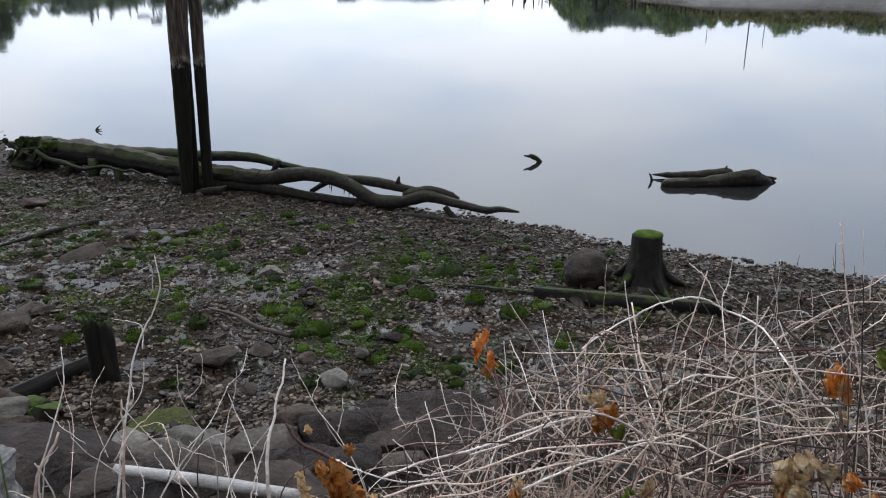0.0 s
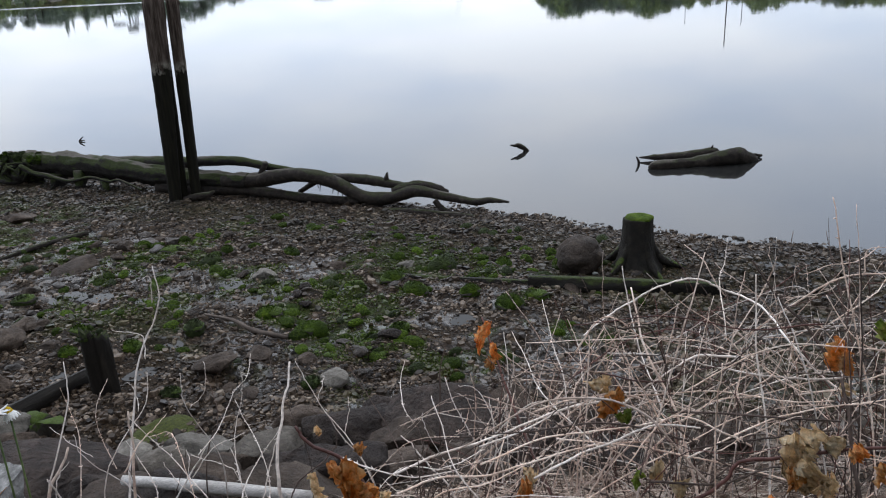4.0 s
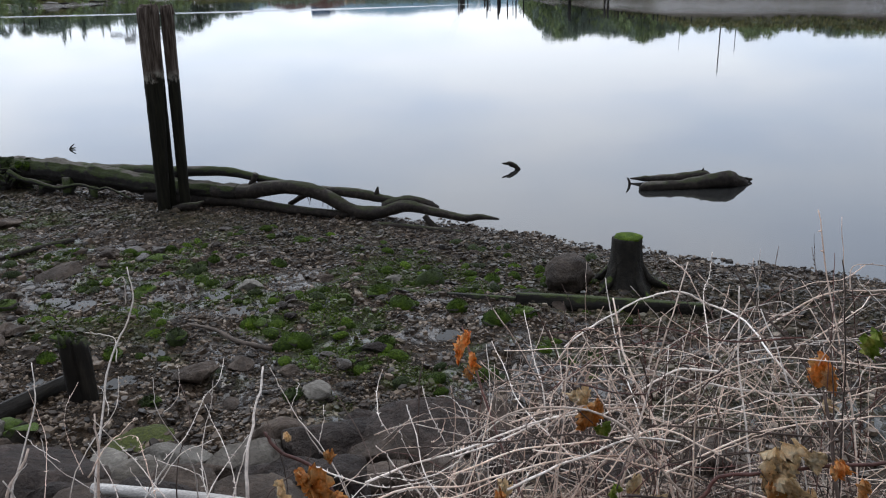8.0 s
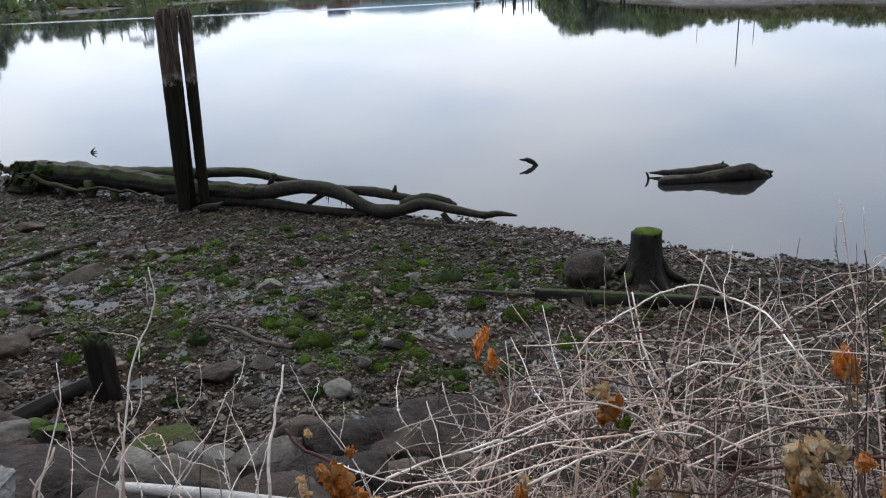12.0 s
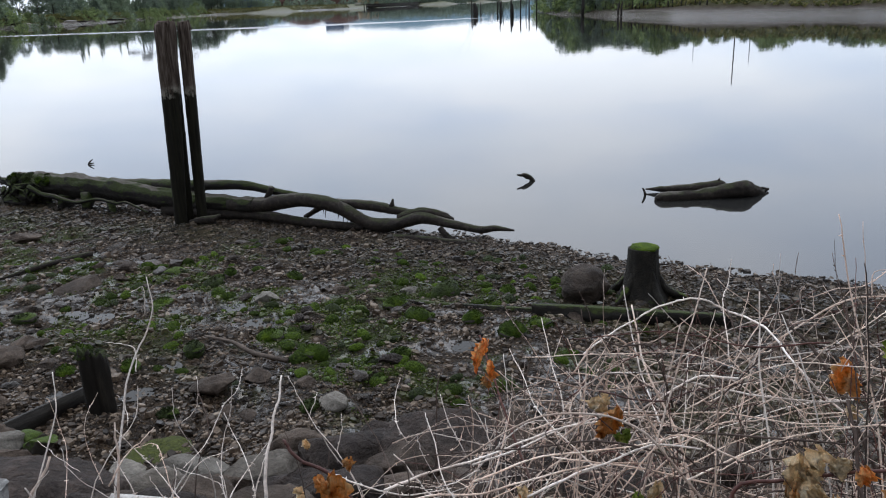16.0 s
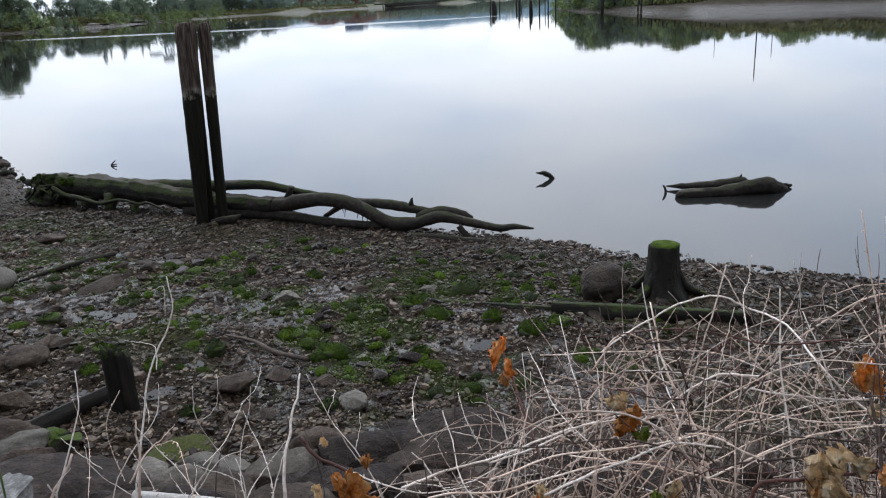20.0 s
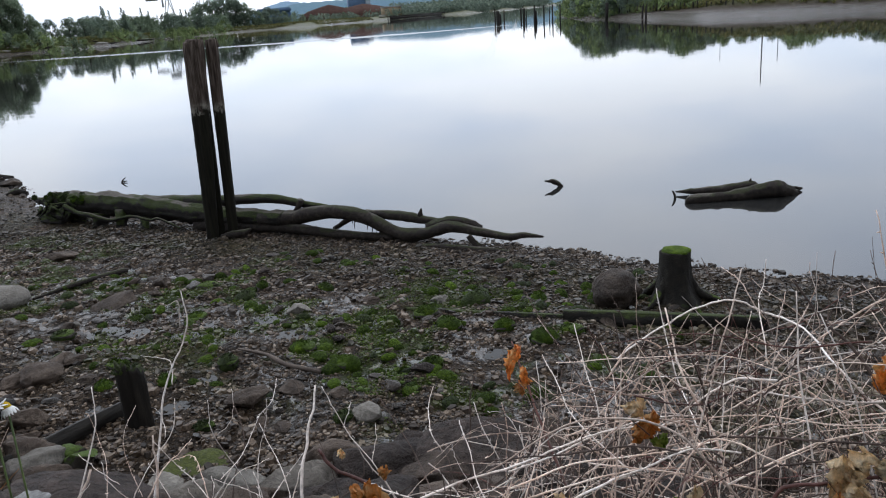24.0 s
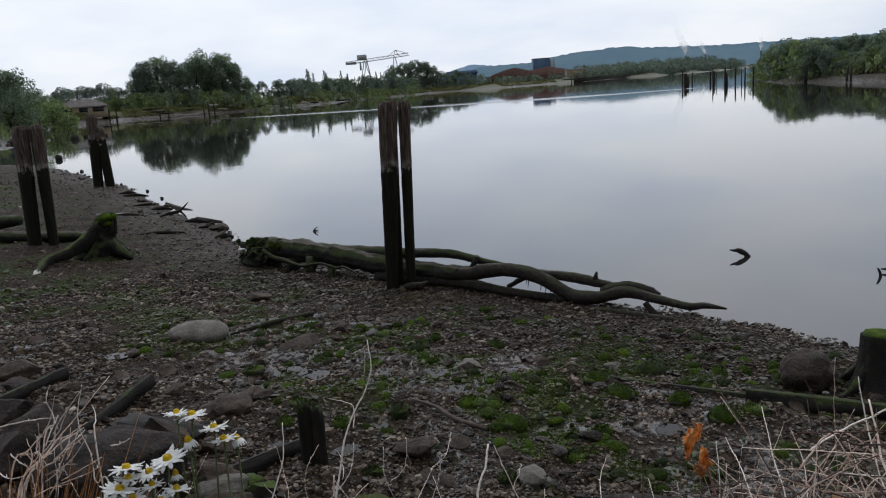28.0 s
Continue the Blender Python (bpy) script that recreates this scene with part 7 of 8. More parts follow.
cane(thicket, rel((0.859, 1.382, 2.436), (0.976, 1.515, 2.468), (1.082, 1.73, 2.444), (1.146, 1.885, 2.501)), 0.0020, 0.0014, 322, CANE_DARK, 16, kink=0.35)
cane(thicket, rel((1.294, 1.92, 2.458), (1.471, 1.947, 2.491), (1.649, 1.993, 2.521), (1.708, 1.892, 2.588), (1.735, 1.828, 2.593)), 0.0017, 0.0011, 323, CANE_PALE, 20, kink=0.35)
cane(thicket, rel((1.413, 1.342, 2.458), (1.5, 1.56, 2.413), (1.502, 1.676, 2.441), (1.433, 1.763, 2.504), (1.464, 1.969, 2.522)), 0.0019, 0.0012, 324, CANE, 20, kink=0.35)
cane(thicket, rel((0.655, 1.515, 2.396), (0.73, 1.869, 2.368), (0.72, 1.929, 2.45), (0.685, 2.025, 2.485)), 0.0017, 0.0011, 325, CANE_DARK, 16, kink=0.35)
cane(thicket, rel((0.518, 1.459, 2.3), (0.482, 1.502, 2.375), (0.448, 1.591, 2.43), (0.477, 1.811, 2.394), (0.499, 1.972, 2.411)), 0.0020, 0.0012, 326, CANE_PALE, 20, kink=0.35)
cane(thicket, rel((0.608, 1.887, 2.252), (0.584, 1.936, 2.317), (0.579, 2.054, 2.351), (0.602, 2.201, 2.331)), 0.0017, 0.0011, 327, CANE_PALE, 16, kink=0.35)
cane(thicket, rel((0.464, 2.097, 2.241), (0.436, 2.107, 2.304), (0.473, 2.27, 2.297), (0.515, 2.375, 2.324)), 0.0016, 0.0009, 328, CANE_PALE, 16, kink=0.35)
cane(thicket, rel((0.354, 1.52, 2.295), (0.337, 1.632, 2.362), (0.352, 1.913, 2.32), (0.316, 2.052, 2.402), (0.276, 2.135, 2.468)), 0.0019, 0.0010, 329, CANE_DARK, 20, kink=0.35)
cane(thicket, rel((0.299, 1.639, 2.41), (0.428, 1.74, 2.354), (0.583, 1.769, 2.345), (0.703, 1.726, 2.404), (0.846, 1.777, 2.396), (1.034, 1.786, 2.383)), 0.0033, 0.0023, 330, CANE_PALE, 24, kink=0.35)
cane(thicket, rel((0.28, 1.543, 2.422), (0.417, 1.639, 2.363), (0.521, 1.576, 2.403), (0.637, 1.557, 2.424), (0.853, 1.605, 2.378), (0.983, 1.534, 2.407)), 0.0031, 0.0020, 331, CANE, 24, kink=0.35)
cane(thicket, rel((0.395, 1.993, 2.313), (0.517, 2.019, 2.32), (0.634, 1.923, 2.371), (0.803, 1.888, 2.336), (0.962, 1.902, 2.321)), 0.0017, 0.0011, 332, CANE, 20, kink=0.35)
cane(thicket, rel((0.286, 1.458, 2.362), (0.356, 1.403, 2.441), (0.441, 1.371, 2.474), (0.58, 1.411, 2.424), (0.688, 1.33, 2.444)), 0.0019, 0.0012, 333, CANE_PALE, 20, kink=0.35)
cane(thicket, rel((0.181, 1.848, 2.357), (0.253, 1.707, 2.397), (0.37, 1.699, 2.351), (0.501, 1.72, 2.317)), 0.0023, 0.0016, 334, CANE_PALE, 16, kink=0.35)
cane(thicket, rel((-0.039, 1.604, 2.333), (-0.081, 1.736, 2.423), (-0.094, 2.021, 2.386), (-0.054, 2.112, 2.439), (-0.052, 2.143, 2.502)), 0.0014, 0.0009, 335, CANE_PALE, 20, kink=0.35)
cane(thicket, rel((-0.114, 1.545, 2.4), (-0.069, 1.715, 2.418), (-0.023, 1.875, 2.392), (0.042, 1.907, 2.445)), 0.0016, 0.0010, 336, CANE_PALE, 16, kink=0.35)
cane(thicket, rel((-0.192, 1.986, 2.365), (-0.136, 2.178, 2.32), (-0.074, 2.257, 2.38), (-0.026, 2.276, 2.43), (-0.005, 2.442, 2.423)), 0.0014, 0.0009, 337, CANE_PALE, 20, kink=0.35)
cane(thicket, rel((-0.181, 1.688, 2.304), (-0.209, 1.809, 2.368), (-0.221, 1.928, 2.433), (-0.269, 2.029, 2.435), (-0.317, 2.071, 2.402)), 0.0012, 0.0008, 338, CANE, 20, kink=0.35)
cane(thicket, rel((-0.057, 1.711, 2.254), (-0.01, 1.754, 2.359), (-0.02, 1.863, 2.395), (-0.058, 2.095, 2.373), (-0.075, 2.176, 2.409)), 0.0012, 0.0008, 339, CANE_PALE, 20, kink=0.35)
cane(thicket, rel((-0.319, 1.554, 2.447), (-0.358, 1.487, 2.536), (-0.415, 1.531, 2.548), (-0.491, 1.595, 2.549), (-0.508, 1.535, 2.615)), 0.0027, 0.0019, 340, CANE_PALE, 20, kink=0.35)
cane(thicket, rel((-0.123, 1.683, 2.335), (-0.179, 1.725, 2.42), (-0.246, 1.931, 2.383), (-0.31, 2.01, 2.416), (-0.351, 2.044, 2.491)), 0.0016, 0.0010, 341, CANE_PALE, 20, kink=0.35)
cane(thicket, rel((-0.291, 1.604, 2.422), (-0.282, 1.724, 2.445), (-0.338, 1.924, 2.426), (-0.357, 1.945, 2.486)), 0.0012, 0.0008, 342, CANE_PALE, 16, kink=0.35)
cane(thicket, rel((-0.623, 2.308, 1.932), (-0.659, 2.72, 2.033), (-0.7, 2.844, 2.113), (-0.714, 2.877, 2.206)), 0.0010, 0.0007, 343, CANE, 16, kink=0.35)
cane(thicket, rel((-0.522, 2.579, 1.998), (-0.595, 2.816, 2.035), (-0.581, 2.83, 2.122), (-0.554, 2.95, 2.17)), 0.0010, 0.0007, 344, CANE, 16, kink=0.35)


def top_of(x, y):
    """How high the thicket stands, rising away from its thin end."""
    az = math.degrees(math.atan2(x, y))
    reach = math.hypot(x, y)
    drop = float(np.interp(az, [8, 15, 19, 24, 29, 36, 45, 60], [36.0, 31.0, 28.0, 26.0, 23.5, 20.5, 18.0, 16.5]))
    return 3.6 - reach * math.tan(math.radians(drop))


n = 0
while n < 420:
    az, reach = math.radians(rb.uniform(12, 56)), rb.uniform(1.6, 3.3)
    x, y = math.sin(az) * reach, math.cos(az) * reach
    g, top = gz(x, y), top_of(x, y)
    if top < g + 0.12:
        n += 1
        continue
    low = rb.random() < 0.5
    d = rb.uniform(-0.9, 0.5) + (math.pi if rb.random() < 0.5 else 0)
    if low:
        # arching or lying canes
        L = rb.uniform(0.25, 0.8)
        c, s = math.cos(d) * L / 2, math.sin(d) * L / 2
        z = g + (top - g) * rb.uniform(0.05, 0.9)
        sag = rb.uniform(-0.05, 0.07)
        ends = [min(z - rb.uniform(-0.08, 0.25), top_of(x - c, y - s)), min(z - rb.uniform(-0.12, 0.2), top_of(x + c, y + s))]
        pts = rel((x - c, y - s, ends[0]), (x - c * 0.35, y - s * 0.35 + rb.uniform(-0.05, 0.05), z - 0.01 + sag * 0.5), (x + c * 0.3, y + s * 0.3, min(z + sag * 0.5, top)), (x + c, y + s, ends[1]))
    else:
        # upright twigs
        h = (top - g) * rb.uniform(0.45, 0.98 if n % 6 else 1.06)
        lx, ly = rb.gauss(0, 0.33), rb.uniform(-0.2, 0.35)
        if math.atan2(x + lx, y + ly) < math.radians(17):
            lx = abs(lx) * 0.6
        pts = rel((x, y, g - 0.03), (x + lx * 0.25, y + ly * 0.3, g + h * 0.4), (x + lx * 0.7, y + ly * 0.7, g + h * 0.8), (x + lx, y + ly, g + h))
    r = rb.uniform(0.0011, 0.0026) if n % 4 else rb.uniform(0.0026, 0.0038)
    m = (CANE if n % 5 else CANE_PALE) if rb.random() < 0.5 else (CANE_DARK if rb.random() < 0.8 else CANE_RED)
    cane(thicket, pts, r, r * 0.5, 1000 + n, m, 8, kink=0.6)
    # side twigs
    if rb.random() < 0.6:
        a, b = Vector(pts[1]), Vector(pts[2])
        o = a.lerp(b, rb.random())
        tip = o + Vector((rb.uniform(-0.22, 0.22), rb.uniform(-0.18, 0.18), rb.uniform(0.02, 0.24)))
        tip.z = min(tip.z, top_of(*(tip + TO)[:2]) + 0.04 - TO.z)
        mid = o.lerp(tip, 0.5) + Vector((rb.uniform(-0.03, 0.03), rb.uniform(-0.03, 0.03), 0.02))
        part("twig", cane_shape([tuple(o), tuple(mid), tuple(tip)], r * 0.6, 0.0008, 3000 + n, 3, 5), m, thicket)
    n += 1

# withered leaves hanging in the thicket
LEAVES_A = [(0.776, 2.214, 2.494, 0.146, 0.075, LEAF_DEAD), (0.769, 2.157, 2.446, 0.083, 0.048, LEAF_DEAD), (0.935, 1.723, 2.505, 0.065, 0.068, LEAF_TAN), (0.963, 1.674, 2.494, 0.112, 0.074, LEAF_DEAD), (0.968, 1.651, 2.424, 0.042, 0.049, LEAF_LIVE), (1.137, 1.194, 2.598, 0.126, 0.087, LEAF_TAN), (1.187, 1.182, 2.603, 0.099, 0.090, LEAF_TAN), (1.126, 1.142, 2.563, 0.113, 0.061, LEAF_TAN), (1.109, 1.165, 2.533, 0.070, 0.073, LEAF_DEAD), (1.175, 1.128, 2.528, 0.068, 0.056, LEAF_TAN), (1.238, 1.165, 2.585, 0.057, 0.049, LEAF_TAN)]
LEAVES_B = [(1.256, 1.138, 2.577, 0.049, 0.049, LEAF_DEAD), (1.249, 1.062, 2.581, 0.059, 0.056, LEAF_DEAD), (1.515, 1.480, 2.633, 0.108, 0.064, LEAF_DEAD), (1.507, 1.443, 2.612, 0.101, 0.044, LEAF_DEAD), (1.498, 1.425, 2.528, 0.051, 0.044, LEAF_TAN), (1.481, 1.291, 2.783, 0.093, 0.090, LEAF_LIVE), (1.509, 1.275, 2.808, 0.062, 0.046, LEAF_TAN), (0.169, 1.623, 2.494, 0.179, 0.089, LEAF_DEAD), (0.135, 1.651, 2.477, 0.122, 0.067, LEAF_DEAD), (0.090, 1.660, 2.452, 0.097, 0.059, LEAF_TAN), (0.225, 1.623, 2.415, 0.065, 0.068, LEAF_DEAD)]
LEAVES_C = [(0.266, 1.582, 2.401, 0.067, 0.044, LEAF_TAN), (0.127, 1.803, 2.492, 0.031, 0.034, LEAF_TAN), (0.227, 1.718, 2.465, 0.036, 0.039, LEAF_DEAD), (0.607, 1.512, 2.396, 0.124, 0.074, LEAF_DEAD), (0.641, 1.527, 2.398, 0.051, 0.065, LEAF_TAN), (0.914, 1.396, 2.447, 0.065, 0.059, LEAF_TAN), (0.940, 1.351, 2.415, 0.065, 0.053, LEAF_TAN), (1.060, 1.157, 2.477, 0.084, 0.047, LEAF_DEAD), (0.730, 2.107, 2.419, 0.048, 0.062, LEAF_DEAD), (0.890, 1.440, 2.396, 0.036, 0.045, LEAF_LIVE), (0.779, 1.306, 2.414, 0.056, 0.056, LEAF_DEAD)]
for k, (x, y, z, L, w, m) in enumerate(LEAVES_A + LEAVES_B + LEAVES_C):
    leaf = part("leaf", withered_leaf(L * 1.08, w, k), m, thicket, "fresh green leaf" if m == LEAF_LIVE else "curled withered leaf")
    leaf.matrix_local = Matrix.Translation(Vector((x, y, z)) - TO) @ pose(0, 0, 0, rb.uniform(-15, 15), rb.uniform(-20, 20), rb.uniform(-50, 5))

# dry stems and crumbs of leaf lying under the canes
rl = np.random.default_rng(44)
k = 9000
az, reach = rl.uniform(radians(9), radians(56), k) + rl.normal(0, radians(5), k), np.abs(rl.uniform(1.65, 3.1, k) + rl.normal(0, 0.25, k))
o = np.stack([np.sin(az) * reach, np.cos(az) * reach], -1)
o = np.concatenate([o, (terrain(o[:, 0], o[:, 1])[0] + rl.uniform(0.0, 0.05, k))[:, None]], 1)
turn = rl.uniform(0, math.pi, k)
d = np.stack([np.cos(turn), np.sin(turn) * 0.7, rl.normal(0, 0.16, k)], -1)
ln = rl.uniform(0.02, 0.14, (k, 1)) * np.where(rl.random((k, 1)) < 0.35, 0.35, 1)
w = np.cross(d, (0, 0, 1.0)) * np.where(ln < 0.02, rl.uniform(0.004, 0.011, (k, 1)), rl.uniform(0.0007, 0.0018, (k, 1)))
up = np.array([0, 0, 0.003])
tv = np.stack([o - d * ln - w, o - d * ln + w, o + d * ln, o + up + rl.normal(0, 0.003, (k, 3))], 1).reshape(-1, 3)
base = np.arange(k)[:, None, None] * 4
LITTER = leaf_mat("dry_pale_litter", [(0.0, (0.12, 0.075, 0.055)), (0.5, (0.38, 0.28, 0.22)), (1.0, (0.8, 0.7, 0.6))], 0.2)
litter = new("dry_litter", mesh_data("dry_litter", tv, (np.array([[0, 1, 3], [1, 2, 3], [2, 0, 3]])[None] + base).reshape(-1, 3), LITTER, False))
tagged(litter, "pale dry stems and leaf crumbs lying under the brambles", "litter", kind="stuff")

# single bare twigs standing apart on the bank
def twig_plant(pts, r0, label, sides=(), material=CANE, seed=0):
    o = Vector(pts[0])
    tp = thing("bare_twig", Matrix.Translation(o), label, "twig")
    c = [tuple(Vector(p) - o) for p in pts]
    part("stem", cane_shape(c, r0, r0 * 0.45, seed, 4), material, tp)
    for k, (at, tip) in enumerate(sides):
        b = Vector(c[at])
        e = Vector(tip) - o
        part("side_twig", cane_shape([tuple(b), tuple(b.lerp(e, 0.5) + Vector((0.01, 0, 0.015))), tuple(e)], r0 * 0.5, 0.0008, seed + 7 + k, 2, 5), material, tp)
    return tp


twig_plant([(-0.52, 2.2, gz(-0.52, 2.2) - 0.03), (-0.44, 2.49, 2.1), (-0.37, 2.69, 2.35), (-0.32, 2.80, 2.52), (-0.31, 2.85, 2.64)], 0.0045, "tall pale bare twig standing on the bank", [(2, (-0.47, 2.72, 2.47)), (3, (-0.36, 2.8, 2.6))], CANE_PALE, 61)
twig_plant([(0.02, 1.9, gz(0, 1.9) - 0.03), (0.03, 2.04, 2.22), (0.06, 2.15, 2.34), (0.11, 2.26, 2.45)], 0.0065, "thick pale broken cane standing upright", [], CANE_PALE, 62)
twig_plant([(-0.44, 2.05, gz(-0.44, 2.05) - 0.03), (-0.43, 2.2, 2.22), (-0.41, 2.29, 2.36)], 0.006, "short pale cane standing on the bank", [(1, (-0.3, 2.35, 2.3))], CANE, 63)
twig_plant([(-0.62, 1.85, gz(-0.62, 1.85) - 0.03), (-0.58, 1.95, 2.32), (-0.52, 2.02, 2.43)], 0.007, "stubby pale cane end", [], CANE, 64)
rb2 = random.Random(8)
for k in range(26):
    x, y = rb2.uniform(-0.75, 0.75), rb2.uniform(1.75, 2.9)
    g = gz(x, y)
    h = rb2.uniform(0.3, 0.75) * float(np.interp(y, [1.7, 2.9], [0.7, 1.15]))
    lx, ly = rb2.uniform(-0.25, 0.25), rb2.uniform(-0.05, 0.3)
    tip = (x + lx, y + ly, g + h)
    twig_plant([(x, y, g - 0.03), (x + lx * 0.2, y + ly * 0.3, g + h * 0.45), (x + lx * 0.75, y + ly * 0.7, g + h * 0.8), tip], rb2.uniform(0.0018, 0.0042), "thin dead twig standing on the bank",
               [(2, (x + lx + rb2.uniform(-0.15, 0.15), y + ly + 0.05, g + h * rb2.uniform(0.85, 1.1)))] if k % 2 else [], CANE_PALE if k % 4 else CANE_DARK, 200 + 9 * k)

# a clump of bleached twigs leaning together
clump = thing("twig_clump", pose(-1.06, 1.75, gz(-1.06, 1.75)), "clump of bleached dead twigs leaning over the bank rocks", "twigs")
CO = Vector((-1.06, 1.75, gz(-1.06, 1.75)))
for k, pts in enumerate([[(-1.12, 1.7, 2.3), (-1.09, 1.74, 2.67), (-1.03, 1.79, 2.77), (-0.95, 1.82, 2.84), (-0.87, 1.86, 2.93)], [(-1.1, 1.7, 2.3), (-1.08, 1.75, 2.67), (-1.01, 1.78, 2.77), (-0.93, 1.8, 2.82)],
                         [(-1.11, 1.7, 2.3), (-1.08, 1.75, 2.67), (-1.02, 1.8, 2.78), (-0.98, 1.8, 2.84), (-0.93, 1.82, 2.91)], [(-1.09, 1.7, 2.3), (-1.06, 1.76, 2.68), (-1.0, 1.78, 2.75), (-0.96, 1.77, 2.79)],
                         [(-1.1, 1.7, 2.3), (-1.08, 1.75, 2.68), (-1.04, 1.77, 2.78), (-1.02, 1.77, 2.86)], [(-1.08, 1.72, 2.3), (-1.04, 1.81, 2.76), (-1.01, 1.82, 2.83), (-1.01, 1.81, 2.89), (-0.99, 1.8, 2.94)],
                         [(-0.85, 1.72, 2.3), (-0.87, 1.74, 2.67), (-0.9, 1.76, 2.69), (-0.93, 1.81, 2.75), (-0.96, 1.85, 2.82), (-0.97, 1.9, 2.9)], [(-0.88, 1.75, 2.4), (-0.9, 1.8, 2.78), (-0.92, 1.85, 2.81), (-0.94, 1.9, 2.84)],
                         [(-1.15, 1.7, 2.4), (-1.11, 1.76, 2.73), (-1.07, 1.77, 2.79), (-1.02, 1.79, 2.84), (-0.99, 1.79, 2.91)]]):
    part("twig", cane_shape([tuple(Vector(p) - CO) for p in pts], 0.0034 if k < 4 else 0.0026, 0.0009, 900 + k, 3, kink=0.3), CANE_PALE if k % 4 else CANE, clump)
for k, pts in enumerate([[(-1.11, 1.78, 2.77), (-1.07, 1.75, 2.765), (-1.04, 1.73, 2.76)], [(-1.13, 1.75, 2.74), (-1.09, 1.735, 2.735), (-1.05, 1.72, 2.74)], [(-1.13, 1.79, 2.84), (-1.05, 1.79, 2.84), (-0.98, 1.79, 2.85)], [(-1.06, 1.8, 2.76), (-1.03, 1.77, 2.76), (-1.0, 1.73, 2.75)],
                         [(-0.9, 1.87, 2.73), (-0.87, 1.86, 2.74), (-0.84, 1.84, 2.76)], [(-1.01, 1.81, 2.72), (-1.0, 1.76, 2.7), (-0.98, 1.71, 2.68)]]):
    part("twig", cane_shape([tuple(Vector(p) - CO) for p in pts], 0.002, 0.0009, 960 + k, 2, 5, 0.3), CANE_PALE, clump)
for k in range(26):
    a = Vector((rb2.uniform(-1.1, -0.98), rb2.uniform(1.74, 1.82), rb2.uniform(2.64, 2.78)))
    e = a + Vector((rb2.uniform(-0.03, 0.12), rb2.uniform(-0.03, 0.05), rb2.uniform(0.0, 0.1)))
    part("twig", cane_shape([tuple(a - CO), tuple(a.lerp(e, 0.5) + Vector((0.008, 0, 0.006)) - CO), tuple(e - CO)], 0.0018, 0.0007, 930 + k, 2, 5, 0.3), CANE_PALE if k % 2 else CANE, clump)

# twigs and dry grass at the other end of the bank
for k in range(9):
    x, y = rb2.uniform(-1.75, -1.0), rb2.uniform(2.2, 3.2)
    g = gz(x, y)
    h, lx = rb2.uniform(0.3, 0.6), rb2.uniform(-0.2, 0.35)
    twig_plant([(x, y, g - 0.03), (x + lx * 0.3, y + 0.05, g + h * 0.5), (x + lx, y + 0.12, g + h)], rb2.uniform(0.0014, 0.0026), "pale dry twig among the bank rocks", [(1, (x + lx * 1.2, y + 0.1, g + h * 0.75))] if k % 2 else [], CANE if k % 3 else CANE_DARK, 500 + 9 * k)


def grass_tuft(x, y, blades, tall, seed, material, label):
    rng = np.random.default_rng(seed)
    shapes = []
    for _ in range(blades):
        a, r = rng.uniform(0, 6.28), rng.uniform(0, 0.09)
        b = np.array([math.cos(a) * r, math.sin(a) * r, -0.02])
        lean = rng.normal(0, 0.16, 2)
        h = tall * rng.uniform(0.5, 1.1)
        shapes.append(tube(spline([b, b + (lean[0] * 0.3, lean[1] * 0.3, h * 0.6), b + (lean[0], lean[1], h)], 3), [0.0018, 0.0007], 4, 0, 0, False))
    ob = new("grass_tuft", mesh_data("grass_tuft", *joined(shapes), material))
    ob.matrix_world = pose(x, y, gz(x, y))
    return tagged(ob, label, "grass")


for k, (x, y, tall) in enumerate([(-0.95, 1.45, 0.8), (-0.9, 1.4, 0.82), (-1.02, 1.58, 0.72), (-0.99, 1.5, 0.78)]):
    grass_tuft(x, y, 130, tall, 70 + k, STRAW, "tuft of dry orange grass on the bank")


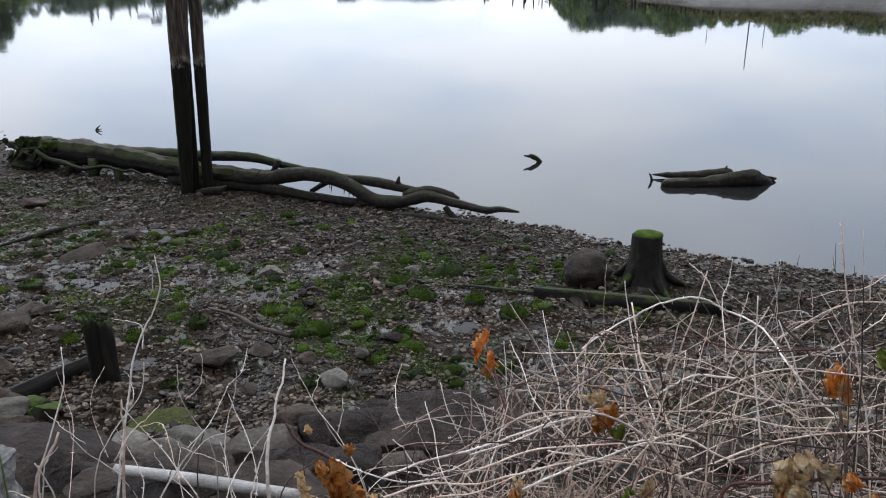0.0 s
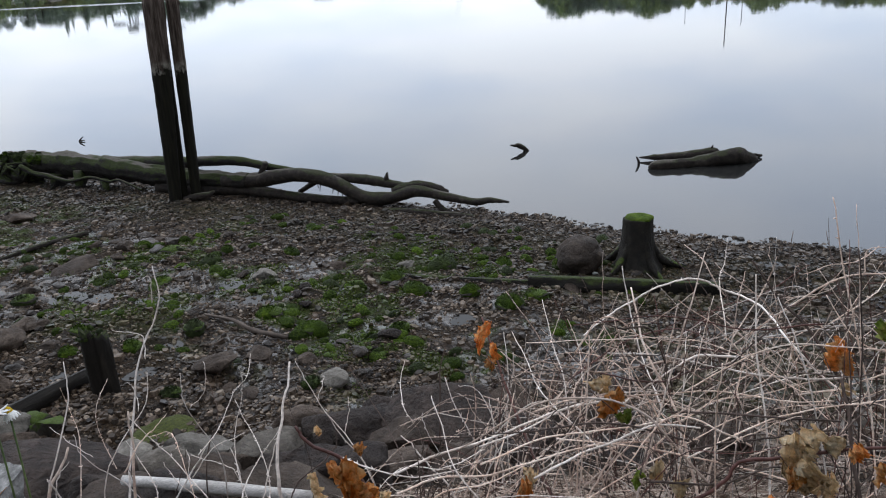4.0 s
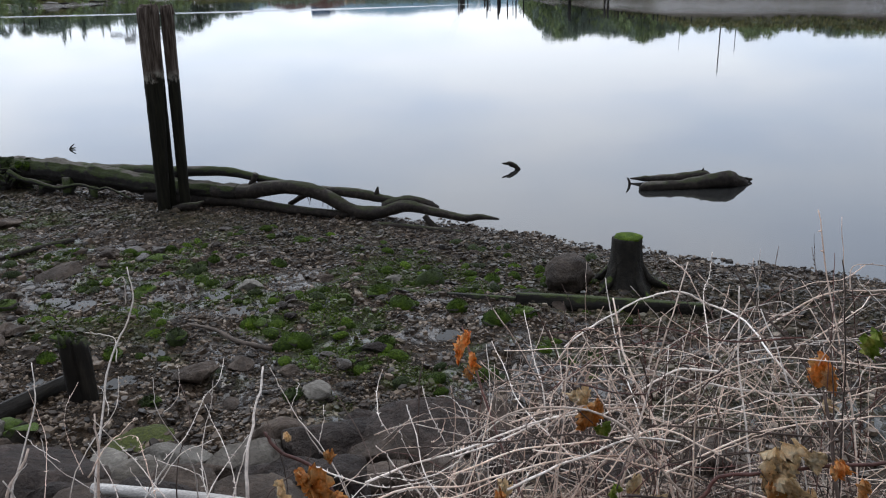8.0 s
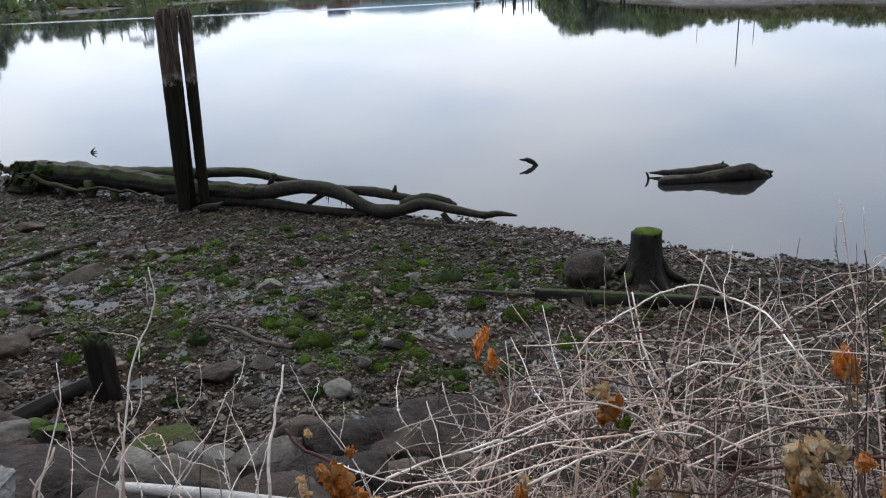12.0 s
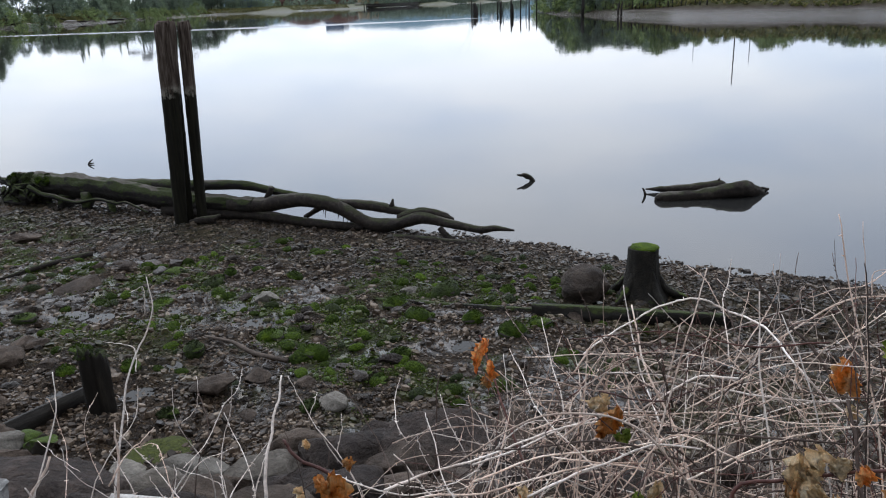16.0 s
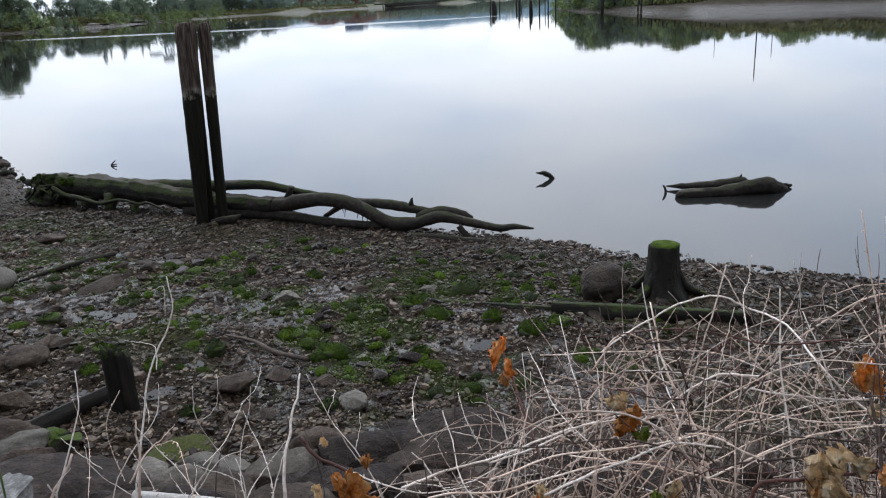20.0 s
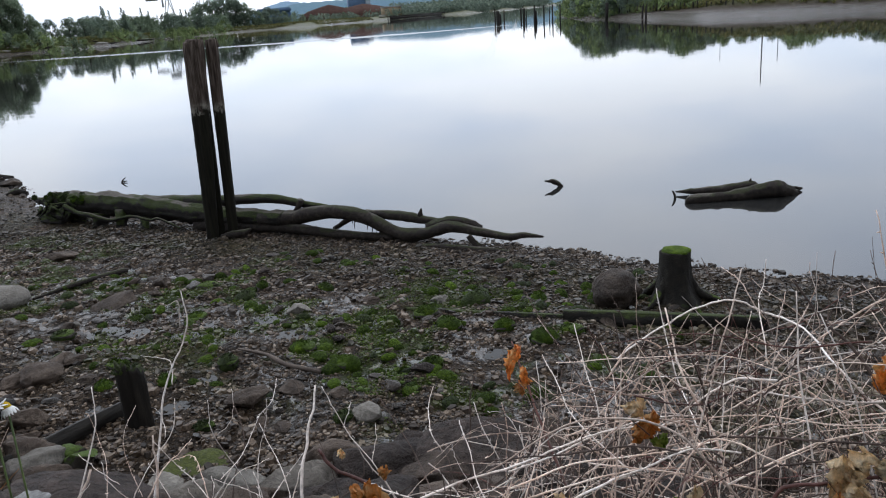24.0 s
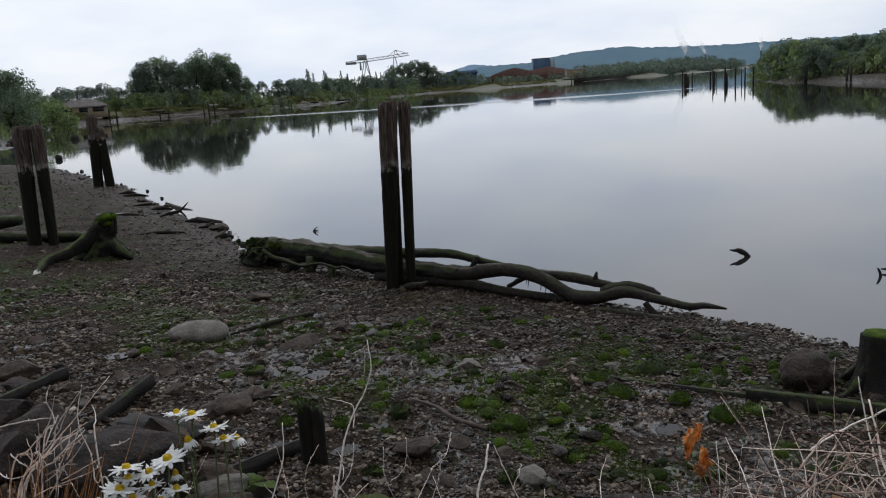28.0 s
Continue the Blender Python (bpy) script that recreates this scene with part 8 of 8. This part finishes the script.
# ---- daisies ----
def daisy(x, y, z, wide, tip, seed, old=False):
    """An oxeye daisy: stem, petals round a domed disc."""
    rng = random.Random(seed)
    bx, by = x + rng.uniform(-0.05, 0.05), y - rng.uniform(0.0, 0.1)
    g = gz(bx, by)
    fl = thing("daisy", pose(bx, by, g), "oxeye daisy with drooping petals and orange disc" if old else "white oxeye daisy with a yellow disc", "flower", "daisies on the bank")
    part("stem", tube(spline([(0, 0, -0.03), ((x - bx) * 0.3, (y - by) * 0.3, (z - g) * 0.5), (x - bx, y - by, z - g)], 5), [0.0018, 0.0012], 6, 0.05, seed), STEM, fl)
    head = part("disc", tube(np.array([(0, 0, -0.003), (0, 0, 0.002), (0, 0, 0.006), (0, 0, 0.009 if old else 0.007)]), np.array([0.3, 1.0, 0.8, 0.25]) * wide * (0.2 if old else 0.125), 14, 0.02, seed), DISC, fl, "domed yellow disc")
    head.matrix_local = Matrix.Translation((x - bx, y - by, z - g)) @ pose(0, 0, 0, tip[0], tip[1], rng.uniform(0, 90))
    n = 20
    for k in range(n):
        a = 2 * math.pi * k / n + rng.uniform(-0.08, 0.08)
        L, w, droop = wide * 0.5 * rng.uniform(0.8, 1.08), wide * rng.uniform(0.045, 0.06), (0.9 if old else rng.uniform(-0.25, 0.3))
        verts, rows = [], 5
        for i in range(rows):
            t = i / (rows - 1)
            hw = w * (0.45 + 0.75 * math.sin(math.pi * min(t * 0.8 + 0.08, 1))) * (0.4 if i == rows - 1 else 1)
            q = wide * 0.12 + (L - wide * 0.12) * t * (1 - 0.3 * droop * t)
            zz = 0.002 - droop * L * t * t * 0.8
            for s in (-1, 0, 1):
                verts.append((q, s * hw, zz - abs(s) * 0.0006))
                verts.append((q, s * hw, zz - abs(s) * 0.0006 - 0.0004))
        f = [[i * 6 + j * 2, i * 6 + j * 2 + 2, i * 6 + j * 2 + 8, i * 6 + j * 2 + 6] for i in range(rows - 1) for j in (0, 1)]
        f += [[q + 1 for q in r][::-1] for r in f]
        p = part("petal", (verts, f), PETAL, head)
        p.matrix_local = pose(0, 0, 0, 0, 0, math.degrees(a))


for k, (x, y, z, w, tip, old) in enumerate([(-0.356, 0.871, 3.222, 0.032, 12, 0), (-0.339, 0.875, 3.217, 0.045, 16, 0), (-0.314, 0.875, 3.198, 0.041, 10, 0), (-0.303, 0.872, 3.183, 0.039, 12, 0), (-0.345, 0.870, 3.185, 0.026, 0, 1), (-0.290, 0.884, 3.176, 0.026, -10, 1), (-0.365, 0.846, 3.175, 0.050, 22, 0), (-0.408, 0.828, 3.176, 0.044, 24, 0), (-0.384, 0.833, 3.166, 0.037, 26, 0), (-0.406, 0.823, 3.165, 0.035, 20, 0), (-0.359, 0.848, 3.152, 0.020, 4, 1), (-0.414, 0.815, 3.156, 0.046, 26, 0), (-0.380, 0.827, 3.152, 0.032, 18, 0), (-0.355, 0.832, 3.142, 0.035, 20, 0), (-0.400, 0.814, 3.144, 0.037, 24, 0), (-0.372, 0.821, 3.134, 0.037, 24, 0), (-0.427, 0.803, 3.147, 0.037, 24, 0)]):
    daisy(x, y, z, w * 0.95, (tip * 0.5 - 17, 8 * math.sin(3 * k)), 30 + k, bool(old))
